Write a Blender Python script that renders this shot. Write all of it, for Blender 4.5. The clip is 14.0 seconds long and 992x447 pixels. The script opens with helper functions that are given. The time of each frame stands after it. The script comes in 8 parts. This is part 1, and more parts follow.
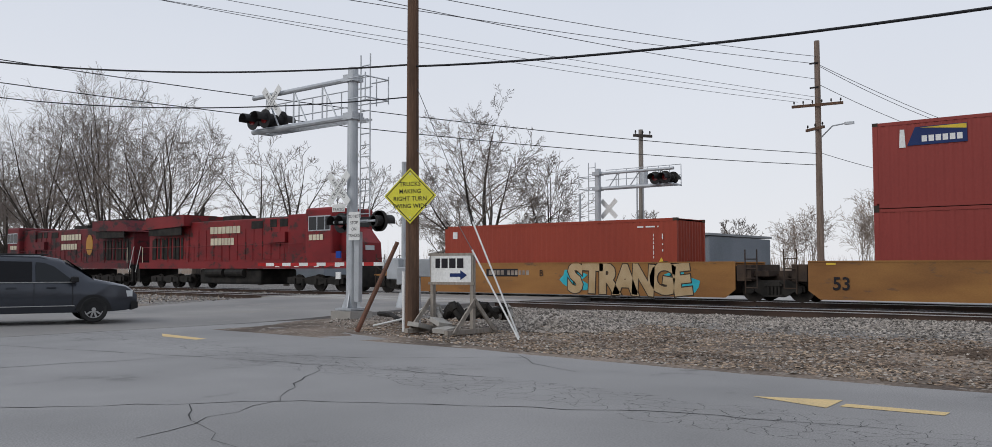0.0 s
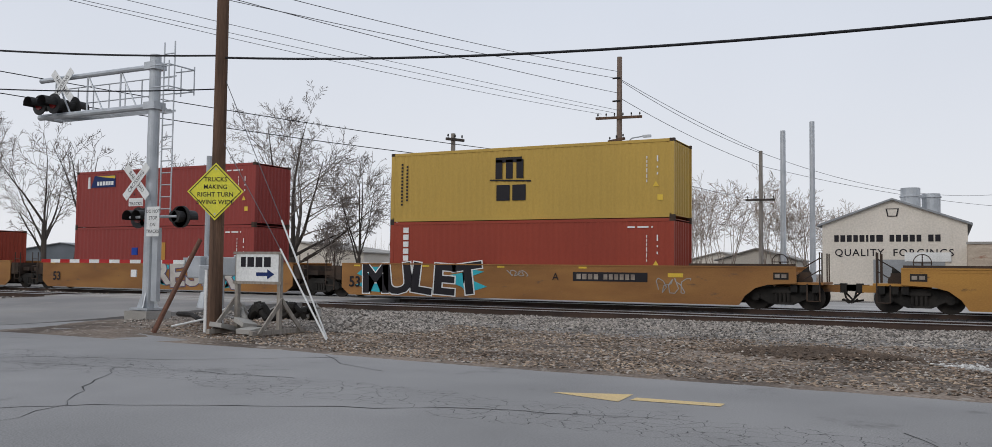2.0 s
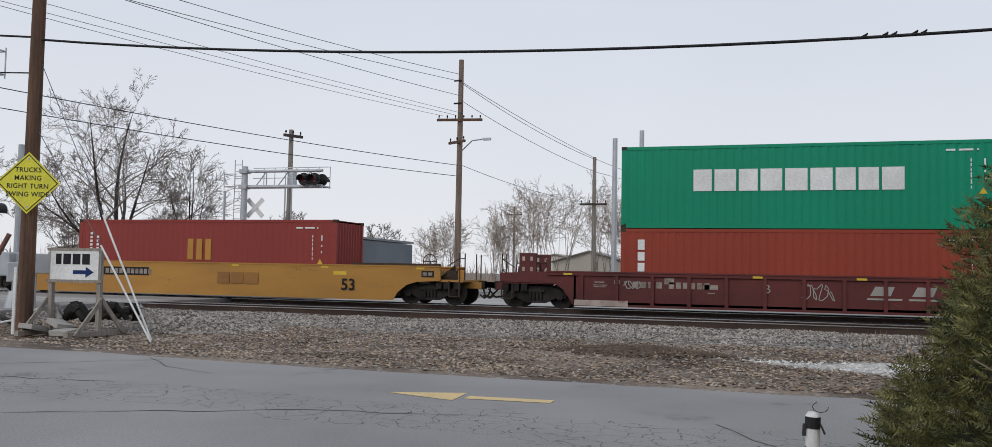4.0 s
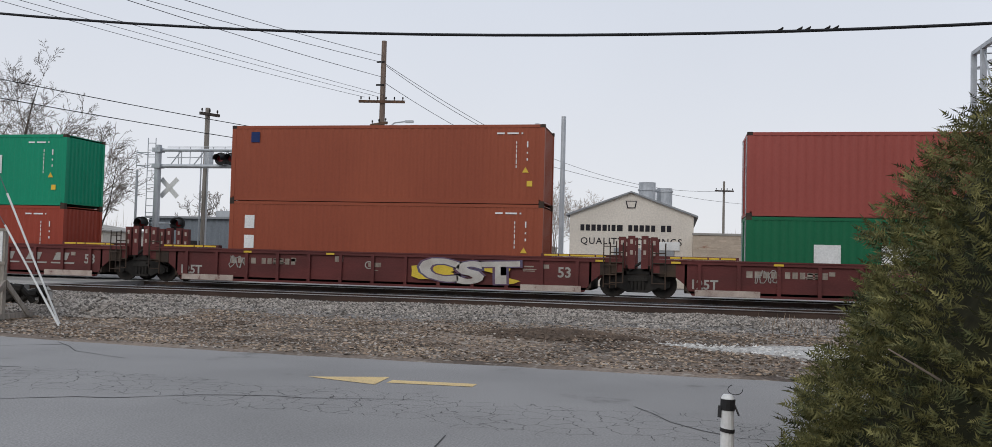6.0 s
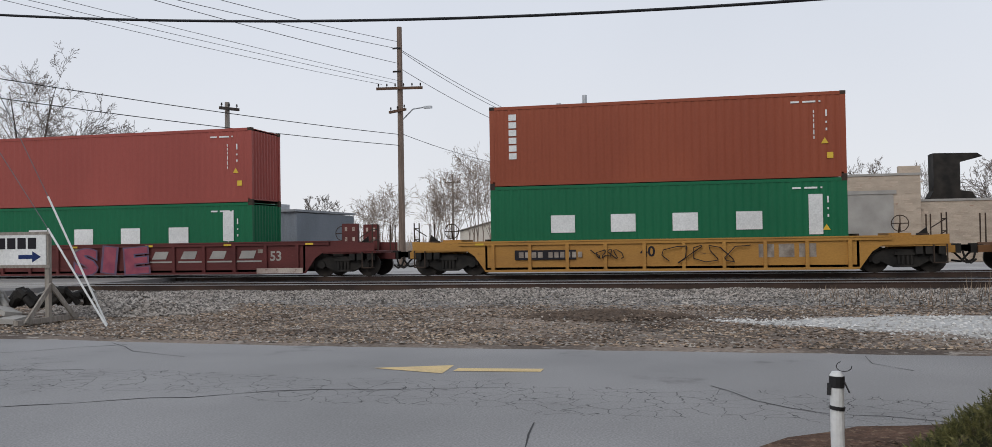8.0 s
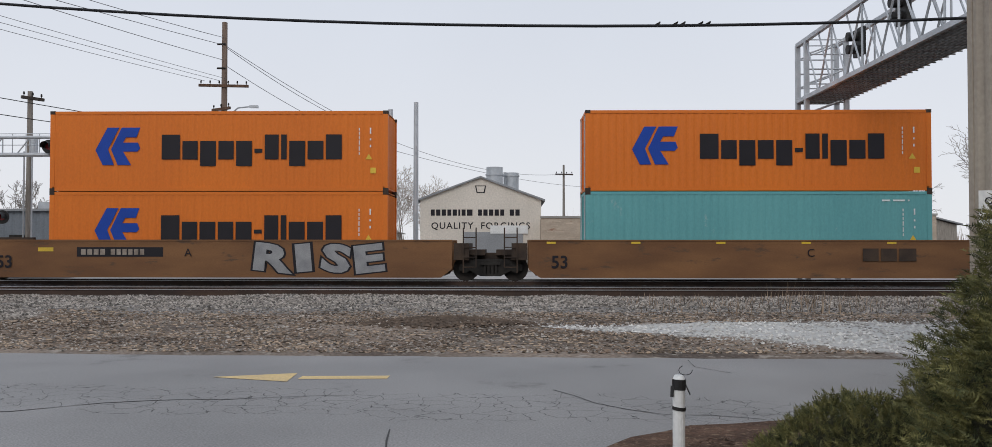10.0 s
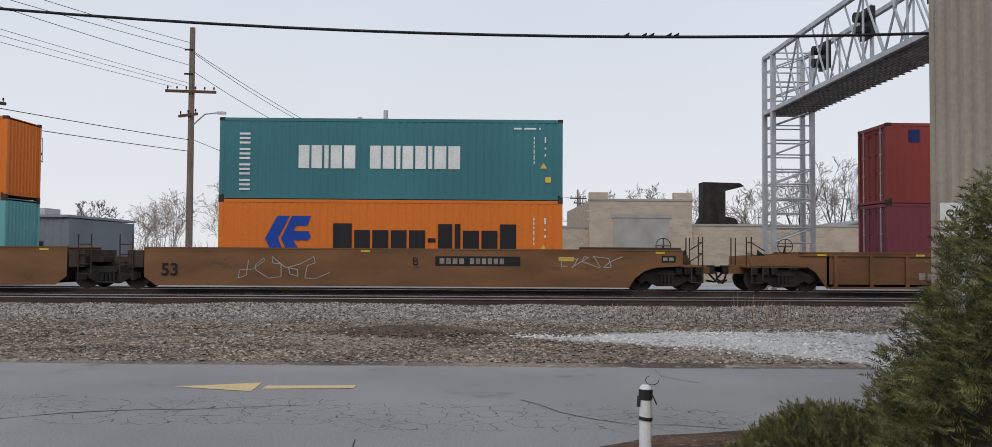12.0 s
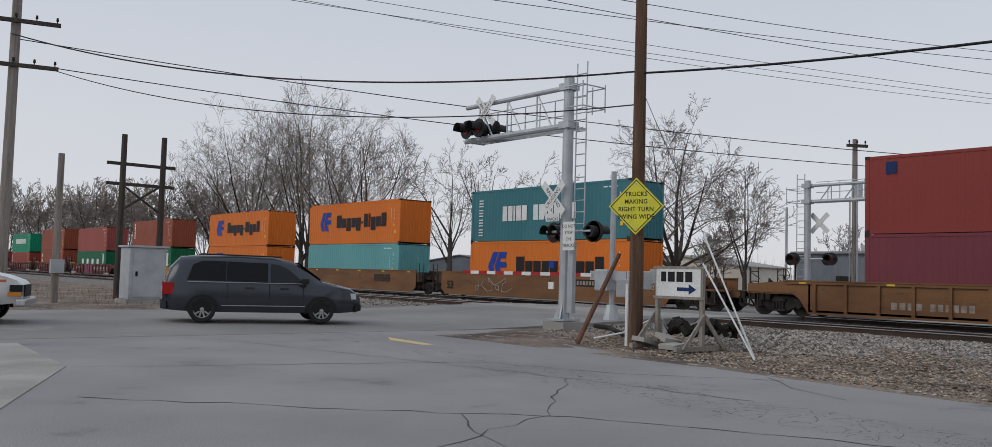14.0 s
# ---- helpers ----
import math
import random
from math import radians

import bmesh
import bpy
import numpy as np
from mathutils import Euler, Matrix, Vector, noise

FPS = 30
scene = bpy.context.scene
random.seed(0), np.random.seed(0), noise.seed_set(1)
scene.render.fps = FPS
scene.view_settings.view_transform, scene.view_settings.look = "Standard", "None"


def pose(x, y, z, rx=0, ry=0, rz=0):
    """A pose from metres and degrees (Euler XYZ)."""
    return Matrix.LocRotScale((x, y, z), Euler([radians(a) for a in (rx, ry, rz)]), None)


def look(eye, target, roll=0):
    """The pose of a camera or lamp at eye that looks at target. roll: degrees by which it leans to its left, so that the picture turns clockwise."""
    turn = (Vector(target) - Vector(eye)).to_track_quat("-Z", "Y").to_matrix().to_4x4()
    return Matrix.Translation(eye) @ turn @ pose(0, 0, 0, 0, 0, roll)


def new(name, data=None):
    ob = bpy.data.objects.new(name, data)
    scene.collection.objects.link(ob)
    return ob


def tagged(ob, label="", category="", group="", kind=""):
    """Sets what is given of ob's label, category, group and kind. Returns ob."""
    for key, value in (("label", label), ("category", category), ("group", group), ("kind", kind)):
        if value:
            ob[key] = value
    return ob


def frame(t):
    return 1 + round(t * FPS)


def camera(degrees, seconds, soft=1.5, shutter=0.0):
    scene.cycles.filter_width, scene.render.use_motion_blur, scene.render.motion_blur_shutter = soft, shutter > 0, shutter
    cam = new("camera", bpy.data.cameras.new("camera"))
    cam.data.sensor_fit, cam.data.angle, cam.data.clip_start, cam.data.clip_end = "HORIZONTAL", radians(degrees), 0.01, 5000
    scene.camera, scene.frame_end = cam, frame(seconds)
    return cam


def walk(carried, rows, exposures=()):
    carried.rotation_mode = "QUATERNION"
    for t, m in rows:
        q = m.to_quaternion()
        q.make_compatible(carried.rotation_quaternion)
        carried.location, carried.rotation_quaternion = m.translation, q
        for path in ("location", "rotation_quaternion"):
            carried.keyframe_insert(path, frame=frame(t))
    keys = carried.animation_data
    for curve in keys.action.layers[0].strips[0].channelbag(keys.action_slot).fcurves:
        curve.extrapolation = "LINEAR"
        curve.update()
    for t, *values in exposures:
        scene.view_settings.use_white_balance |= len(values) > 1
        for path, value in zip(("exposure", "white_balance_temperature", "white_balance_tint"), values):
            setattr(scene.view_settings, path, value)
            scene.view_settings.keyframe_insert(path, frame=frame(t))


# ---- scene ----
cam = camera(58.3, 14.0, soft=0.6)
PATH = [
    (0.0, 0.000, -0.000, 1.523, 92.854, 0.079, 39.238),
    (0.5, 0.022, -0.050, 1.512, 93.014, -0.111, 34.537),
    (1.0, 0.047, -0.086, 1.512, 92.956, -0.509, 31.587),
    (1.5, 0.064, -0.096, 1.506, 92.948, -0.720, 27.717),
    (2.0, 0.076, -0.119, 1.508, 93.007, -0.658, 27.065),
    (2.2, 0.088, -0.099, 1.512, 93.015, -0.502, 26.808),
    (4.3, 0.133, -0.167, 1.500, 93.335, -1.341, 14.441),
    (4.5, 0.141, -0.156, 1.499, 93.421, -1.475, 13.012),
    (5.0, 0.142, -0.168, 1.508, 93.373, -1.679, 11.370),
    (5.5, 0.112, -0.204, 1.520, 93.387, -2.070, 11.100),
    (6.0, 0.088, -0.203, 1.517, 92.241, -1.485, 11.626),
    (6.5, 0.039, -0.181, 1.509, 91.746, 0.375, 12.096),
    (7.0, -0.099, -0.186, 1.509, 91.513, 0.355, 14.699),
    (7.5, -0.313, -0.151, 1.513, 91.429, 1.956, 15.770),
    (8.0, -0.486, -0.208, 1.542, 91.089, 0.904, 12.552),
    (8.5, -0.707, -0.360, 1.565, 91.043, 0.696, 5.050),
    (9.0, -0.785, -0.402, 1.571, 91.322, 0.344, 3.306),
    (9.2, -0.787, -0.414, 1.572, 91.336, 0.217, 2.935),
    (11.3, -0.753, -0.395, 1.581, 91.649, -0.337, -1.676),
    (11.5, -0.769, -0.409, 1.580, 91.753, -0.421, -1.915),
    (12.0, -0.763, -0.378, 1.576, 91.952, -0.346, -0.840),
    (12.5, -0.810, -0.350, 1.570, 92.102, -0.017, 11.650),
    (13.0, -0.987, -0.353, 1.601, 93.645, -1.166, 33.075),
    (13.5, -1.134, -0.411, 1.560, 93.411, -2.047, 49.183),
    (14.0, -1.159, -0.470, 1.532, 93.383, -1.634, 50.327),
]
walk(cam, [(t, pose(*p)) for t, *p in PATH],
     exposures=[(0.0, 0.0), (12.4, 0.0), (13.2, -0.18), (14.0, -0.24)])

# ---- sky and light: bright overcast ----
world = bpy.data.worlds.new("overcast_sky")
scene.world = world
world.use_nodes = True
wn, wl = world.node_tree.nodes, world.node_tree.links
sky = wn.new("ShaderNodeTexSky")
sky.sky_type = "NISHITA"
sky.sun_disc = False
sky.sun_elevation, sky.sun_rotation = radians(42), radians(200)
coord = wn.new("ShaderNodeTexCoord")
sep = wn.new("ShaderNodeSeparateXYZ")
wl.new(coord.outputs["Generated"], sep.inputs[0])
ramp = wn.new("ShaderNodeValToRGB")
ramp.color_ramp.elements[0].position, ramp.color_ramp.elements[0].color = 0.0, (0.83, 0.84, 0.88, 1)
ramp.color_ramp.elements[1].position, ramp.color_ramp.elements[1].color = 0.45, (0.64, 0.70, 0.81, 1)
wl.new(sep.outputs["Z"], ramp.inputs[0])
cl = wn.new("ShaderNodeTexNoise")
cl.inputs["Scale"].default_value, cl.inputs["Detail"].default_value = 2.2, 4
wl.new(coord.outputs["Generated"], cl.inputs["Vector"])
clr = wn.new("ShaderNodeMapRange")
clr.inputs["To Min"].default_value, clr.inputs["To Max"].default_value = 0.93, 1.07
wl.new(cl.outputs["Fac"], clr.inputs[0])
cloud = wn.new("ShaderNodeMixRGB")
cloud.blend_type, cloud.inputs[0].default_value = "MULTIPLY", 1.0
wl.new(ramp.outputs[0], cloud.inputs[1])
wl.new(clr.outputs[0], cloud.inputs[2])
dim = wn.new("ShaderNodeMixRGB")
dim.blend_type, dim.inputs[0].default_value = "MULTIPLY", 1.0
dim.inputs[2].default_value = (0.08, 0.08, 0.08, 1)
wl.new(sky.outputs[0], dim.inputs[1])
veil = wn.new("ShaderNodeMixRGB")
veil.inputs[0].default_value = 0.93
wl.new(dim.outputs[0], veil.inputs[1])
wl.new(cloud.outputs[0], veil.inputs[2])
wl.new(veil.outputs[0], wn["Background"].inputs[0])
wn["Background"].inputs[1].default_value = 1.0
sun = new("sun", bpy.data.lights.new("sun", "SUN"))
sun.data.energy, sun.data.angle, sun.data.color = 0.9, radians(35), (1.0, 0.96, 0.9)
sun.matrix_world = look((-20, -60, 60), (0, 20, 0))

# ---- helpers of this scene ----
RAIL = 0.28          # top of the rails
TRACK = 32.43        # centre of the train's track
TRACK_NEAR = 26.05   # centre of the empty track
SPEED = 15.795       # the train, towards -x


def mat(name, c, c2=None, rough=0.6, metal=0.0, s1=1.2, s2=30.0, grain=0.12, bump=0.15, stretch=(1, 1, 1), spot=None, spot_at=0.62, spot_s=2.5, vary=0.0, dist=0.02):
    """Paint, stone, wood: two colours in large patches, a fine grain, and worn spots."""
    m = bpy.data.materials.new(name)
    m.use_nodes = True
    n, l = m.node_tree.nodes, m.node_tree.links
    b = n["Principled BSDF"]
    co = n.new("ShaderNodeTexCoord")
    mp = n.new("ShaderNodeMapping")
    mp.inputs["Scale"].default_value = stretch
    l.new(co.outputs["Object"], mp.inputs[0])
    big = n.new("ShaderNodeTexNoise")
    big.inputs["Scale"].default_value, big.inputs["Detail"].default_value = s1, 5
    fine = n.new("ShaderNodeTexNoise")
    fine.inputs["Scale"].default_value, fine.inputs["Detail"].default_value = s2, 3
    l.new(mp.outputs[0], big.inputs["Vector"])
    l.new(mp.outputs[0], fine.inputs["Vector"])
    r = n.new("ShaderNodeMapRange")
    r.inputs["From Min"].default_value, r.inputs["From Max"].default_value = 0.35, 0.65
    l.new(big.outputs["Fac"], r.inputs[0])
    mix = n.new("ShaderNodeMixRGB")
    mix.inputs[1].default_value = (*c, 1)
    mix.inputs[2].default_value = (*(c2 or tuple(v * 0.8 for v in c)), 1)
    l.new(r.outputs[0], mix.inputs[0])
    g = n.new("ShaderNodeMapRange")
    g.inputs["From Min"].default_value, g.inputs["From Max"].default_value = 0.25, 0.75
    g.inputs["To Min"].default_value, g.inputs["To Max"].default_value = 1 - grain, 1 + grain
    l.new(fine.outputs["Fac"], g.inputs[0])
    mul = n.new("ShaderNodeMixRGB")
    mul.blend_type, mul.inputs[0].default_value = "MULTIPLY", 1.0
    l.new(mix.outputs[0], mul.inputs[1])
    l.new(g.outputs[0], mul.inputs[2])
    out = mul
    if spot:
        sp = n.new("ShaderNodeTexNoise")
        sp.inputs["Scale"].default_value, sp.inputs["Detail"].default_value, sp.inputs["Roughness"].default_value = spot_s, 8, 0.7
        l.new(mp.outputs[0], sp.inputs["Vector"])
        sr = n.new("ShaderNodeMapRange")
        sr.inputs["From Min"].default_value, sr.inputs["From Max"].default_value = spot_at, spot_at + 0.08
        l.new(sp.outputs["Fac"], sr.inputs[0])
        sm = n.new("ShaderNodeMixRGB")
        sm.inputs[2].default_value = (*spot, 1)
        l.new(sr.outputs[0], sm.inputs[0])
        l.new(out.outputs[0], sm.inputs[1])
        out = sm
    if vary:
        oi = n.new("ShaderNodeObjectInfo")
        vr = n.new("ShaderNodeMapRange")
        vr.inputs["To Min"].default_value, vr.inputs["To Max"].default_value = 1 - vary, 1 + vary
        l.new(oi.outputs["Random"], vr.inputs[0])
        vm = n.new("ShaderNodeMixRGB")
        vm.blend_type, vm.inputs[0].default_value = "MULTIPLY", 1.0
        l.new(out.outputs[0], vm.inputs[1])
        l.new(vr.outputs[0], vm.inputs[2])
        out = vm
    l.new(out.outputs[0], b.inputs["Base Color"])
    b.inputs["Roughness"].default_value, b.inputs["Metallic"].default_value = rough, metal
    if rough >= 0.45:
        b.inputs["Specular IOR Level"].default_value = 0.22
    if bump:
        bp = n.new("ShaderNodeBump")
        bp.inputs["Strength"].default_value, bp.inputs["Distance"].default_value = bump, dist
        l.new(fine.outputs["Fac"], bp.inputs["Height"])
        l.new(bp.outputs[0], b.inputs["Normal"])
    return m


def island_vary(m, lo, hi):
    """Each loose piece a little lighter or darker."""
    n, l = m.node_tree.nodes, m.node_tree.links
    p = n["Principled BSDF"]
    src = p.inputs["Base Color"].links[0].from_socket
    g = n.new("ShaderNodeNewGeometry")
    rg = n.new("ShaderNodeMapRange")
    rg.inputs["To Min"].default_value, rg.inputs["To Max"].default_value = lo, hi
    l.new(g.outputs["Random Per Island"], rg.inputs[0])
    mx = n.new("ShaderNodeMixRGB")
    mx.blend_type, mx.inputs[0].default_value = "MULTIPLY", 1.0
    l.new(src, mx.inputs[1])
    l.new(rg.outputs[0], mx.inputs[2])
    l.new(mx.outputs[0], p.inputs["Base Color"])
    return m


def glass(name, c, rough=0.05):
    """A dark tinted pane, seen from outside."""
    m = bpy.data.materials.new(name)
    m.use_nodes = True
    b = m.node_tree.nodes["Principled BSDF"]
    b.inputs["Base Color"].default_value = (*c, 1)
    b.inputs["Roughness"].default_value = rough
    b.inputs["Specular IOR Level"].default_value = 0.3
    return m


def box(bm, x0, x1, y0, y1, z0, z1, m=None):
    v = [bm.verts.new((x, y, z)) for x in (x0, x1) for y in (y0, y1) for z in (z0, z1)]
    if m is not None:
        for k in v:
            k.co = m @ k.co
    for a, b, c, d in ((0, 1, 3, 2), (4, 6, 7, 5), (0, 4, 5, 1), (2, 3, 7, 6), (0, 2, 6, 4), (1, 5, 7, 3)):
        bm.faces.new((v[a], v[b], v[c], v[d]))
    return bm


def tube(bm, p0, p1, r0, r1=None, n=8, cap=True):
    p0, p1 = Vector(p0), Vector(p1)
    r1 = r0 if r1 is None else r1
    d = (p1 - p0).normalized()
    u = d.orthogonal().normalized()
    w = d.cross(u)
    rings = []
    for p, r in ((p0, r0), (p1, r1)):
        rings.append([bm.verts.new(p + (u * math.cos(2 * math.pi * k / n) + w * math.sin(2 * math.pi * k / n)) * r) for k in range(n)])
    for k in range(n):
        bm.faces.new((rings[0][k], rings[0][(k + 1) % n], rings[1][(k + 1) % n], rings[1][k]))
    if cap:
        bm.faces.new(rings[0][::-1])
        bm.faces.new(rings[1])
    return bm


def slab(bm, pts, y0, y1):
    """A plate with the outline pts (x, z), from y0 to y1."""
    a = [bm.verts.new((x, y0, z)) for x, z in pts]
    b = [bm.verts.new((x, y1, z)) for x, z in pts]
    n = len(pts)
    bm.faces.new(a)
    bm.faces.new(b[::-1])
    for k in range(n):
        bm.faces.new((a[k], b[k], b[(k + 1) % n], a[(k + 1) % n]))
    return bm


def disc(bm, c, axis, r, depth, n=16):
    c = Vector(c)
    return tube(bm, c, c + Vector(axis) * depth, r, r, n)


def B():
    return bmesh.new()


def mesh_of(bm, name, material, smooth=False):
    bmesh.ops.recalc_face_normals(bm, faces=bm.faces)
    me = bpy.data.meshes.new(name)
    bm.to_mesh(me)
    bm.free()
    me.materials.append(material)
    if smooth:
        for p in me.polygons:
            p.use_smooth = True
    return me


def part(name, bm, material, parent, label="", smooth=False, at=None):
    ob = new(name, bm if isinstance(bm, bpy.types.Mesh) else mesh_of(bm, name, material, smooth))
    if parent is not None:
        ob.parent = parent
    if at is not None:
        ob.matrix_basis = at
    return tagged(ob, label) if label else ob


def thing(name, m, label, category, group="", kind=""):
    ob = new(name)
    ob.matrix_basis = m
    return tagged(ob, label, category, group, kind)


def solid(name, bm, material, label, category="", group="", kind="", at=None, smooth=False):
    ob = new(name, mesh_of(bm, name, material, smooth))
    if at is not None:
        ob.matrix_basis = at
    return tagged(ob, label, category, group, kind)


def soften(ob, w=0.02, seg=2):
    md = ob.modifiers.new("bevel", "BEVEL")
    md.width, md.segments, md.limit_method = w, seg, "ANGLE"
    return ob


def lettering(text, size, material, parent, m, name="lettering", spread=0.0, bold=0.0, label="", squeeze=1.0):
    """Words in the built-in font as a thin mesh; m places its middle, facing -y by turning it upright."""
    cu = bpy.data.curves.new(name, "FONT")
    cu.body, cu.size, cu.align_x, cu.align_y = text, size, "CENTER", "CENTER"
    cu.space_character, cu.offset, cu.resolution_u = 1.0 + spread, bold, 3
    tmp = bpy.data.objects.new(name, cu)
    scene.collection.objects.link(tmp)
    me = bpy.data.meshes.new_from_object(tmp.evaluated_get(bpy.context.evaluated_depsgraph_get()))
    bpy.data.objects.remove(tmp)
    bpy.data.curves.remove(cu)
    me.name = name
    me.transform(Matrix.Diagonal((squeeze, 1, 1, 1)))
    me.materials.clear()
    me.materials.append(material)
    return part(name, me, material, parent, label, at=m)


UP = Matrix.Rotation(radians(90), 4, "X")


def face(x, y, z):
    """Upright, facing -y."""
    return Matrix.Translation((x, y, z)) @ UP


def bars(parent, material, x, y, z, h, widths, gap, name="lettering_bar", down=False, t=0.004):
    """Plain blocks in place of a name: one for each letter; 0 leaves a space. Facing -y."""
    for w in widths:
        if w:
            bm = B()
            if down:
                box(bm, x - h / 2, x + h / 2, y - t, y, z - w, z)
            else:
                box(bm, x, x + w, y - t, y, z, z + h)
            part(name, bm, material, parent)
        step = (w or h * 0.45) + gap
        if down:
            z -= step
        else:
            x += step

# ---- materials ----
M_WHITE = mat("white_paint", (0.78, 0.78, 0.76), (0.66, 0.66, 0.64), 0.5, s2=20, bump=0.05)
M_BLACK = mat("black_paint", (0.02, 0.02, 0.022), (0.035, 0.033, 0.03), 0.5, s2=25)
M_STEEL = mat("galvanised_steel", (0.50, 0.52, 0.54), (0.40, 0.42, 0.44), 0.45, 0.35, s1=2, s2=60, bump=0.05)
M_DARK = mat("grimy_black_steel", (0.014, 0.013, 0.012), (0.034, 0.03, 0.026), 0.75, s1=2, s2=35, bump=0.3)
M_WHEEL = mat("wheel_steel", (0.026, 0.024, 0.022), (0.05, 0.042, 0.036), 0.6, 0.3, s1=3, s2=30)
M_RAILTOP = mat("polished_rail", (0.66, 0.66, 0.67), (0.52, 0.52, 0.54), 0.3, 0.9, s1=0.5, s2=20, bump=0.02)
M_RUST = mat("rusty_rail", (0.085, 0.055, 0.042), (0.05, 0.036, 0.03), 0.85, s1=1, s2=25)
M_TIE = mat("tie_wood", (0.10, 0.085, 0.07), (0.06, 0.05, 0.042), 0.9, s1=2, s2=18, stretch=(4, 1, 4), vary=0.3)
M_POLE = mat("brown_pole_wood", (0.155, 0.09, 0.058), (0.085, 0.052, 0.036), 0.85, s1=1.5, s2=14, stretch=(6, 6, 0.35), grain=0.25, bump=0.5, spot=(0.06, 0.045, 0.035), spot_at=0.6, spot_s=1.2)
M_FARPOLE = mat("faded_pole_wood", (0.24, 0.18, 0.145), (0.16, 0.12, 0.095), 0.9, s1=1.5, s2=14, stretch=(6, 6, 0.35), grain=0.25, bump=0.5)
M_POLEGREY = mat("grey_pole_wood", (0.30, 0.27, 0.24), (0.20, 0.175, 0.15), 0.9, s1=1.5, s2=14, stretch=(6, 6, 0.35), grain=0.25, bump=0.5)
M_DARKPOLE = mat("dark_pole_wood", (0.085, 0.07, 0.06), (0.055, 0.045, 0.04), 0.9, s1=1.5, s2=14, stretch=(6, 6, 0.35), grain=0.25, bump=0.5)
M_WIRE = mat("wire_rubber", (0.02, 0.02, 0.022), rough=0.6, bump=0)
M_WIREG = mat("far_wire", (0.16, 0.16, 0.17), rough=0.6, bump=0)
M_YSIGN = mat("yellow_sign", (0.72, 0.66, 0.03), (0.62, 0.58, 0.04), 0.4, s1=4, s2=30, bump=0.03)
M_LUMBER = mat("weathered_lumber", (0.34, 0.31, 0.27), (0.24, 0.21, 0.18), 0.9, s1=3, s2=22, stretch=(5, 5, 0.6), grain=0.25, bump=0.4)
M_CONC = mat("concrete", (0.40, 0.38, 0.35), (0.30, 0.285, 0.26), 0.9, s1=0.8, s2=40, bump=0.3)
M_BARK = mat("bark", (0.09, 0.074, 0.063), (0.05, 0.043, 0.037), 0.95, s1=1, s2=9, stretch=(3, 3, 0.5), grain=0.25, bump=0.6)
M_TWIG = mat("twigs", (0.25, 0.212, 0.186), (0.17, 0.142, 0.124), 0.95, s1=0.4, s2=5, bump=0)
M_PALETWIG = mat("pale_twigs", (0.36, 0.29, 0.235), (0.26, 0.21, 0.175), 0.95, s1=0.2, s2=5, bump=0)
M_RED = mat("signal_red", (0.16, 0.012, 0.012), rough=0.25, bump=0)
M_GRAVEL = island_vary(mat("gravel_stone", (0.345, 0.31, 0.275), (0.25, 0.22, 0.19), 0.9, s1=0.9, s2=8, grain=0.2, bump=0.3), 0.22, 1.6)
M_DARKBALLAST = island_vary(mat("dark_ballast", (0.060, 0.057, 0.056), (0.038, 0.036, 0.036), 0.85, s1=0.9, s2=8, grain=0.2, bump=0.3), 0.4, 1.5)
M_CRUSHED = island_vary(mat("pale_crushed_stone", (0.66, 0.64, 0.61), (0.52, 0.50, 0.47), 0.9, s1=0.9, s2=8, grain=0.15, bump=0.2), 0.6, 1.2)
M_CHIP = island_vary(mat("dry_straw", (0.33, 0.25, 0.18), (0.18, 0.13, 0.095), 0.95, s1=0.6, s2=9, grain=0.2, bump=0.1), 0.2, 1.7)
M_BEIGE = mat("cream_siding", (0.68, 0.62, 0.54), (0.60, 0.55, 0.48), 0.6, s1=0.35, s2=10, bump=0.08)
M_GREYBLD = mat("grey_siding", (0.20, 0.22, 0.245), (0.16, 0.18, 0.20), 0.6, s1=0.4, s2=12, bump=0.08)
M_TANWALL = mat("tan_siding", (0.40, 0.345, 0.275), (0.34, 0.29, 0.235), 0.6, s1=0.5, s2=15, bump=0.08)
M_ROOF = mat("roof_metal", (0.30, 0.31, 0.32), (0.24, 0.25, 0.26), 0.6, s1=0.6, s2=15)
M_ROADPAINT = mat("worn_yellow_paint", (0.70, 0.52, 0.25), (0.60, 0.45, 0.24), 0.8, s1=2, s2=40, grain=0.2, spot=(0.22, 0.21, 0.2), spot_at=0.6, spot_s=14)
M_BRICK = mat("painted_brick", (0.52, 0.43, 0.34), (0.42, 0.345, 0.27), 0.85, s1=1.1, s2=12, spot=(0.34, 0.20, 0.14), spot_at=0.6, spot_s=1.6, stretch=(1, 1, 2.2), vary=0.12)
M_GLASS = glass("tinted_pane", (0.012, 0.014, 0.016))
M_LENS = glass("clear_lens", (0.55, 0.57, 0.58), 0.1)
M_AMBER = glass("amber_lens", (0.6, 0.22, 0.03), 0.15)
M_REDLENS = glass("red_lens", (0.4, 0.02, 0.02), 0.15)


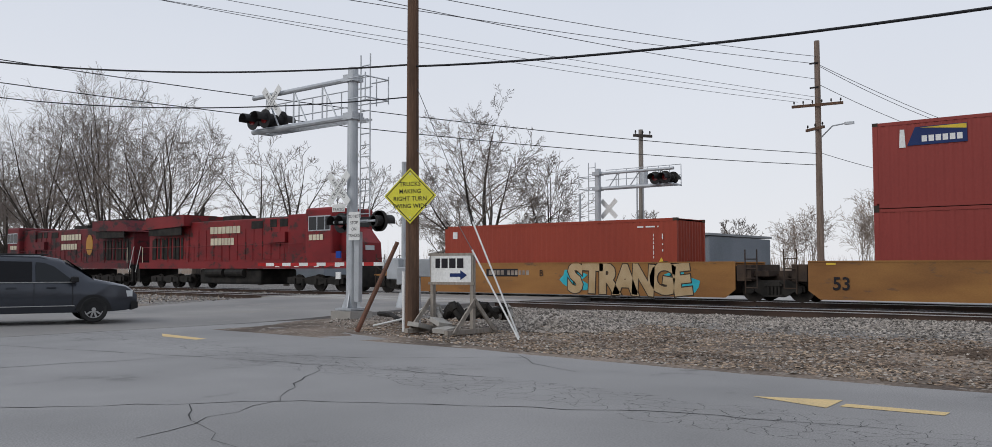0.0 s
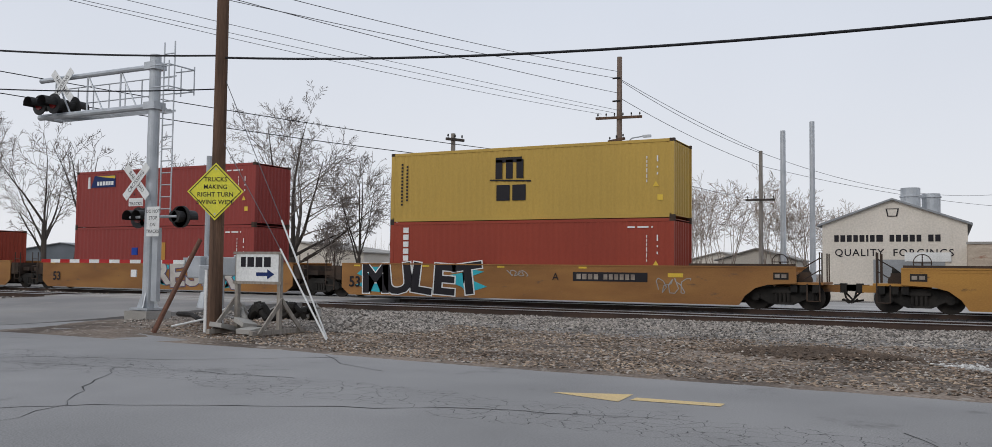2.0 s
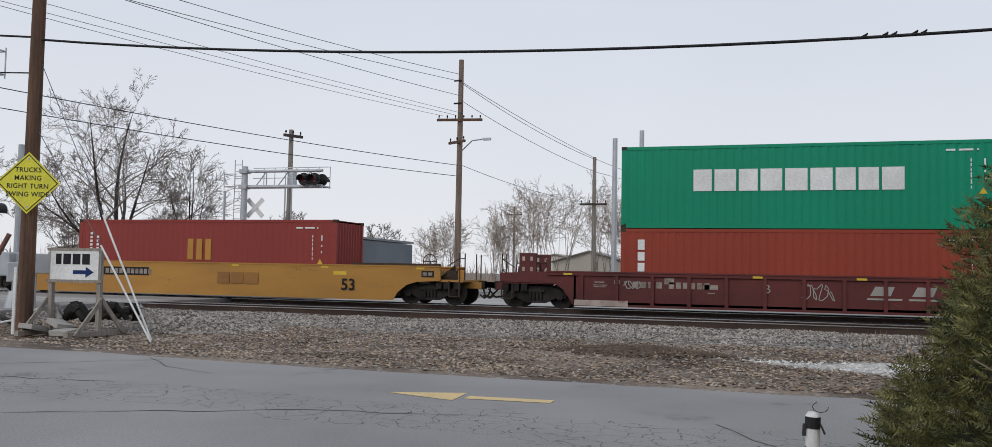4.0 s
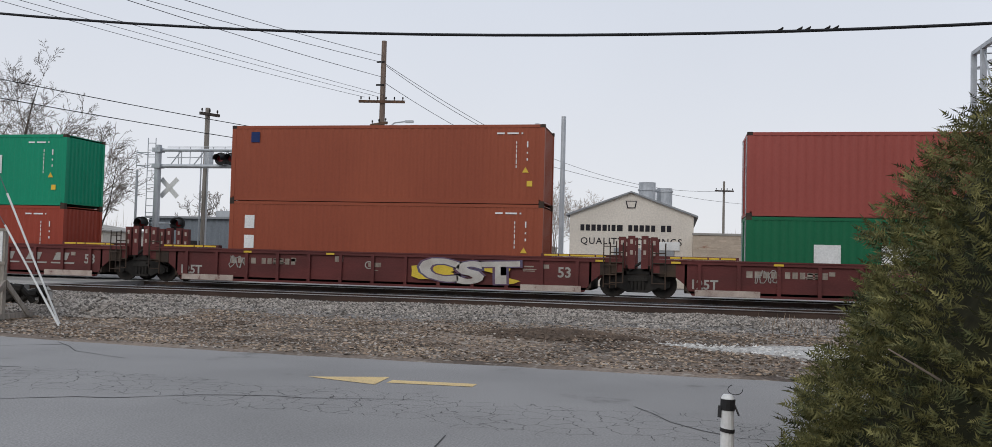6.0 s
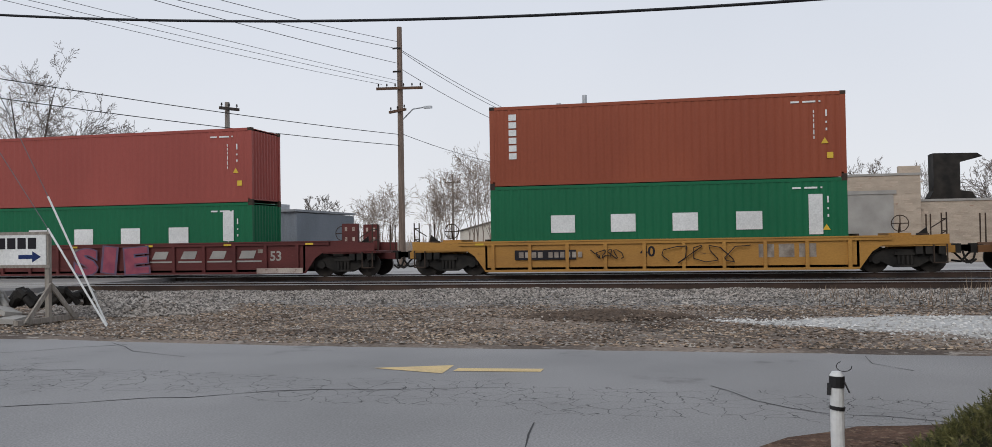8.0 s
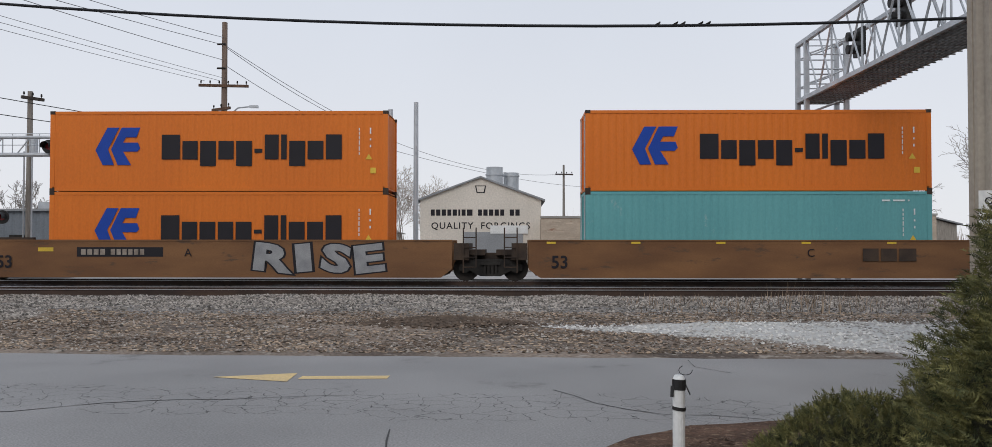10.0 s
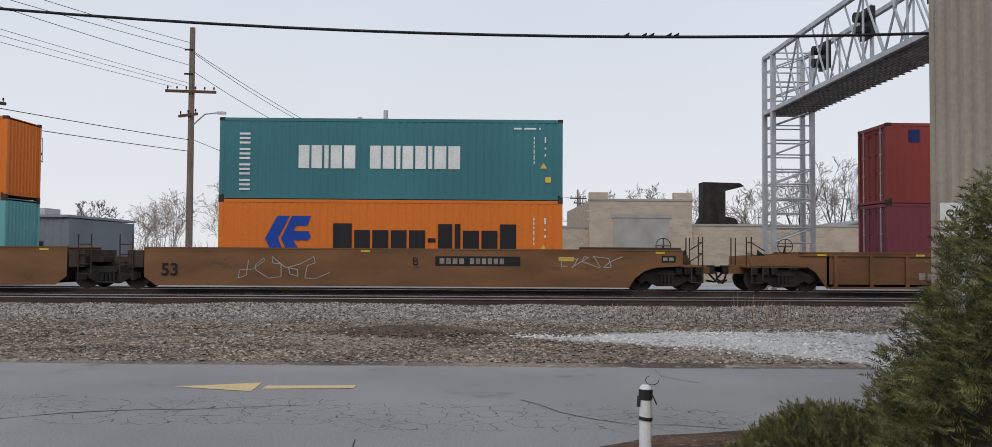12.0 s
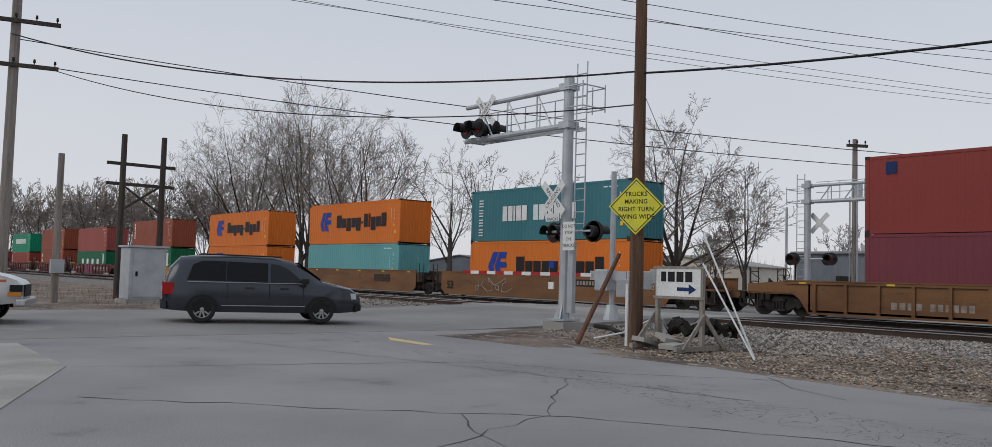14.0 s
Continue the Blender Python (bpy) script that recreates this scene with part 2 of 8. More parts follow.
def ground_material():
    """Gravel and dirt: grey stone by the track, tan straw and chips by the lot, a pale strip of crushed stone."""
    m = mat("gravel_and_dirt", (0.26, 0.205, 0.162), (0.10, 0.077, 0.062), 0.95, s1=0.45, s2=16, grain=0.5, bump=1.0, spot=(0.36, 0.32, 0.275), spot_at=0.55, spot_s=3.5, dist=0.03)
    n, l = m.node_tree.nodes, m.node_tree.links
    b = n["Principled BSDF"]
    src = b.inputs["Base Color"].links[0].from_socket
    co = n.new("ShaderNodeTexCoord")
    sp = n.new("ShaderNodeSeparateXYZ")
    l.new(co.outputs["Object"], sp.inputs[0])
    wob = n.new("ShaderNodeTexNoise")
    wob.inputs["Scale"].default_value, wob.inputs["Detail"].default_value = 0.45, 6
    l.new(co.outputs["Object"], wob.inputs["Vector"])

    def calc(op, a, b_):
        k = n.new("ShaderNodeMath")
        k.operation = op
        for i, v in enumerate((a, b_)):
            if isinstance(v, (int, float)):
                k.inputs[i].default_value = v
            else:
                l.new(v, k.inputs[i])
        return k.outputs[0]
    wy = calc("ADD", sp.outputs["Y"], calc("MULTIPLY", wob.outputs["Fac"], 3.5))
    st = n.new("ShaderNodeMapRange")
    st.inputs["From Min"].default_value, st.inputs["From Max"].default_value = 20.2, 21.2
    l.new(wy, st.inputs[0])
    vor = n.new("ShaderNodeTexVoronoi")
    vor.inputs["Scale"].default_value = 16
    l.new(co.outputs["Object"], vor.inputs["Vector"])
    stone = n.new("ShaderNodeMixRGB")
    stone.inputs[1].default_value, stone.inputs[2].default_value = (0.36, 0.335, 0.31, 1), (0.045, 0.042, 0.039, 1)
    l.new(vor.outputs["Color"], stone.inputs[0])
    mx = n.new("ShaderNodeMixRGB")
    l.new(st.outputs[0], mx.inputs[0])
    l.new(src, mx.inputs[1])
    l.new(stone.outputs[0], mx.inputs[2])
    # pale crushed stone on the way to the open lot
    line = calc("SUBTRACT", calc("ADD", sp.outputs["Y"], calc("MULTIPLY", sp.outputs["X"], 0.32)), 16.5)
    near = calc("SUBTRACT", calc("ADD", 0.35, calc("MULTIPLY", sp.outputs["X"], 0.42)), calc("ABSOLUTE", calc("ADD", line, calc("MULTIPLY", calc("SUBTRACT", wob.outputs["Fac"], 0.5), 5.0)), 0))
    w1 = n.new("ShaderNodeMapRange")
    w1.inputs["From Min"].default_value, w1.inputs["From Max"].default_value = 0.0, 0.5
    l.new(near, w1.inputs[0])
    w2 = n.new("ShaderNodeMapRange")
    w2.inputs["From Min"].default_value, w2.inputs["From Max"].default_value = -2.2, -0.5
    l.new(sp.outputs["X"], w2.inputs[0])
    ms = calc("MULTIPLY", calc("MULTIPLY", w1.outputs[0], w2.outputs[0]), 0.92)
    wm = n.new("ShaderNodeMixRGB")
    l.new(ms, wm.inputs[0])
    l.new(mx.outputs[0], wm.inputs[1])
    wm.inputs[2].default_value = (0.52, 0.51, 0.49, 1)
    # darker ballast colour between and under the tracks
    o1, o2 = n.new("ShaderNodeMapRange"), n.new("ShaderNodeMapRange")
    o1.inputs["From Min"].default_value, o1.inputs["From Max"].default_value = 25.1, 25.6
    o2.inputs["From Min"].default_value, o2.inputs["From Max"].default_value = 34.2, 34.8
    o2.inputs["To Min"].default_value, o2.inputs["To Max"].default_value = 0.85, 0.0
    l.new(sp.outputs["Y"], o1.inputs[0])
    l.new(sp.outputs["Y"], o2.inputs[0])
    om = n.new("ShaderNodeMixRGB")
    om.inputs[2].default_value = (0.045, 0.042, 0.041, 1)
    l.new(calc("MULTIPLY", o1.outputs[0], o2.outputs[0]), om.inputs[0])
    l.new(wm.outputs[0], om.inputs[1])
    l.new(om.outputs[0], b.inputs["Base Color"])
    return m


def asphalt_material():
    """Old grey asphalt: aggregate, patches, and a band of fine net cracks."""
    m = mat("old_asphalt", (0.305, 0.296, 0.29), (0.242, 0.236, 0.231), 0.85, s1=0.35, s2=55, grain=0.3, bump=0.35, spot=(0.19, 0.185, 0.18), spot_at=0.6, spot_s=0.7, dist=0.006)
    n, l = m.node_tree.nodes, m.node_tree.links
    b = n["Principled BSDF"]
    src = b.inputs["Base Color"].links[0].from_socket
    co = n.new("ShaderNodeTexCoord")
    wob = n.new("ShaderNodeTexNoise")
    wob.inputs["Scale"].default_value, wob.inputs["Detail"].default_value = 1.4, 4
    l.new(co.outputs["Object"], wob.inputs["Vector"])
    addv = n.new("ShaderNodeVectorMath")
    l.new(co.outputs["Object"], addv.inputs[0])
    sc = n.new("ShaderNodeVectorMath")
    sc.operation = "SCALE"
    sc.inputs["Scale"].default_value = 0.5
    l.new(wob.outputs["Color"], sc.inputs[0])
    l.new(sc.outputs[0], addv.inputs[1])
    vor = n.new("ShaderNodeTexVoronoi")
    vor.feature = "DISTANCE_TO_EDGE"
    vor.inputs["Scale"].default_value = 3.6
    l.new(addv.outputs[0], vor.inputs["Vector"])
    cr = n.new("ShaderNodeMapRange")
    cr.inputs["From Min"].default_value, cr.inputs["From Max"].default_value = 0.004, 0.017
    cr.inputs["To Min"].default_value, cr.inputs["To Max"].default_value = 1.0, 0.0
    l.new(vor.outputs["Distance"], cr.inputs[0])
    sp = n.new("ShaderNodeSeparateXYZ")
    l.new(co.outputs["Object"], sp.inputs[0])
    band = n.new("ShaderNodeMath")
    band.operation = "ADD"
    l.new(sp.outputs["Y"], band.inputs[0])
    k = n.new("ShaderNodeMath")
    k.operation = "MULTIPLY"
    k.inputs[1].default_value = 0.10
    l.new(sp.outputs["X"], k.inputs[0])
    l.new(k.outputs[0], band.inputs[1])
    dist = n.new("ShaderNodeMath")
    dist.operation = "SUBTRACT"
    l.new(band.outputs[0], dist.inputs[0])
    dist.inputs[1].default_value = 8.2
    ab = n.new("ShaderNodeMath")
    ab.operation = "ABSOLUTE"
    l.new(dist.outputs[0], ab.inputs[0])
    w2 = n.new("ShaderNodeTexNoise")
    w2.inputs["Scale"].default_value = 0.7
    l.new(co.outputs["Object"], w2.inputs["Vector"])
    wd = n.new("ShaderNodeMath")
    wd.operation = "MULTIPLY"
    wd.inputs[1].default_value = 1.5
    l.new(w2.outputs["Fac"], wd.inputs[0])
    bm_ = n.new("ShaderNodeMath")
    bm_.operation = "LESS_THAN"
    l.new(ab.outputs[0], bm_.inputs[0])
    l.new(wd.outputs[0], bm_.inputs[1])
    ms = n.new("ShaderNodeMath")
    ms.operation = "MULTIPLY"
    l.new(cr.outputs[0], ms.inputs[0])
    l.new(bm_.outputs[0], ms.inputs[1])
    mx = n.new("ShaderNodeMixRGB")
    l.new(ms.outputs[0], mx.inputs[0])
    l.new(src, mx.inputs[1])
    mx.inputs[2].default_value = (0.06, 0.058, 0.057, 1)
    l.new(mx.outputs[0], b.inputs["Base Color"])
    return m


M_GROUND = ground_material()
M_ASPHALT = asphalt_material()
M_ROAD = mat("worn_road", (0.29, 0.275, 0.26), (0.215, 0.207, 0.2), 0.85, s1=0.3, s2=70, grain=0.15, bump=0.3, spot=(0.28, 0.26, 0.24), spot_at=0.55, spot_s=0.6, dist=0.006)
M_CRACK = mat("crack_tar", (0.065, 0.064, 0.063), rough=0.8, bump=0)

# ---- ground, lot, road, tracks ----


def ramp_to(v, a, b):
    k = min(1.0, max(0.0, (v - a) / (b - a)))
    return k * k * (3 - 2 * k)


def bed(y):
    """The rise of the ballast under both tracks."""
    return 0.10 * ramp_to(y, 13, 22.5) * (1 - ramp_to(y, 36, 39))


def crossing(x):
    return ramp_to(x, -35.5, -34.0) * (1 - ramp_to(x, -20.9, -19.6))


def ground_z(x, y):
    z = bed(y)
    z += 0.045 * noise.noise(Vector((x * 0.5, y * 0.5, 0))) * ramp_to(y, 12.6, 14.5) * (1 - crossing(x)) * (1 - ramp_to(y, 60, 80))
    # mound of loose stone beside the pole
    d = math.hypot((x + 13.0) / 2.1, (y - 18.0) / 1.5)
    z += 0.38 * max(0.0, 1 - d) ** 1.2
    d = math.hypot((x + 17.5) / 4.0, (y - 16.8) / 2.2)
    z += 0.10 * max(0.0, 1 - d)
    # low heap of bark beside the pale strip
    z += 0.16 * max(0.0, 1 - math.hypot((x + 2.1) / 2.0, (y - 16.6) / 0.9))
    return z


def axis(lo, hi, fine, step, far):
    a = [lo + step * k for k in range(int((hi - lo) / step) + 1)]
    return [-far, -far / 3, -far / 8] + a + [far / 8, far / 3, far]


def ground():
    xs, ys = axis(-60, 30, 0, 0.75, 3000), axis(-12, 60, 0, 0.75, 3000)
    xs, ys = sorted(set(xs)), sorted(set(ys))
    v = [(x, y, ground_z(x, y) - (0.03 if y < 12.7 else 0) - 0.05 * crossing(x)) for y in ys for x in xs]
    n = len(xs)
    f = [(j * n + i, j * n + i + 1, (j + 1) * n + i + 1, (j + 1) * n + i) for j in range(len(ys) - 1) for i in range(n - 1)]
    me = bpy.data.meshes.new("ground")
    me.from_pydata(v, [], f)
    me.materials.append(M_GROUND)
    for p in me.polygons:
        p.use_smooth = True
    return tagged(new("ground", me), "grey gravel and tan dirt ground beside the tracks", "ground", kind="structure")


def sheet(name, outline, material, label, lift, category, zf=None):
    """A paved sheet with a thin edge; outline (x, y)."""
    bm = B()
    top = [bm.verts.new((x, y, (zf(x, y) if zf else 0) + lift)) for x, y in outline]
    bm.faces.new(top)
    bmesh.ops.triangulate(bm, faces=bm.faces)
    low = [bm.verts.new(v.co - Vector((0, 0, 0.06))) for v in top]
    n = len(top)
    for k in range(n):
        bm.faces.new((top[k], low[k], low[(k + 1) % n], top[(k + 1) % n]))
    return solid(name, bm, material, label, category, kind="structure")


def jag(pts, amp=0.08, step=0.6, seed=1):
    """Broken edge along a line of points."""
    r, out = random.Random(seed), []
    for (x0, y0), (x1, y1) in zip(pts, pts[1:]):
        n = max(1, int(math.hypot(x1 - x0, y1 - y0) / step))
        for k in range(n):
            out.append((x0 + (x1 - x0) * k / n + r.uniform(-amp, amp), y0 + (y1 - y0) * k / n + r.uniform(-amp, amp)))
    return out + [pts[-1]]


ground()
LOT_EDGE = [(30, 11.7), (5, 11.95), (-2.2, 12.15), (-6, 12.25), (-10, 12.6), (-13, 13.2), (-15.6, 13.9), (-18.6, 15.2), (-20.4, 16.6), (-21.2, 18.2)]
sheet("pavement", [(30, -30), *jag(LOT_EDGE, 0.05, 0.5, 3), (-21.2, 18.4), (-21.5, -30)], M_ASPHALT, "cracked grey asphalt lot with faded yellow markings", 0.0, "pavement")


def road():
    """The side road, rising to the rails at the crossing."""
    ys = [-60, -30, -12, 0, 6, 10, 13, 15, 17, 18.5, 20, 22, 23.5, 24.6, 25.2, 27.0, 28.5, 30, 31.6, 33.2, 34, 36, 38, 41, 46, 60, 90]
    bm, rows = B(), []
    for y in ys:
        z = 0.006 + (RAIL - 0.012) * ramp_to(y, 14.5, 24.3) * (1 - ramp_to(y, 35.5, 46))
        xl = -33.2 + (1.2 if y > 16 else 0)
        xr = -21.0 + (0.3 if y > 19 else 0)
        rows.append([bm.verts.new((xl + (xr - xl) * k / 6, y, z + 0.11 * math.sin(math.pi * k / 6) ** 0.6 * (1 - ramp_to(y, 14, 23)))) for k in range(7)])
    for a, b in zip(rows, rows[1:]):
        for k in range(6):
            bm.faces.new((a[k], a[k + 1], b[k + 1], b[k]))
    for a, b in zip(rows, rows[1:]):
        for k in (0, 6):
            lo = [bm.verts.new(v.co - Vector((0, 0, 0.35))) for v in (a[k], b[k])]
            bm.faces.new((a[k], b[k], lo[1], lo[0]))
    return solid("road", bm, M_ROAD, "worn pale asphalt road over the rail crossing", "road", kind="structure")


road()
sheet("concrete_apron", [(-11.6, 1.55), (-15.5, 3.15), (-20, 3.4), (-20, -6), (-11.6, -6)], M_CONC, "pale concrete driveway slab in the asphalt", 0.012, "pavement")


def marking(name, pts, label):
    bm = B()
    bm.faces.new([bm.verts.new((x, y, 0.005)) for x, y in pts])
    return solid(name, bm, M_ROADPAINT, label, "road marking")


marking("arrow_marking", [(-4.36, 10.12), (-3.42, 10.47), (-3.38, 9.79)], "faded yellow arrow head painted on asphalt")
marking("line_marking", [(-3.3, 10.22), (-2.26, 10.28), (-2.26, 10.04), (-3.3, 9.98)], "faded yellow line painted on asphalt")
marking("line_marking", [(-19.2, 11.2), (-17.0, 10.98), (-17.0, 10.7), (-18.4, 10.75)], "faded yellow turn marking on asphalt")


def crack(pts, w, seed):
    """A tarred crack: a thin wandering strip."""
    r, bm = random.Random(seed), B()
    line = jag(pts, 0.07, 0.35, seed)
    prev = None
    for k, (x, y) in enumerate(line):
        x1, y1 = line[min(k + 1, len(line) - 1)]
        x0, y0 = line[max(k - 1, 0)]
        d = Vector((x1 - x0, y1 - y0, 0)).normalized()
        s = Vector((-d.y, d.x, 0)) * w * r.uniform(0.15, 0.75)
        c = Vector((x, y, 0.0035))
        cur = (bm.verts.new(c + s), bm.verts.new(c - s))
        if prev:
            bm.faces.new((prev[0], prev[1], cur[1], cur[0]))
        prev = cur
    return solid("crack", bm, M_CRACK, "dark crack in the grey asphalt", "crack", "cracks in the lot", "structure")


for k, (pts, w) in enumerate([
        ([(-12.2, 2.4), (-9.5, 5.2), (-8.2, 6.6), (-4.5, 8.5), (-2.5, 8.9)], 0.022), ([(-15.4, 3.3), (-14, 8), (-13.5, 9.5), (-11, 10.5), (-9.2, 12.2)], 0.022),
        ([(-11, 9.2), (-8.5, 6.4), (-7.6, 4.2)], 0.018), ([(-20, 7.2), (-15, 8.4), (-11, 9.2), (-8, 9.6)], 0.02), ([(-9, 5.6), (-7, 4.6), (-5, 4.4)], 0.015),
        ([(-1.8, 7.2), (-1.55, 5.5), (-1.7, 4.2)], 0.02), ([(-0.4, 9.3), (0.3, 8.1), (1.5, 7.7)], 0.015), ([(-9.6, 12.4), (-8.2, 11.2), (-7.4, 10.9)], 0.02),
        ([(1.6, 11.9), (1.5, 11.2), (1.9, 10.6)], 0.012)]):
    crack(pts, w, 40 + k)


def track(name, y, label):
    """Two rails on ties; the head is polished."""
    tr = thing(name, Matrix.Translation((0, y, RAIL)), label, "railway track", "tracks", "structure")
    for s in (-1, 1):
        bm = B()
        box(bm, -420, 260, s * 0.755 - 0.075, s * 0.755 + 0.075, -0.185, -0.165)
        box(bm, -420, 260, s * 0.755 - 0.012, s * 0.755 + 0.012, -0.165, -0.04)
        box(bm, -420, 260, s * 0.755 - 0.034, s * 0.755 + 0.034, -0.04, -0.018)
        rail = part("rail", bm, M_RUST, tr, "rust-brown steel rail")
        bm = B()
        box(bm, -420, 260, s * 0.755 - 0.036, s * 0.755 + 0.036, -0.018, 0.0)
        part("rail_head", bm, M_RAILTOP, rail, "polished rail head")
    return tr


t_near = track("railway_track", TRACK_NEAR, "empty railway track of rusty rails on dark wooden ties")
t_far = track("railway_track", TRACK, "railway track under the train on dark wooden ties")


def track_ties():
    r = random.Random(8)
    bm = B()
    box(bm, -0.115, 0.115, -1.3, 1.3, -0.185 - 0.16, -0.183)
    me = mesh_of(bm, "tie", M_TIE)
    for tr, lo, hi in ((t_near, -20.6, 26), (t_far, -20.6, 26), (t_near, -62, -34.6)):
        x = lo
        while x < hi:
            ob = part("tie", me, M_TIE, tr)
            ob.matrix_basis = pose(x, r.uniform(-0.06, 0.06), r.uniform(-0.01, 0.006), 0, 0, r.uniform(-1.5, 1.5))
            x += 0.53


def crossing_panels():
    """Dark rubber panels between the rails on the road."""
    for y0, y1 in ((24.0, 25.2), (25.42, 26.68), (26.9, 28.1), (30.4, 31.58), (31.8, 33.06), (33.28, 34.4)):
        bm = B()
        box(bm, -33.0, -20.9, y0, y1, RAIL - 0.2, RAIL - 0.004)
        solid("crossing_panel", bm, M_CONC, "grey concrete crossing panel between the rails", "crossing panel", "crossing panels", "structure")


crossing_panels()


def scatter(name, count, area, size, material, label, category, flat=0.7, seed=5, keep=None):
    """Loose stones or chips, one mesh."""
    r = np.random.RandomState(seed)
    v, f = [], []
    base = np.array([(1, 0, 0), (-1, 0, 0), (0, 1, 0), (0, -1, 0), (0, 0, 1), (0, 0, -1)], float)
    tri = [(0, 2, 4), (2, 1, 4), (1, 3, 4), (3, 0, 4), (2, 0, 5), (1, 2, 5), (3, 1, 5), (0, 3, 5)]
    made = 0
    while made < count:
        x, y = r.uniform(area[0], area[1]), r.uniform(area[2], area[3])
        if keep and not keep(x, y, r):
            continue
        s = size * r.uniform(0.5, 1.5)
        a = r.uniform(0, 6.28)
        p = base * (s * r.uniform(0.7, 1.4), s * r.uniform(0.6, 1.0), s * flat * r.uniform(0.6, 1.1)) + r.uniform(-0.25, 0.25, (6, 3)) * s
        p = p @ np.array([[math.cos(a), math.sin(a), 0], [-math.sin(a), math.cos(a), 0], [0, 0, 1]])
        p += (x, y, ground_z(x, y) + s * flat * 0.25)
        k = len(v)
        v.extend(map(tuple, p))
        f.extend((k + i, k + j, k + m) for i, j, m in tri)
        made += 1
    me = bpy.data.meshes.new(name)
    me.from_pydata(v, [], f)
    me.materials.append(material)
    return tagged(new(name, me), label, category, kind="stuff")


M_MULCHD = mat("dark_bark", (0.15, 0.11, 0.082), (0.085, 0.064, 0.05), 0.95, s1=2, s2=12, grain=0.4)


def off_road(x, y, r):
    return not (-34.2 < x < -20.8)


def verge(x):
    """The edge of the lot, past which the ground is loose."""
    return np.interp(x, [-21, -18.6, -15.6, -13, -10, -6, 5, 30], [18.6, 15.5, 14.2, 13.5, 12.9, 12.5, 12.2, 12])


def pale_strip(x, y):
    return x > -1.6 and abs(y + 0.32 * x - 16.5) < 0.3 + 0.42 * x


scatter("ballast", 30000, (-20.6, 15, 19.6, 25.2), 0.036, M_GRAVEL, "loose grey ballast stones beside the rails", "gravel", keep=lambda x, y, r: r.uniform() < 0.35 + 0.65 * ramp_to(y, 19.6, 21.5))
scatter("ballast", 9000, (-20.6, 16, 26.9, 31.4), 0.045, M_DARKBALLAST, "dark ballast stones between the tracks", "gravel", seed=15)
scatter("ballast", 4000, (-60, -34.5, 19.6, 31.2), 0.06, M_GRAVEL, "loose grey ballast stones beside the rails", "gravel", seed=6)
scatter("gravel", 6500, (-16, -10.6, 16.2, 20), 0.045, M_GRAVEL, "mound of loose grey gravel beside the pole", "gravel", seed=7, keep=lambda x, y, r: math.hypot((x + 13.0) / 2.2, (y - 18.0) / 1.6) < 1)
scatter("gravel", 9000, (-20, 12, 12.6, 20), 0.026, M_GRAVEL, "loose grey gravel on the verge", "gravel", seed=9, keep=lambda x, y, r: y > verge(x) and not pale_strip(x, y))
scatter("gravel", 6000, (-1.6, 13, 12.4, 18.5), 0.03, M_CRUSHED, "strip of pale crushed stone on the verge", "gravel", seed=19, keep=lambda x, y, r: y > verge(x) and pale_strip(x + r.uniform(-0.4, 0.4), y + r.uniform(-0.25, 0.25)))
scatter("debris", 2200, (-4.2, 0.0, 15.6, 17.6), 0.045, M_MULCHD, "low heap of dark brown bark debris on the verge", "debris", flat=0.6, seed=13, keep=lambda x, y, r: math.hypot((x + 2.1) / 2.0, (y - 16.6) / 0.8) < r.uniform(0.1, 1))
scatter("debris", 3000, (-14, 6, 13.2, 19), 0.032, M_MULCHD, "scattered dark brown bark debris on the verge", "debris", flat=0.4, seed=14, keep=lambda x, y, r: y > verge(x) + 0.3 and noise.noise(Vector((x * 0.6, y * 1.1, 3))) > 0.1 and not pale_strip(x, y))
scatter("dry_straw", 22000, (-17, 12, 12.6, 19.5), 0.034, M_CHIP, "tan dry straw and wood chips on the verge", "straw", flat=0.3, seed=11, keep=lambda x, y, r: y > verge(x) + 0.1 and not pale_strip(x, y) and noise.noise(Vector((x * 0.35, y * 0.7, 9))) > r.uniform(-0.9, 0.25))
sheet("gravel_lane", [(-20.4, 36.5), (40, 36.5), (40, 47.5), (-20.4, 47.5)], mat("pale_gravel_lane", (0.44, 0.42, 0.40), (0.34, 0.325, 0.31), 0.9, s1=0.3, s2=20, grain=0.25, bump=0.3), "pale gravel lane beyond the tracks", 0.10, "lane")

# ---- the train ----
P_ORE = mat("tan_ore_paint", (0.33, 0.16, 0.05), (0.23, 0.105, 0.036), 0.55, s1=0.6, s2=25, spot=(0.15, 0.085, 0.05), spot_at=0.6, spot_s=1.6, stretch=(0.6, 1, 2))
P_BROWN = mat("faded_brown_paint", (0.225, 0.11, 0.048), (0.15, 0.072, 0.034), 0.6, s1=0.6, s2=25, spot=(0.11, 0.065, 0.04), spot_at=0.58, spot_s=1.6, stretch=(0.6, 1, 2))
P_YELLOW = mat("yellow_car_paint", (0.46, 0.235, 0.055), (0.38, 0.19, 0.05), 0.5, s1=0.6, s2=25, spot=(0.16, 0.09, 0.04), spot_at=0.63, spot_s=1.8, stretch=(0.6, 1, 2))
P_OXIDE = mat("oxide_car_paint", (0.135, 0.035, 0.032), (0.095, 0.028, 0.026), 0.6, s1=0.6, s2=25, spot=(0.16, 0.09, 0.075), spot_at=0.66, spot_s=1.6, stretch=(0.6, 1, 2))
P_GRIME = mat("brown_grime_steel", (0.075, 0.05, 0.035), (0.04, 0.03, 0.025), 0.8, s1=1.5, s2=30, bump=0.3)
P_YMARK = mat("yellow_reflector", (0.75, 0.50, 0.04), rough=0.4, bump=0)
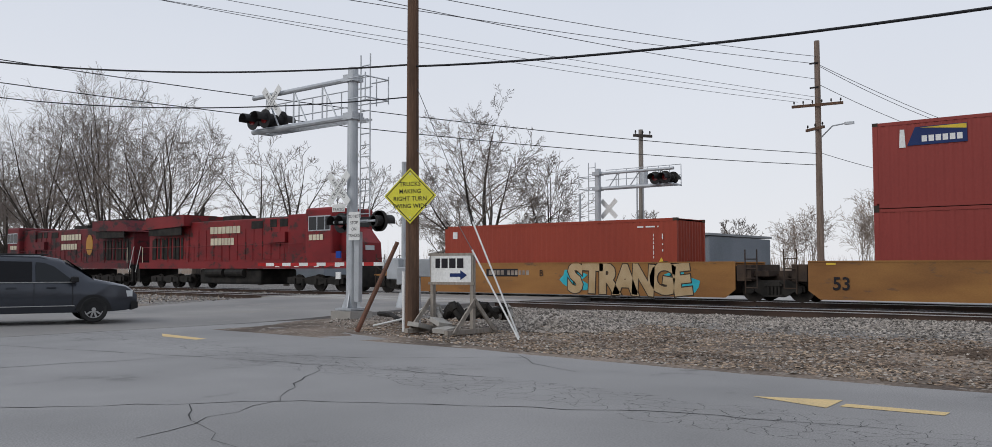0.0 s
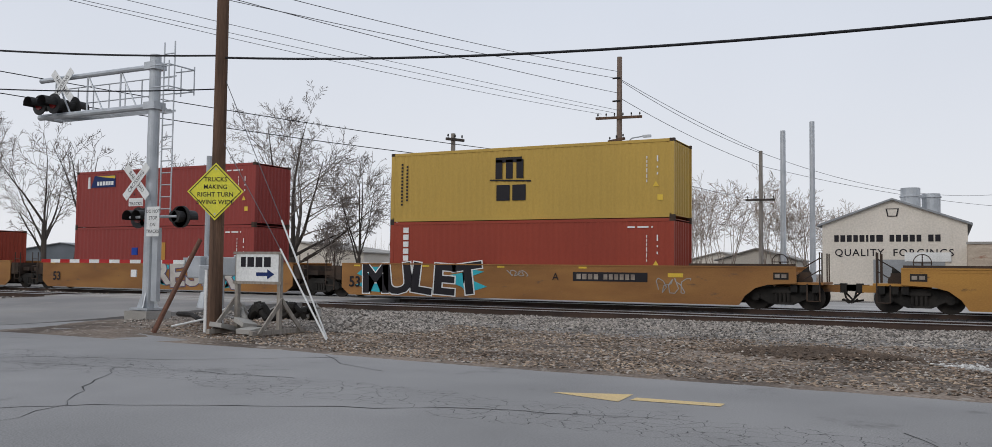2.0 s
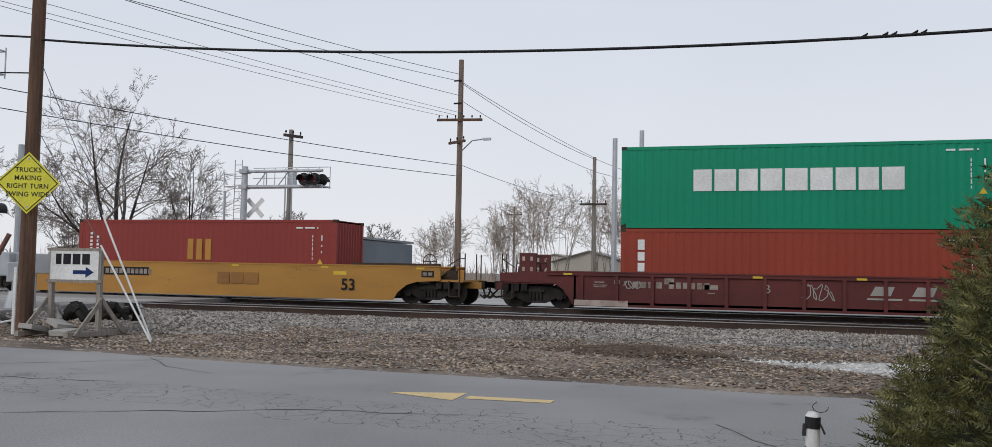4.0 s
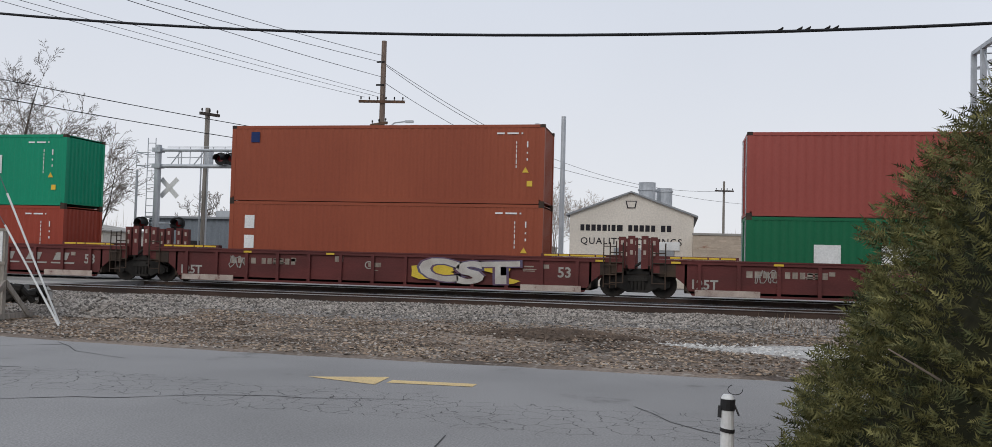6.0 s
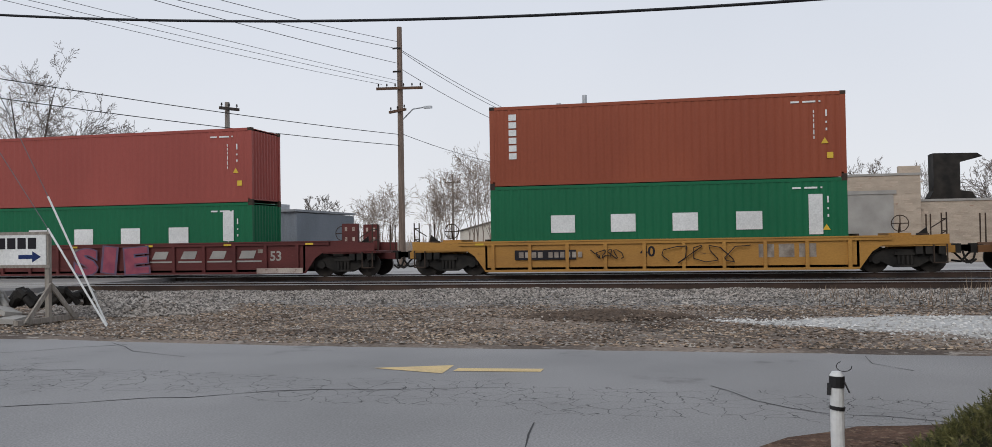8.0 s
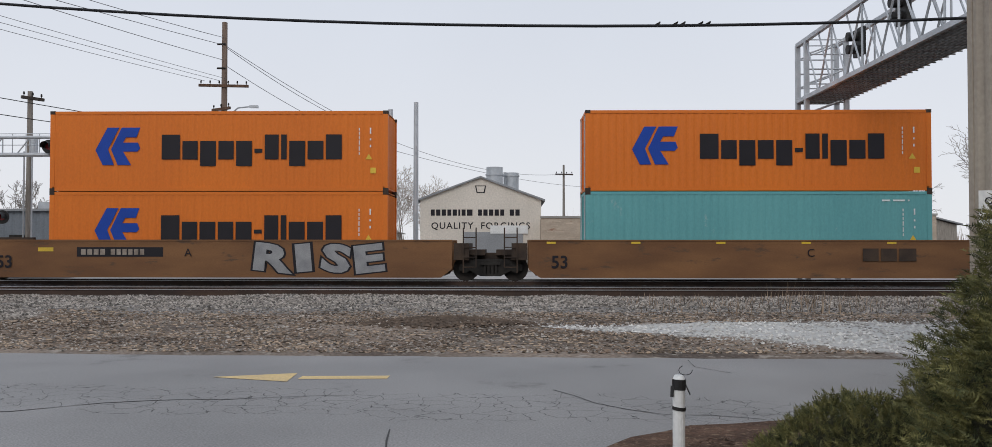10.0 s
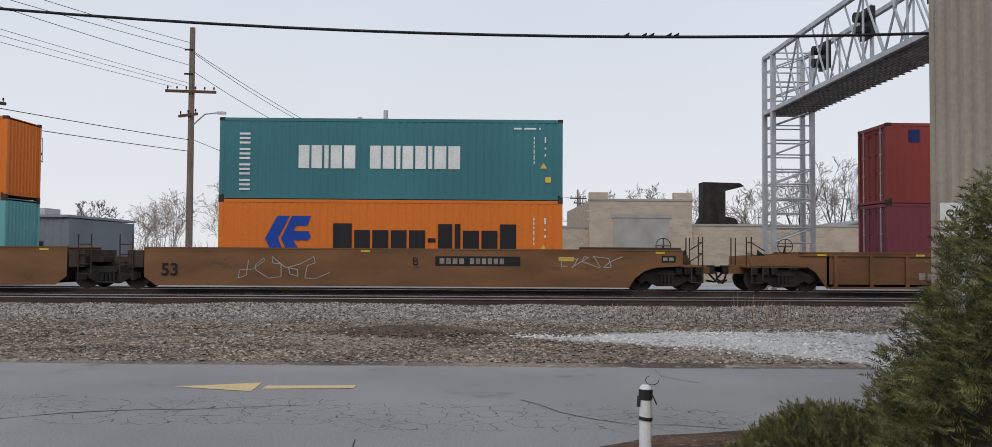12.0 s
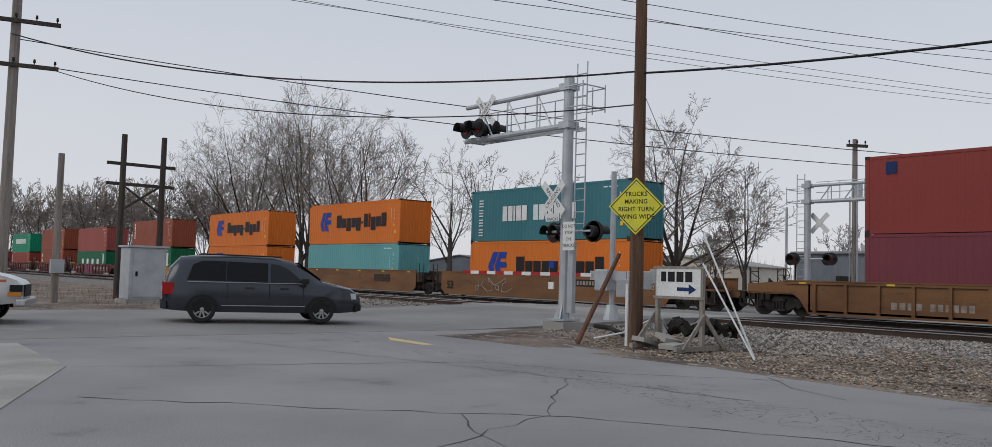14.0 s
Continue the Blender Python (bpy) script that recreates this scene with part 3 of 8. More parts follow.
P_TEAL = mat("teal_spray", (0.03, 0.33, 0.42), (0.04, 0.42, 0.48), 0.6, s1=2)
P_CREAM = mat("cream_spray", (0.50, 0.37, 0.22), (0.42, 0.29, 0.15), 0.6, s1=1.5)
P_SILVER = mat("silver_spray", (0.34, 0.34, 0.34), (0.24, 0.24, 0.25), 0.45, 0.3, s1=2)
P_PINK = mat("pink_spray", (0.34, 0.085, 0.11), (0.22, 0.05, 0.085), 0.6, s1=2)
P_BLUE = mat("blue_spray", (0.05, 0.22, 0.45), (0.06, 0.3, 0.5), 0.6, s1=2)
P_BONE = mat("bone_spray", (0.55, 0.52, 0.48), (0.42, 0.38, 0.34), 0.6, s1=2)
P_STENCIL = mat("worn_stencil_paint", (0.36, 0.31, 0.26), (0.20, 0.16, 0.13), 0.7, s1=3, s2=20)
P_SLATE = mat("slate_spray", (0.10, 0.10, 0.17), (0.15, 0.07, 0.10), 0.6, s1=2)
P_CYEL = mat("yellow_spray", (0.72, 0.52, 0.06), rough=0.6)
MOVERS = []


def riding(ob, x, y=TRACK, z=RAIL):
    """Sets a thing on the train: x is its place at the clip's start."""
    ob.matrix_basis = pose(x, y, z)
    MOVERS.append((ob, x, y, z))
    return ob


def corrugated(x0, x1, y, out, z0, z1, pitch=0.278, deep=0.028):
    """A pressed wall along x at y, its outer flats at y and its dips towards the inside."""
    bm = B()
    n = max(2, round((x1 - x0) / pitch))
    p = (x1 - x0) / n
    line = []
    for k in range(n):
        a = x0 + k * p
        line += [(a, 0), (a + p * 0.26, 0), (a + p * 0.5, 1), (a + p * 0.76, 1)]
    line.append((x1, 0))
    prev = None
    for x, d in line:
        cur = [bm.verts.new((x, y - out * deep * d, z)) for z in (z0, z1)]
        if prev:
            bm.faces.new((prev[0], cur[0], cur[1], prev[1]))
        prev = cur
    return bm


def cross_wall(x, out, y0, y1, z0, z1, pitch=0.25, deep=0.045):
    """The same across the end."""
    bm = corrugated(y0, y1, 0, 1, z0, z1, pitch, deep)
    for v in bm.verts:
        v.co = Vector((x + out * v.co.y, v.co.x, v.co.z))
    return bm


LEN = 12.19


def container(x, z, h, paint, label, y=TRACK):
    """A forty-foot box: posts, rails, castings, pressed walls, two doors with lock rods at the -x end."""
    c = thing("shipping_container", pose(0, 0, 0), label, "container", "containers on the train")
    w = 1.219
    for s in (-1, 1):
        part("side_wall", corrugated(0.16, LEN - 0.16, s * (w - 0.012), s, 0.16, h - 0.11, 0.278, 0.015), paint, c)
        bm = B()
        box(bm, 0.1, LEN - 0.1, s * w - (0.05 if s > 0 else 0), s * w + (0.05 if s < 0 else 0), 0.02, 0.17)
        part("bottom_rail", bm, paint, c)
        bm = B()
        box(bm, 0.1, LEN - 0.1, s * w - (0.06 if s > 0 else 0), s * w + (0.06 if s < 0 else 0), h - 0.12, h - 0.01)
        part("top_rail", bm, paint, c)
        for xx in (0.0, LEN - 0.17):
            bm = B()
            box(bm, xx, xx + 0.17, s * w - (0.14 if s > 0 else 0), s * w + (0.14 if s < 0 else 0), 0.1, h - 0.1)
            part("corner_post", bm, paint, c)
            for zz in (0.0, h - 0.118):
                bm = B()
                box(bm, xx - 0.005, xx + 0.178, s * (w + 0.005) - (0.165 if s > 0 else 0), s * (w + 0.005) + (0.165 if s < 0 else 0), zz, zz + 0.12)
                part("corner_casting", bm, P_GRIME, c)
    part("end_wall", cross_wall(LEN - 0.03, 1, -1.08, 1.08, 0.15, h - 0.1), paint, c)
    bm = B()
    box(bm, 0.05, LEN - 0.05, -1.17, 1.17, h - 0.045, h - 0.02)
    part("roof", bm, paint, c)
    bm = B()
    box(bm, 0.05, LEN - 0.05, -1.17, 1.17, 0.1, 0.15)
    part("floor_panel", bm, paint, c)
    bm = B()
    box(bm, 0.0, 0.08, -1.08, 1.08, h - 0.13, h - 0.01)
    part("door_header", bm, paint, c)
    bm = B()
    box(bm, 0.0, 0.08, -1.08, 1.08, 0.03, 0.14)
    part("door_sill", bm, paint, c)
    for s in (-1, 1):
        d = part("door", cross_wall(0.05, -1, min(0.01 * s, 1.07 * s), max(0.01 * s, 1.07 * s), 0.15, h - 0.14, 0.53, 0.03), paint, c)
        for yy in (0.27, 0.72):
            bm = B()
            tube(bm, (0.0, s * yy, 0.1), (0.0, s * yy, h - 0.1), 0.02, n=6)
            for zz in (0.3, h * 0.38, h * 0.62, h - 0.3):
                box(bm, -0.02, 0.05, s * yy - 0.05, s * yy + 0.05, zz - 0.03, zz + 0.03)
            part("lock_rod", bm, M_STEEL if yy > 0.5 else paint, d)
    return riding(c, x, y, z)


def codes(c, h, white=True, right=True):
    """The small rows of code beside the right end, and warning labels."""
    m = M_WHITE
    yy = -1.228
    if right:
        bars(c, m, LEN - 1.75, yy, h - 0.36, 0.06, [.28, .42, .06], 0.1, "code_bar")
    bars(c, m, LEN - 1.02, yy, h - 0.62, 0.035, [.1, .1, .1, .16, .16, .1], 0.05, "code_bar", down=True)
    bars(c, m, LEN - 0.62, yy, h - 0.62, 0.05, [.22, .07, .09], 0.16, "code_bar", down=True)
    bm = B()
    slab(bm, [(LEN - 0.8, h - 1.75), (LEN - 0.56, h - 1.75), (LEN - 0.68, h - 1.55)], yy - 0.004, yy)
    part("warning_label", bm, P_YMARK, c, "small yellow warning triangle")
    bm = B()
    box(bm, LEN - 0.62, LEN - 0.42, yy - 0.004, yy, h - 2.25, h - 2.05)
    part("warning_label", bm, P_YMARK, c, "small yellow label")


def paint(name, c, c2=None, spot=None, at=0.66):
    return mat(name, c, c2, 0.5, s1=0.35, s2=18, grain=0.06, bump=0.04, spot=spot or tuple(v * 0.55 for v in c), spot_at=at, spot_s=1.5, stretch=(1, 1, 0.6))


C_RED = paint("dark_red_container_paint", (0.29, 0.050, 0.041), (0.25, 0.044, 0.037))
C_RUST = paint("rust_red_container_paint", (0.325, 0.056, 0.031), (0.275, 0.047, 0.028))
C_BRICK = paint("brick_orange_container_paint", (0.315, 0.080, 0.040), (0.27, 0.066, 0.034))
C_YEL = paint("mustard_container_paint", (0.52, 0.335, 0.075), (0.46, 0.30, 0.07), (0.30, 0.2, 0.06), 0.7)
C_GREEN = paint("bright_green_container_paint", (0.004, 0.27, 0.145), (0.004, 0.24, 0.128))
C_DGREEN = paint("deep_green_container_paint", (0.010, 0.145, 0.062), (0.009, 0.125, 0.055))
C_ORANGE = paint("orange_container_paint", (0.72, 0.185, 0.022), (0.66, 0.165, 0.022), (0.42, 0.11, 0.03), 0.72)
C_TEALB = paint("grey_teal_container_paint", (0.055, 0.20, 0.225), (0.045, 0.165, 0.19), (0.05, 0.07, 0.065), 0.66)
C_AQUA = paint("pale_aqua_container_paint", (0.15, 0.40, 0.40), (0.12, 0.34, 0.35), (0.35, 0.45, 0.45), 0.64)
C_MAROON = paint("faded_maroon_container_paint", (0.22, 0.05, 0.065), (0.18, 0.042, 0.055))
C_FADED = paint("faded_red_container_paint", (0.36, 0.085, 0.068), (0.31, 0.072, 0.058))
C_NAVY = mat("navy_lettering", (0.012, 0.03, 0.12), rough=0.5, bump=0)
C_BLUE = mat("blue_logo", (0.012, 0.06, 0.36), rough=0.5, bump=0)
C_INK = mat("dark_lettering", (0.018, 0.016, 0.02), rough=0.5, bump=0)
C_GOLD = mat("ochre_logo", (0.48, 0.24, 0.05), rough=0.5, bump=0)
Y = -1.2235          # the face of the markings
Z0 = RAIL + 0.30     # floor of the wells
HC, STD = 2.896, 2.591


def piece(c, name, m, pts, label="", lift=0.0):
    bm = B()
    slab(bm, pts, Y - 0.005 - lift, Y - lift)
    return part(name, bm, m, c, label)


def sail_logo(c, x, z, s):
    """A blue folded arrow made of slanted bars."""
    for pts in ([(0, .40), (.32, 1), (.64, 1), (.34, .42), (.50, 0), (.20, 0)], [(.70, 1), (1.20, 1), (1.10, .74), (.82, .74), (.74, .60), (1.14, .60), (1.20, .44), (1.12, .36), (.74, .36), (.96, 0), (.60, 0), (.42, .42)]):
        piece(c, "logo", C_BLUE, [(x + a * s, z + b * s) for a, b in pts], "blue slanted logo shape")


def slanted_name(c, z, h, x=4.05):
    ws = [.66, .55, .57, .55, .57, .28, .5, .2, .57, .57, .57]
    for k, w in enumerate(ws):
        low = -0.28 * h if k in (2, 4, 8) else 0
        hh = 0.25 * h if k == 5 else (h * 1.05 if k in (0, 6, 7, 10) else h * 0.78)
        zz = z + (0.28 * h if k == 5 else low)
        piece(c, "lettering_bar", C_INK, [(x, zz), (x + w, zz), (x + w, z + (hh if k != 5 else 0.45 * h)), (x, z + (hh if k != 5 else 0.45 * h))])
        x += w + 0.09


# first unit: one low box
c = container(-28.6, Z0, HC, C_RUST, "rust-red steel container alone in a well car")
codes(c, HC)
piece(c, "logo", M_WHITE, [(0.5, 2.3), (0.78, 2.3), (0.78, 2.62), (0.5, 2.62)], "small pale logo square")
# second unit
c = container(-9.05, Z0, HC, C_RED, "dark red container below another red container")
codes(c, HC)
for k in range(3):
    piece(c, "logo", C_GOLD, [(5.45 + k * .42, 1.25), (5.72 + k * .42, 1.25), (5.72 + k * .42, 2.1), (5.45 + k * .42, 2.1)], "ochre logo bar")
c = container(-9.05, Z0 + HC, HC, C_RED, "dark red container with a blue and yellow logo plate")
codes(c, HC)
piece(c, "logo", C_NAVY, [(1.1, 2.05), (2.9, 2.05), (2.9, 2.65), (1.35, 2.65)], "blue logo plate")
piece(c, "logo", P_CYEL, [(1.5, 2.62), (2.88, 2.63), (2.88, 2.48)], "yellow flash", 0.004)
bars(c, M_WHITE, 1.55, Y - 0.005, 2.15, 0.2, [.16] * 6, 0.05)
piece(c, "logo", M_WHITE, [(0.85, 2.0), (1.05, 2.0), (1.02, 2.6), (0.88, 2.6)], "white tower shape")
# third unit
c = container(10.64, Z0, HC, C_RUST, "rust-red container below a mustard yellow one")
codes(c, HC)
bars(c, M_WHITE, 0.78, Y, 2.66, 0.26, [.22] * 6, 0.07, down=True)
c = container(10.64, Z0 + HC, HC, C_YEL, "mustard yellow container with a dark two-line logo")
bars(c, C_INK, 0.55, Y, 2.45, 0.09, [.08] * 13, 0.06, down=True)
bars(c, C_INK, 0.8, Y, 2.35, 0.09, [.08] * 11, 0.06, down=True)
for k in range(3):
    piece(c, "logo", C_INK, [(4.95 + k * .46, 1.65), (5.25 + k * .46, 1.65), (5.25 + k * .46, 2.4), (4.95 + k * .46, 2.4)], "dark logo block")
piece(c, "logo", C_INK, [(4.95, 2.3), (6.1, 2.3), (6.1, 2.5), (4.95, 2.5)], "dark logo bar")
piece(c, "logo", C_INK, [(4.7, 1.58), (6.5, 1.5), (6.5, 1.56), (4.7, 1.64)], "thin dark logo wave")
for k in range(2):
    piece(c, "logo", C_INK, [(5.0 + k * .7, 0.78), (5.58 + k * .7, 0.78), (5.58 + k * .7, 1.4), (5.0 + k * .7, 1.4)], "dark logo block")
codes(c, HC, right=False)
# single yellow car
c = container(35.15, Z0, HC, C_RED, "dark red container alone in a yellow well car")
codes(c, HC)
bars(c, M_WHITE, 0.65, Y, 2.35, 0.12, [.1] * 13, 0.06, down=True)
bars(c, M_WHITE, 0.98, Y, 2.2, 0.12, [.1] * 10, 0.06, down=True)
for k in range(3):
    piece(c, "logo", C_GOLD, [(5.45 + k * .42, 1.25), (5.72 + k * .42, 1.25), (5.72 + k * .42, 2.1), (5.45 + k * .42, 2.1)], "ochre logo bar")
# three dark red ribbed units
c = container(58.45, Z0, STD, C_RUST, "rust-red low container below a green one")
codes(c, STD)
bars(c, M_WHITE, 0.72, Y, 2.2, 0.24, [.36, .3, .3], 0.08, down=True)
c = container(58.45, Z0 + STD, HC, C_GREEN, "bright green container with large white block lettering")
bars(c, M_WHITE, 2.5, Y, 1.30, 0.75, [.62, .72, .62, .7, .72, .7, .62, .62, .68], 0.09)
codes(c, HC)
c = container(77.88, Z0, HC, C_BRICK, "brick-orange container below its twin")
codes(c, HC)
bars(c, M_WHITE, 0.85, Y, 2.35, 0.4, [.5, .5, .5], 0.26, down=True)
c = container(77.88, Z0 + HC, HC, C_BRICK, "brick-orange container with a small blue logo plate")
codes(c, HC)
piece(c, "logo", C_NAVY, [(0.8, 2.25), (1.15, 2.25), (1.15, 2.65), (0.8, 2.65)], "small blue logo plate")
c = container(97.08, Z0, STD, C_DGREEN, "deep green container with wide-spaced white lettering")
codes(c, STD, right=True)
for k in range(4):
    bars(c, M_WHITE, 2.2 + k * 2.13, Y, 1.05, 0.62, [.86], 0)
piece(c, "logo", M_WHITE, [(10.95, 1.1), (11.4, 1.1), (11.4, 2.25), (10.95, 2.25)], "white notice panel")
c = container(97.08, Z0 + STD, HC, C_FADED, "dark red plain container above a green one")
codes(c, HC)
# single yellow forty-foot car
c = container(118.7, Z0, HC, C_DGREEN, "deep green container with wide-spaced white lettering")
codes(c, HC)
for k in range(4):
    bars(c, M_WHITE, 2.2 + k * 2.13, Y, 1.2, 0.62, [.86], 0)
piece(c, "logo", M_WHITE, [(10.95, 1.0), (11.4, 1.0), (11.4, 2.35), (10.95, 2.35)], "white notice panel")
c = container(118.7, Z0 + HC, HC, C_BRICK, "brick-orange container with white upright lettering")
codes(c, HC)
bars(c, M_WHITE, 0.85, Y, 2.6, 0.28, [.22] * 6, 0.06, down=True)
# three brown units
for zz in (Z0, Z0 + HC):
    c = container(140.49, zz, HC, C_ORANGE, "orange container with a blue logo and dark lettering")
    sail_logo(c, 1.65, 0.95, 1.35)
    slanted_name(c, 1.15, 0.85)
    codes(c, HC, right=False)
c = container(159.73, Z0, HC, C_AQUA, "pale aqua container streaked with white")
codes(c, HC)
c = container(159.73, Z0 + HC, HC, C_ORANGE, "orange container with a blue logo and dark lettering")
sail_logo(c, 1.65, 0.95, 1.35)
slanted_name(c, 1.15, 0.85)
codes(c, HC, right=False)
c = container(179.41, Z0, HC, C_ORANGE, "orange container with a blue logo and dark lettering")
sail_logo(c, 1.65, 0.95, 1.35)
slanted_name(c, 1.15, 0.85)
codes(c, HC, right=False)
c = container(179.41, Z0 + HC, HC, C_TEALB, "grey-teal container with heavy white lettering")
bars(c, M_WHITE, 2.8, Y, 1.1, 0.82, [.38, .38, .15, .4, .4, 0, .38, .4, .15, .38, .38, .15, .42, .42], 0.075)
for k in range(4):
    bars(c, M_WHITE, 0.9, Y, 2.35 - k * 0.55, 0.38, [.07, .07, .07], 0.09, down=True)
codes(c, HC)
c = container(203.23, Z0, HC, C_MAROON, "faded maroon container below a red one")
codes(c, HC)
c = container(203.23, Z0 + HC, HC, C_RED, "dark red container with a small navy logo plate")
codes(c, HC)
piece(c, "logo", C_NAVY, [(0.8, 2.2), (1.2, 2.2), (1.2, 2.65), (0.8, 2.65)], "small navy logo plate")


# ---- well cars ----
R_WHEEL = 0.44
WHEELS = []


def wheelset(parent, x):
    ws = new("wheelset")
    bm = B()
    for s in (-1, 1):
        disc(bm, (0, s * 0.72 - 0.06, 0), (0, 1, 0), R_WHEEL, 0.12, 22)
        disc(bm, (0, s * 0.70 - 0.10, 0), (0, 1, 0), R_WHEEL + 0.02, 0.05, 22)
        disc(bm, (0, s * 0.78 - 0.09, 0), (0, 1, 0), 0.15, 0.18, 12)
    for k in range(6):
        a = k * math.pi / 3
        disc(bm, (0.27 * math.cos(a), -0.81, 0.27 * math.sin(a)), (0, 1, 0), 0.03, 0.04, 6)
    tube(bm, (0, -0.95, 0), (0, 0.95, 0), 0.08, n=10)
    me = mesh_of(bm, "wheelset", M_WHEEL)
    bpy.data.objects.remove(ws)
    ob = part("wheelset", me, M_WHEEL, parent, at=pose(x, 0, R_WHEEL))
    WHEELS.append((ob, x))
    return ob


TRUCK_MESH = {}


def truck(car, x, big=False):
    """A two-axle truck: side frames with springs, bolster, two wheelsets."""
    if "frame" not in TRUCK_MESH:
        bm = B()
        for s in (-1, 1):
            y0 = s * 1.0 - 0.08
            slab(bm, [(-1.12, .36), (-1.12, .56), (-.95, .62), (-.55, .78), (.55, .78), (.95, .62), (1.12, .56), (1.12, .36), (.72, .36), (.5, .24), (.35, .17), (-.35, .17), (-.5, .24), (-.72, .36)], y0, y0 + 0.16)
            for xx in (-0.89, 0.89):
                disc(bm, (xx, s * 1.0 - 0.13, R_WHEEL), (0, 1, 0), 0.15, 0.26, 12)
            for xx in (-0.2, -0.07, 0.07, 0.2):
                tube(bm, (xx, s * 1.12, 0.26), (xx, s * 1.12, 0.56), 0.055, n=8)
            box(bm, -0.34, 0.34, s * 1.12 - 0.07, s * 1.12 + 0.07, 0.18, 0.25)
            box(bm, -0.34, 0.34, s * 1.12 - 0.07, s * 1.12 + 0.07, 0.57, 0.66)
        box(bm, -0.22, 0.22, -1.15, 1.15, 0.52, 0.72)
        TRUCK_MESH["frame"] = mesh_of(bm, "truck", M_DARK)
    tr = part("truck", TRUCK_MESH["frame"], M_DARK, car, at=pose(x, 0, 0))
    for xx in (-0.89, 0.89):
        wheelset(tr, xx)
    return tr


def side_outline(x0, x1, el, er, top=1.42, low=0.13, tall=True):
    """A well's side plate: smooth ones are cut square beside an articulated truck, ribbed ones arch over it."""
    pts = []
    if el:
        if tall:
            pts += [(x0 + 3.25, low), (x0 + 3.05, 0.45), (x0 + 2.7, 0.72), (x0 + 2.3, 0.84), (x0 + 1.35, 0.9), (x0 + 1.35, top)]
        else:
            pts += [(x0 + 3.3, low), (x0 + 2.9, 0.70), (x0 + 2.6, 0.90), (x0 + 0.55, 0.93), (x0 + 0.55, 1.25), (x0 + 2.3, top)]
    elif tall:
        pts += [(x0 + 1.75, low), (x0 + 1.35, low + 0.3), (x0 + 1.35, top)]
    else:
        pts += [(x0 + 1.85, low), (x0 + 1.6, 0.5), (x0 + 1.25, 0.78), (x0 + 0.85, 0.86), (x0 + 0.5, 0.88), (x0 + 0.5, top)]
    if er:
        if tall:
            pts += [(x1 - 1.35, top), (x1 - 1.35, 0.9), (x1 - 2.3, 0.84), (x1 - 2.7, 0.72), (x1 - 3.05, 0.45), (x1 - 3.25, low)]
        else:
            pts += [(x1 - 2.3, top), (x1 - 0.55, 1.25), (x1 - 0.55, 0.93), (x1 - 2.6, 0.90), (x1 - 2.9, 0.70), (x1 - 3.3, low)]
    elif tall:
        pts += [(x1 - 1.35, top), (x1 - 1.35, low + 0.3), (x1 - 1.75, low)]
    else:
        pts += [(x1 - 0.5, top), (x1 - 0.5, 0.88), (x1 - 0.85, 0.86), (x1 - 1.25, 0.78), (x1 - 1.6, 0.5), (x1 - 1.85, low)]
    return pts


def ladder(parent, x, y, z0, z1, m, w=0.42):
    bm = B()
    for s in (-1, 1):
        tube(bm, (x + s * w / 2, y, z0), (x + s * w / 2, y, z1), 0.022, n=5)
    k = z0 + 0.12
    while k < z1:
        tube(bm, (x - w / 2, y, k), (x + w / 2, y, k), 0.018, n=5)
        k += 0.33
    return part("ladder", bm, m, parent)


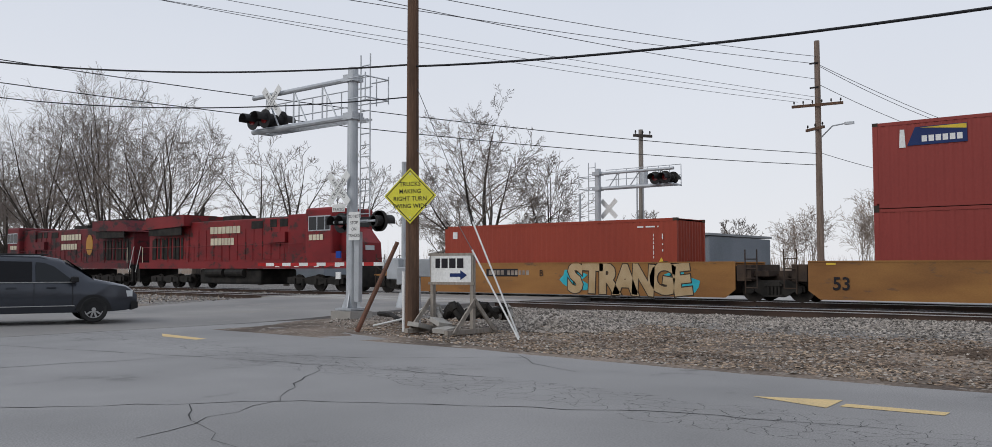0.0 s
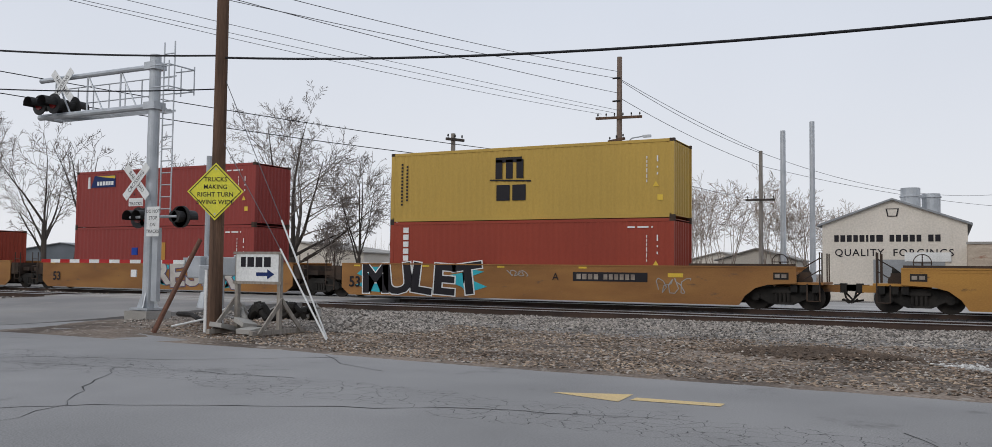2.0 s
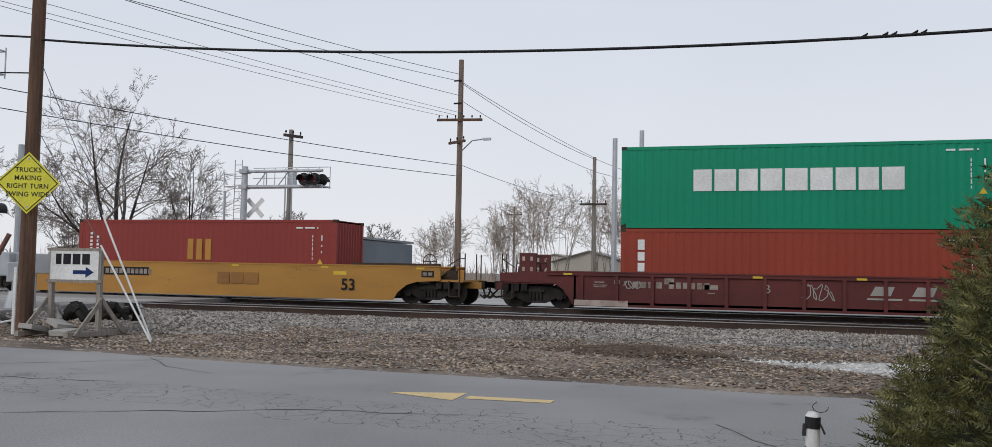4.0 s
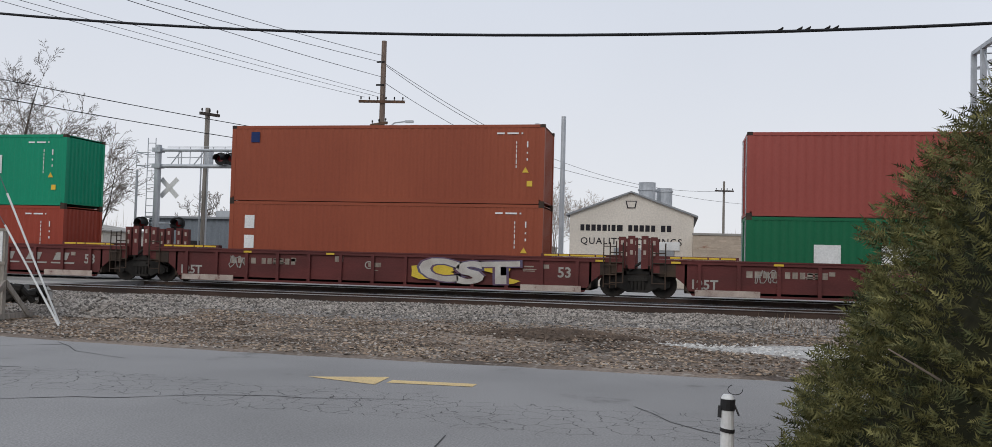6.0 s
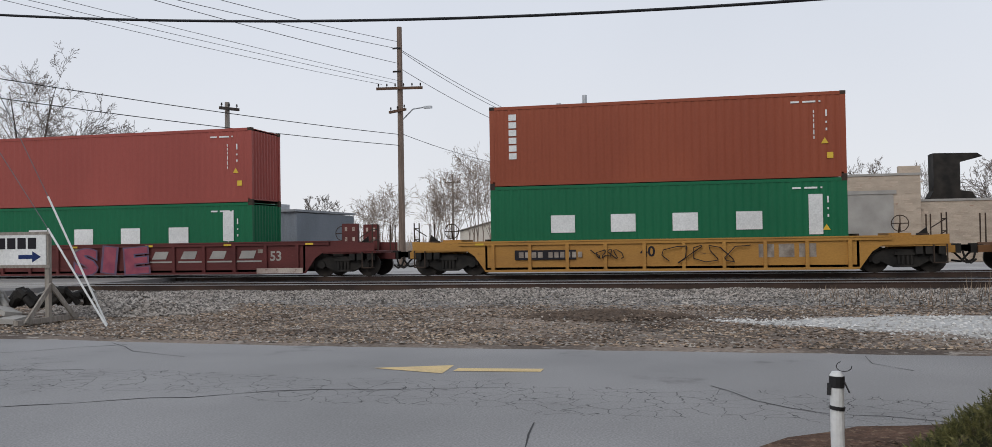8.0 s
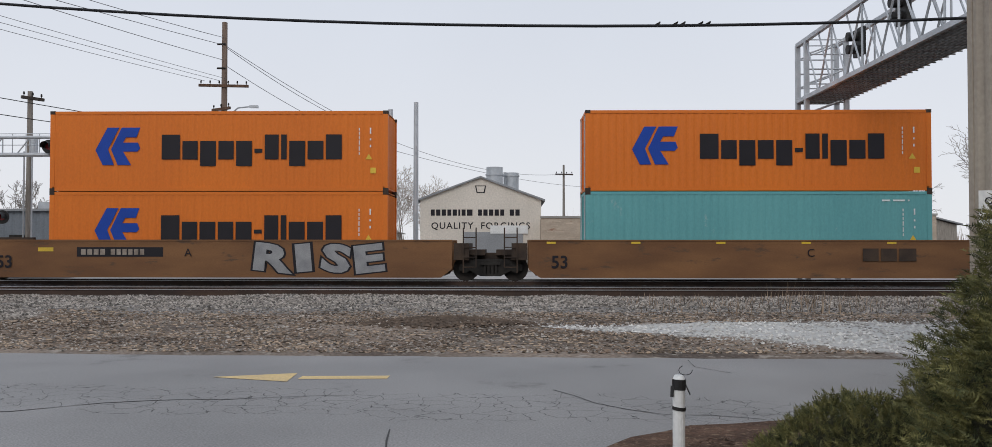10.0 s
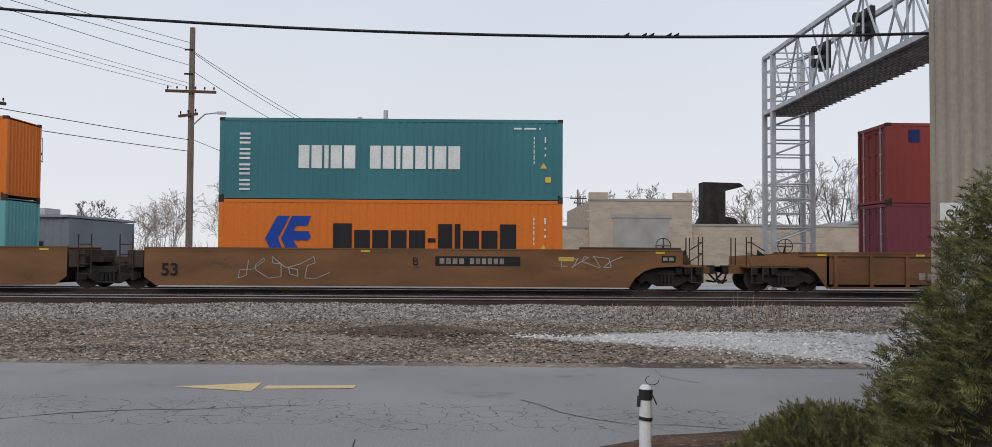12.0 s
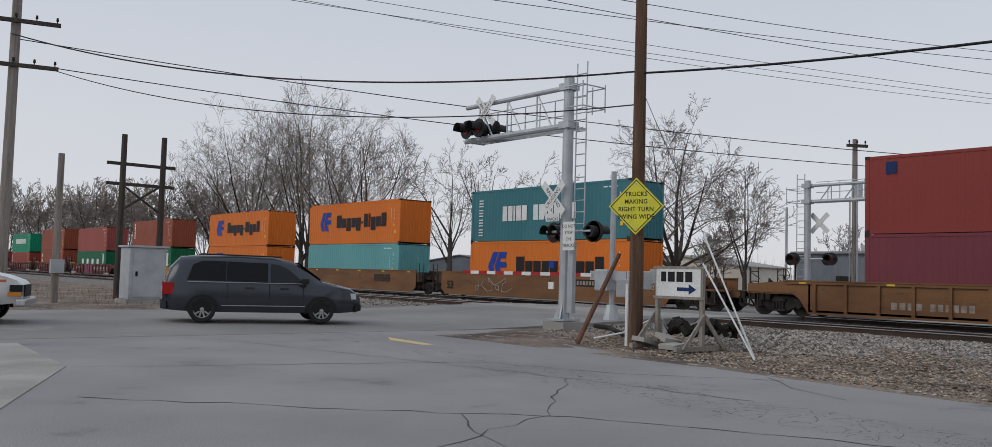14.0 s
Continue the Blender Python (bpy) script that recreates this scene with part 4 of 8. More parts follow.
def unit(car, x0, x1, el, er, paint_, ribbed=False, top=1.42):
    """One well between x0 and x1 (truck centres, or coupler ends)."""
    body = part("well_body", B_floor(x0, x1, el, er), P_GRIME, car)
    for s in (-1, 1):
        bm = B()
        inset = 0.06 if ribbed else 0.0
        y = s * (1.40 - inset)
        slab(bm, side_outline(x0, x1, el, er, top, tall=not ribbed), min(y, y - s * 0.05), max(y, y - s * 0.05))
        sd = part("side_sill", bm, paint_, body)
        ea, ej = (2.3, 0.5) if ribbed else (1.35, 1.35)
        xa, xb = x0 + (ea if el else ej), x1 - (ea if er else ej)
        bm = B()
        box(bm, xa, xb, min(s * 1.28, s * 1.43), max(s * 1.28, s * 1.43), top, top + 0.05)
        box(bm, xa, xb, min(s * 1.395, s * 1.408), max(s * 1.395, s * 1.408), top - 0.10, top)
        part("top_chord", bm, paint_, sd)
        la, lb = x0 + (3.3 if el else 1.8), x1 - (3.3 if er else 1.8)
        bm = B()
        if ribbed:
            box(bm, la + 0.1, lb - 0.1, min(s * 1.33, s * 1.44), max(s * 1.33, s * 1.44), 0.12, 0.20)
        else:
            slab(bm, [(la, 0.125), (lb, 0.125), (lb + 0.1, 0.46), (la - 0.1, 0.46)], min(s * 1.39, s * 1.406), max(s * 1.39, s * 1.406))
        part("bottom_chord", bm, paint_, sd)
        if ribbed:
            n = int((lb - la) / 1.28)
            for k in range(n + 1):
                xx = la + 0.3 + k * (lb - la - 0.6) / n
                bm = B()
                box(bm, xx - 0.06, xx + 0.06, min(s * 1.34, s * 1.43), max(s * 1.34, s * 1.43), 0.2, top - 0.1)
                part("rib", bm, paint_, sd)
        for xx in np.linspace(xa + 0.8, xb - 0.8, 6):
            bm = B()
            box(bm, xx - 0.16, xx + 0.16, s * 1.411 - 0.002, s * 1.411 + 0.002, top - 0.09, top - 0.02)
            if int(xx * 10) % 2 == 0:
                part("reflector", bm, P_YMARK, sd)
            else:
                bm.free()
    for end, xe, s in ((el, x0, 1), (er, x1, -1)):
        bm = B()
        if end:
            box(bm, min(xe + s * .5, xe + s * 2.6), max(xe + s * .5, xe + s * 2.6), -1.3, 1.3, 0.86, 0.94)
            box(bm, min(xe + s * .1, xe + s * 2.2), max(xe + s * .1, xe + s * 2.2), -0.25, 0.25, 0.62, 0.86)
            box(bm, min(xe + s * 1.6, xe + s * 2.3), max(xe + s * 1.6, xe + s * 2.3), -0.9, 0.9, 0.94, 1.3)
            part("end_platform", bm, paint_, body)
            for yy in (-1.3, -0.7, 0.7, 1.3):
                bm = B()
                tube(bm, (xe + s * .62, yy, 0.9), (xe + s * .62, yy, 1.95), 0.025, n=5)
                part("stanchion", bm, P_GRIME, body)
            bm = B()
            box(bm, xe + s * .82 - .2, xe + s * .82 + .2, -1.35, -1.05, 0.3, 0.33)
            for k in (-.2, .2):
                box(bm, xe + s * .82 + k - .02, xe + s * .82 + k + .02, -1.35, -1.31, 0.3, 0.9)
            part("step", bm, P_GRIME, body)
            bm = B()
            tube(bm, (xe + s * 1.15, -0.75, 1.0), (xe + s * 1.15, -0.68, 1.0), 0.24, n=16)
            box(bm, min(xe + s * 1.0, xe + s * 1.35), max(xe + s * 1.0, xe + s * 1.35), -0.68, -0.4, 0.92, 1.28)
            tube(bm, (xe + s * 1.5, -0.3, 1.05), (xe + s * 1.5, 0.5, 1.05), 0.14, n=10)
            part("brake_gear", bm, P_GRIME, body)
            for zz in (1.35, 1.75):
                bm = B()
                tube(bm, (xe + s * .62, -1.3, zz), (xe + s * .62, -0.7, zz), 0.02, n=5)
                tube(bm, (xe + s * .62, -1.3, zz), (xe + s * 1.1, -1.3, zz - 0.3), 0.02, n=5)
                part("grab_rail", bm, P_GRIME, body)
            bm = B()
            for q in range(16):
                a0, a1 = q * math.pi / 8, (q + 1) * math.pi / 8
                tube(bm, (xe + s * 1.95 + .27 * math.cos(a0), -0.95, 1.62 + .27 * math.sin(a0)), (xe + s * 1.95 + .27 * math.cos(a1), -0.95, 1.62 + .27 * math.sin(a1)), 0.016, n=5, cap=False)
            for q in range(4):
                tube(bm, (xe + s * 1.95, -0.95, 1.62), (xe + s * 1.95 + .27 * math.cos(q * math.pi / 2), -0.95, 1.62 + .27 * math.sin(q * math.pi / 2)), 0.018, n=5)
            tube(bm, (xe + s * 1.95, -0.95, 1.62), (xe + s * 1.95, -0.7, 1.3), 0.03, n=6)
            part("brake_wheel", bm, P_GRIME, body)
            bm = B()
            slab(bm, [(xe + s * 1.0, 0.94), (xe + s * 1.75, 0.94), (xe + s * 1.05, 1.5)], -0.62, -0.56)
            part("end_bracket", bm, M_DARK, body)
            for q in (0.75, 1.15, 1.45):
                bm = B()
                box(bm, xe + s * q - .11, xe + s * q + .11, -1.28, -1.0, 0.6, 0.86)
                part("valve_box", bm, M_DARK, body)
            bm = B()
            hose = [(xe - s * .05, -0.5, 0.7), (xe - s * .12, -0.5, 0.42), (xe - s * .3, -0.48, 0.27), (xe - s * .48, -0.45, 0.4)]
            for p_, q_ in zip(hose, hose[1:]):
                tube(bm, p_, q_, 0.035, n=6)
            part("air_hose", bm, M_DARK, body)
            if not ribbed:
                bm = B()
                box(bm, min(xe + s * 1.4, xe + s * 5.0), max(xe + s * 1.4, xe + s * 5.0), -1.36, -1.2, top + 0.05, top + 0.13)
                part("end_cap", bm, P_GRIME, body)
                bm = B()
                box(bm, min(xe + s * 5.2, xe + s * 5.75), max(xe + s * 5.2, xe + s * 5.75), -1.408, -1.401, 1.05, 1.19)
                part("reflector", bm, P_YMARK, body)
                bm = B()
                box(bm, min(xe + s * 1.6, xe + s * 2.1), max(xe + s * 1.6, xe + s * 2.1), -1.408, -1.401, 1.02, 1.26)
                pl_ = part("notice_plate", bm, M_DARK, body, "dark plate with pale marks")
                bars(pl_, P_STENCIL, min(xe + s * 1.6, xe + s * 2.1) + 0.05, -1.409, 1.08, 0.12, [.16, .16], 0.06)
            bm = B()
            box(bm, min(xe - s * .5, xe + s * .3), max(xe - s * .5, xe + s * .3), -0.12, 0.12, 0.66, 0.88)
            box(bm, min(xe - s * .62, xe - s * .4), max(xe - s * .62, xe - s * .4), -0.17, 0.17, 0.6, 0.92)
            tube(bm, (xe, 0.35, 0.62), (xe - s * 0.3, 0.3, 0.3), 0.035, n=6)
            tube(bm, (xe - s * 0.3, 0.3, 0.3), (xe - s * 0.6, 0.3, 0.35), 0.035, n=6)
            part("coupler", bm, M_DARK, body)
        else:
            box(bm, min(xe, xe + s * 1.3), max(xe, xe + s * 1.3), -0.32, 0.32, 0.6, 1.0)
            box(bm, min(xe + s * .2, xe + s * 1.3), max(xe + s * .2, xe + s * 1.3), -1.1, 1.1, 0.92, 1.12)
            box(bm, min(xe + s * .75, xe + s * 1.3), max(xe + s * .75, xe + s * 1.3), -1.36, 1.36, 0.75, 1.35)
            part("end_platform", bm, P_GRIME, body)
            bm = B()
            tube(bm, (xe + s * .95, -1.42, 0.3), (xe + s * .95, -1.42, 1.9), 0.025, n=5)
            tube(bm, (xe + s * .5, -1.42, 0.5), (xe + s * .5, -1.42, 1.9), 0.025, n=5)
            for zz in (0.5, 0.85, 1.2, 1.55):
                tube(bm, (xe + s * .95, -1.42, zz), (xe + s * .5, -1.42, zz), 0.02, n=5)
            part("ladder", bm, P_GRIME, body)
    return body


def B_floor(x0, x1, el, er):
    bm = B()
    a, b = x0 + (3.3 if el else 1.6), x1 - (3.3 if er else 1.6)
    box(bm, a, b, -1.34, 1.34, 0.20, 0.28)
    for xx in (a, b - 0.08):
        box(bm, xx, xx + 0.08, -1.34, 1.34, 0.2, 1.3)
    return bm


P_PALE = mat("pale_scuffed_paint", (0.50, 0.42, 0.36), (0.36, 0.28, 0.24), 0.7, s1=2, s2=20, spot=(0.16, 0.07, 0.06), spot_at=0.58, spot_s=4)


def rack_post(car, x, y, w, z0, z1, m):
    """A stacking post, pierced with two rows of pale holes."""
    bm = B()
    box(bm, x - w / 2, x + w / 2, y - 0.1, y + 0.1, z0, z1)
    rk = part("rack_post", bm, m, car)
    for zz in (z1 - 0.28, z1 - 0.66):
        for k in range(max(1, round(w / 0.3))):
            xx = x + (k - (max(1, round(w / 0.3)) - 1) / 2) * 0.3
            bm = B()
            box(bm, xx - 0.045, xx + 0.045, y - 0.104, y - 0.101, zz, zz + 0.15)
            part("rack_hole", bm, P_PALE, rk)


def well_car(x0, x1, joints, paint_, label, ribbed=False, top=1.42, truck_in=1.85):
    car = thing("well_car", pose(0, 0, 0), label, "freight car", "well cars of the train")
    knots = [0.0, *(j - x0 for j in joints), x1 - x0]
    bodies = []
    for k in range(len(knots) - 1):
        bodies.append(unit(car, knots[k], knots[k + 1], k == 0, k == len(knots) - 2, paint_, ribbed, top))
    if ribbed and joints:
        for j in joints:
            for dx in (-0.55, -0.23, 0.23, 0.55):
                for yy in (-1.15, 1.15):
                    rack_post(car, j - x0 + dx, yy, 0.24, 1.0, 2.15 - 0.04 * (abs(dx) > 0.4), paint_)
            for s in (-1, 1):
                bm = B()
                box(bm, j - x0 + min(s * 0.6, s * 3.4), j - x0 + max(s * 0.6, s * 3.4), -1.36, -1.1, 1.36, 1.46)
                wk = part("walkway", bm, paint_, car)
                for a, b_ in ((1.1, 1.45), (1.5, 2.35), (2.4, 2.75), (2.8, 3.3)):
                    bm = B()
                    box(bm, j - x0 + min(s * a, s * b_), j - x0 + max(s * a, s * b_), -1.366, -1.361, 1.38, 1.44)
                    part("walkway_edge", bm, P_YMARK, wk, "yellow walkway edge")
                bm = B()
                box(bm, j - x0 + min(s * 1.95, s * 4.1), j - x0 + max(s * 1.95, s * 4.1), -1.455, -1.442, 0.13, 0.34)
                part("sill_plate", bm, P_PALE, car, "pale scuffed plate along the sill")
            ladder(car, j - x0 - 0.95, -1.46, 0.32, 1.95, P_GRIME, 0.44)
            bm = B()
            for yy in (-1.0, 1.0):
                box(bm, j - x0 - 0.4, j - x0 + 0.4, yy - 0.1, yy + 0.1, 0.8, 1.0)
            tube(bm, (j - x0 - 0.3, -1.2, 0.95), (j - x0 + 0.25, -1.2, 1.3), 0.05, n=6)
            part("joint_gear", bm, M_DARK, car)
    if ribbed and joints:
        for xe in (1.55, x1 - x0 - 1.55):
            for yy in (-1.1, 1.1):
                rack_post(car, xe, yy, 0.62, 1.0, 1.98, paint_)
        for xe in (4.3, x1 - x0 - 4.3):
            bm = B()
            box(bm, xe - 0.95, xe + 0.95, -1.455, -1.442, 0.14, 0.34)
            part("sill_plate", bm, P_PALE, car, "pale scuffed plate along the sill")
    truck(car, truck_in)
    truck(car, x1 - x0 - truck_in)
    for j in joints:
        truck(car, j - x0)
    riding(car, x0)
    return car, bodies


def tag_53(body, x, m, text="53"):
    lettering(text, 0.62, m, body, face(x, -1.432, 0.66), "lettering", bold=0.012)


def name_plate(body, x, w=2.3, z=0.86):
    bm = B()
    box(bm, x, x + w, -1.408, -1.402, z, z + 0.34)
    p = part("name_plate", bm, C_INK, body, "black plate with pale marks")
    bars(p, P_STENCIL, x + 0.15, -1.409, z + 0.07, 0.2, [.17] * 4 + [0] + [.15] * 6, 0.06)


def tag_words(body, text, x, z, wide, high, fill, edge, label, bold=0.05, y=-1.416, back=None):
    """Sprayed letters, one by one, fat and uneven: a coloured cloud, a dark edge, the fill proud of it."""
    r = random.Random(len(text) * 7 + int(abs(x)))
    step = wide / len(text)
    size = high / 0.7
    for k, ch in enumerate(text):
        cx = x - wide / 2 + step * (k + 0.5)
        m = face(cx + r.uniform(-0.04, 0.04), y, z + r.uniform(-0.05, 0.05)) @ Matrix.Rotation(radians(r.uniform(-9, 9)), 4, "Z")
        q = step / (size * 0.60) * (1.5 if ch == "I" else 1.12 if ch not in "MN" else 0.98)
        if back and k in (0, len(text) - 1):
            bm = B()
            n, out = 14, []
            for i in range(n):
                a = 2 * math.pi * i / n
                w = r.uniform(0.75, 1.15)
                out.append((cx + 0.62 * step * w * math.cos(a) + r.choice((-.3, .3)) * step, z + min(0.55, 0.52 * high * w) * math.sin(a)))
            slab(bm, out, y + 0.002, y + 0.005)
            part("graffiti_cloud", bm, back, body)
        g = lettering(ch, size, edge, body, m, "graffiti_letter", bold=bold + 0.045, squeeze=q, label=label)
        lettering(ch, size, fill, g, pose(0, 0, 0.004), "graffiti_fill", bold=bold, squeeze=q)


def scrawl(body, x, z, w, h, m, seed, y=-1.41, top=None):
    """A thin looping tag."""
    r, bm = random.Random(seed), B()
    n, prev = 26, None
    for k in range(n):
        a = k / (n - 1)
        p = Vector((x + w * a + 0.12 * w * math.sin(a * 31 + seed), y, z + h * (0.5 + 0.45 * math.sin(a * 22 + seed * 2 + r.uniform(-.6, .6)))))
        if prev is not None:
            tube(bm, prev, p, 0.02, n=4, cap=False)
        prev = p
    return part("graffiti", bm, m, body)


# car 1
car, b = well_car(-33.9, 28.4, [-12.6, 6.95], P_ORE, "three-unit tan well car covered in graffiti")
o = -33.9
name_plate(b[0], -25.9 - o, 1.8)
lettering("B", 0.4, C_INK, b[0], face(-22.8 - o, -1.432, 1.0))
tag_words(b[0], "STRANGE", -18.6 - o, 0.74, 5.7, 1.1, P_CREAM, P_GRIME, "large cream graffiti letter", 0.085, back=P_TEAL)
tag_53(b[1], -10.1 - o, C_INK)
tag_words(b[1], "RESER", -0.4 - o, 0.78, 5.4, 1.05, P_BONE, P_SLATE, "large white graffiti letter", back=P_TEAL)
tag_53(b[2], 9.0 - o, C_INK)
tag_words(b[2], "MULET", 12.3 - o, 0.78, 5.6, 1.15, C_INK, M_WHITE, "large black graffiti letter edged white on teal", 0.06, back=P_TEAL)
lettering("A", 0.4, C_INK, b[2], face(18.3 - o, -1.432, 1.0))
name_plate(b[2], 19.0 - o, 2.9)
scrawl(b[2], 22.3 - o, 0.45, 1.1, 0.6, M_CONC, 3)
scrawl(b[2], 16.3 - o, 1.0, 0.8, 0.25, M_CONC, 4)
# car 2
car, b = well_car(28.9, 53.1, [], P_YELLOW, "single bright yellow well car", top=1.40)
name_plate(b[0], 36.6 - 28.9)
tag_53(b[0], 48.0 - 28.9, C_INK)
bars(b[0], P_ORE, 42.2 - 28.9, -1.43, 0.62, 0.45, [.55, .55, .6], 0.08)
# car 3
car, b = well_car(53.5, 114.8, [74.15, 93.45], P_OXIDE, "three-unit dark oxide-red ribbed well car", ribbed=True, top=1.30)
o = 53.5
for k, xs in enumerate((53.5 + 5.4, 76.5, 95.5)):
    bars(b[k], P_STENCIL, xs - o + (0 if k == 0 else 1.6), -1.345, 0.80, 0.22, [.2] * 4 + [0] + [.17] * 6, 0.07)
for k, xs in enumerate((66.6, 0, 105.0)):
    if k != 1:
        for i in range(4):
            x_ = xs - o + i * 1.25
            bm = B()
            slab(bm, [(x_, .72), (x_ + .62, .72), (x_ + .74, 1.02), (x_ + .16, 1.02)], -1.352, -1.345)
            slab(bm, [(x_ - .1, .58), (x_ + .95, .58), (x_ + .97, .64), (x_ - .08, .64)], -1.352, -1.345)
            part("lettering_bar", bm, M_CONC, b[k])
for k, xs in enumerate((72.0, 90.9, 110.3)):
    lettering("53", 0.5, M_CONC, b[k], face(xs - o, -1.348, 0.78), bold=0.012)
for k, xs in ((1, 76.4), (2, 95.7)):
    lettering("125T", 0.45, M_CONC, b[k], face(xs - o, -1.348, 0.5), bold=0.012)
lettering("B", 0.42, M_CONC, b[0], face(63.4 - o, -1.348, 0.85))
lettering("C", 0.42, M_CONC, b[1], face(83.6 - o, -1.348, 0.85))
scrawl(b[0], 64.6 - o, 0.5, 0.9, 0.6, M_CONC, 5, -1.35)
tag_words(b[1], "CST", 87.5 - o, 0.70, 3.4, 0.72, P_BONE, P_SLATE, "white graffiti letter with yellow flames", 0.05, -1.448, P_CYEL)
tag_words(b[2], "SIE", 103.2 - o, 0.62, 3.4, 0.92, P_PINK, P_SLATE, "faded pink graffiti letter edged slate blue", 0.06, -1.448)
scrawl(b[0], 58.6 - o, 0.75, 0.6, 0.3, M_CONC, 6, -1.35)
scrawl(b[1], 78.0 - o, 0.6, 0.7, 0.5, M_CONC, 7, -1.35)
scrawl(b[2], 97.4 - o, 0.6, 0.7, 0.5, M_CONC, 8, -1.35)
STENCILS = ((0.05, 0.95, 0.35, 0.05), (0.0, 0.86, 0.5, 0.03), (0.02, 0.80, 0.42, 0.03), (0.75, 0.92, 0.2, 0.14), (2.5, 0.95, 0.32, 0.22), (3.8, 0.80, 0.5, 0.16), (3.95, 0.66, 0.25, 0.03))
for k, x_ in enumerate((53.5 + 4.0, 79.8, 99.0, 68.8 + 1.6, 88.2 + 1.2, 107.8 + 1.0)):
    for dx, zz, w_, h_ in STENCILS[:7 if k < 3 else 4]:
        bm = B()
        box(bm, x_ - o + dx, x_ - o + dx + w_, -1.349, -1.343, zz, zz + h_)
        part("stencil", bm, P_STENCIL, b[k % 3])
# car 4
car, b = well_car(115.2, 134.5, [], P_YELLOW, "single yellow well car with ribbed sides", ribbed=True, top=1.18)
o = 115.2
name_plate(b[0], 119.6 - o, 2.2, 0.55)
lettering("40", 0.5, C_INK, b[0], face(124.3 - o, -1.348, 0.78), bold=0.012)
scrawl(b[0], 124.9 - o, 0.35, 2.6, 0.7, C_INK, 9, -1.45)
scrawl(b[0], 122.4 - o, 0.55, 1.0, 0.35, C_INK, 10, -1.45)
bars(b[0], P_STENCIL, 128.0 - o, -1.345, 0.55, 0.45, [.5, .5, .55], 0.15)
# car 5
car, b = well_car(135.0, 197.2, [156.35, 175.55], P_BROWN, "three-unit weathered brown well car with graffiti")
o = 135.0
tag_53(b[0], 139.0 - o, C_INK)
scrawl(b[0], 137.4 - o, 0.5, 1.2, 0.7, M_CONC, 12)
name_plate(b[0], 141.6 - o, 3.1)
lettering("A", 0.4, C_INK, b[0], face(145.6 - o, -1.432, 1.0))
tag_words(b[0], "RISE", 150.3 - o, 0.76, 4.6, 0.9, P_SILVER, C_INK, "large silver graffiti letter edged black", 0.06)
tag_53(b[1], 158.8 - o, C_INK)
lettering("C", 0.4, C_INK, b[1], face(167.6 - o, -1.432, 1.0))
bars(b[1], P_GRIME, 169.4 - o, -1.43, 0.72, 0.45, [.55, .55, .6], 0.08)
tag_53(b[2], 177.8 - o, C_INK)
scrawl(b[2], 180.2 - o, 0.35, 2.9, 0.85, M_CONC, 14)
lettering("B", 0.4, C_INK, b[2], face(186.4 - o, -1.432, 1.0))
name_plate(b[2], 187.1 - o, 3.0)
scrawl(b[2], 191.6 - o, 0.8, 1.9, 0.45, M_CONC, 15)
# car 6
car, b = well_car(197.7, 221.5, [], P_BROWN, "single rusty brown well car with ribbed sides", ribbed=True, top=1.38)
bars(b[0], P_STENCIL, 204.3 - 197.7, -1.345, 0.45, 0.25, [.22] * 4 + [0] + [.18] * 6, 0.08)

# ---- poles, wires, signals, signs ----


def pole(name, x, y, z1, r0, r1, m, label, z0=None, lean=(0, 0), group="utility poles"):
    p = thing(name, pose(x, y, ground_z(x, y) - 0.05 if z0 is None else z0), label, "pole", group)
    bm = B()
    h = z1 - p.location.z
    tube(bm, (0, 0, 0), (lean[0], lean[1], h), r0, r1, 12)
    part("shaft", bm, m, p, smooth=False)
    return p


def crossarm(p, z, length, turn=0, m=M_POLEGREY, pins=4, dx=0.0):
    bm = B()
    R = Matrix.Rotation(radians(turn), 4, "Z")
    box(bm, -length / 2, length / 2, -0.06, 0.06, -0.07, 0.07, Matrix.Translation((dx, 0, z)) @ R @ Matrix.Translation((0, -0.2, 0)))
    arm = part("crossarm", bm, m, p)
    for k in range(pins):
        xx = -length / 2 + 0.12 + k * (length - 0.24) / (pins - 1)
        bm = B()
        c = Matrix.Translation((dx, 0, z)) @ R @ Vector((xx, -0.2, 0.07))
        tube(bm, c, c + Vector((0, 0, 0.1)), 0.02, n=5)
        tube(bm, c + Vector((0, 0, 0.08)), c + Vector((0, 0, 0.2)), 0.05, 0.035, 8)
        part("insulator", bm, M_DARK, arm)
    return arm


def wire(p0, p1, sag, r, m=M_WIRE, label="black overhead cable between poles", n=28):
    bm, rings = B(), []
    p0, p1 = Vector(p0), Vector(p1)
    d = (p1 - p0).normalized()
    u = d.cross(Vector((0, 0, 1))).normalized()
    w = u.cross(d)
    for k in range(n + 1):
        a = k / n
        p = p0.lerp(p1, a) - Vector((0, 0, 4 * sag * a * (1 - a)))
        rings.append([bm.verts.new(p + (u * math.cos(q) + w * math.sin(q)) * r) for q in (0.0, 1.257, 2.513, 3.77, 5.027)])
    for a, b_ in zip(rings, rings[1:]):
        for k in range(5):
            bm.faces.new((a[k], a[(k + 1) % 5], b_[(k + 1) % 5], b_[k]))
    return solid("overhead_wire", bm, m, label, "wire", "overhead wires")


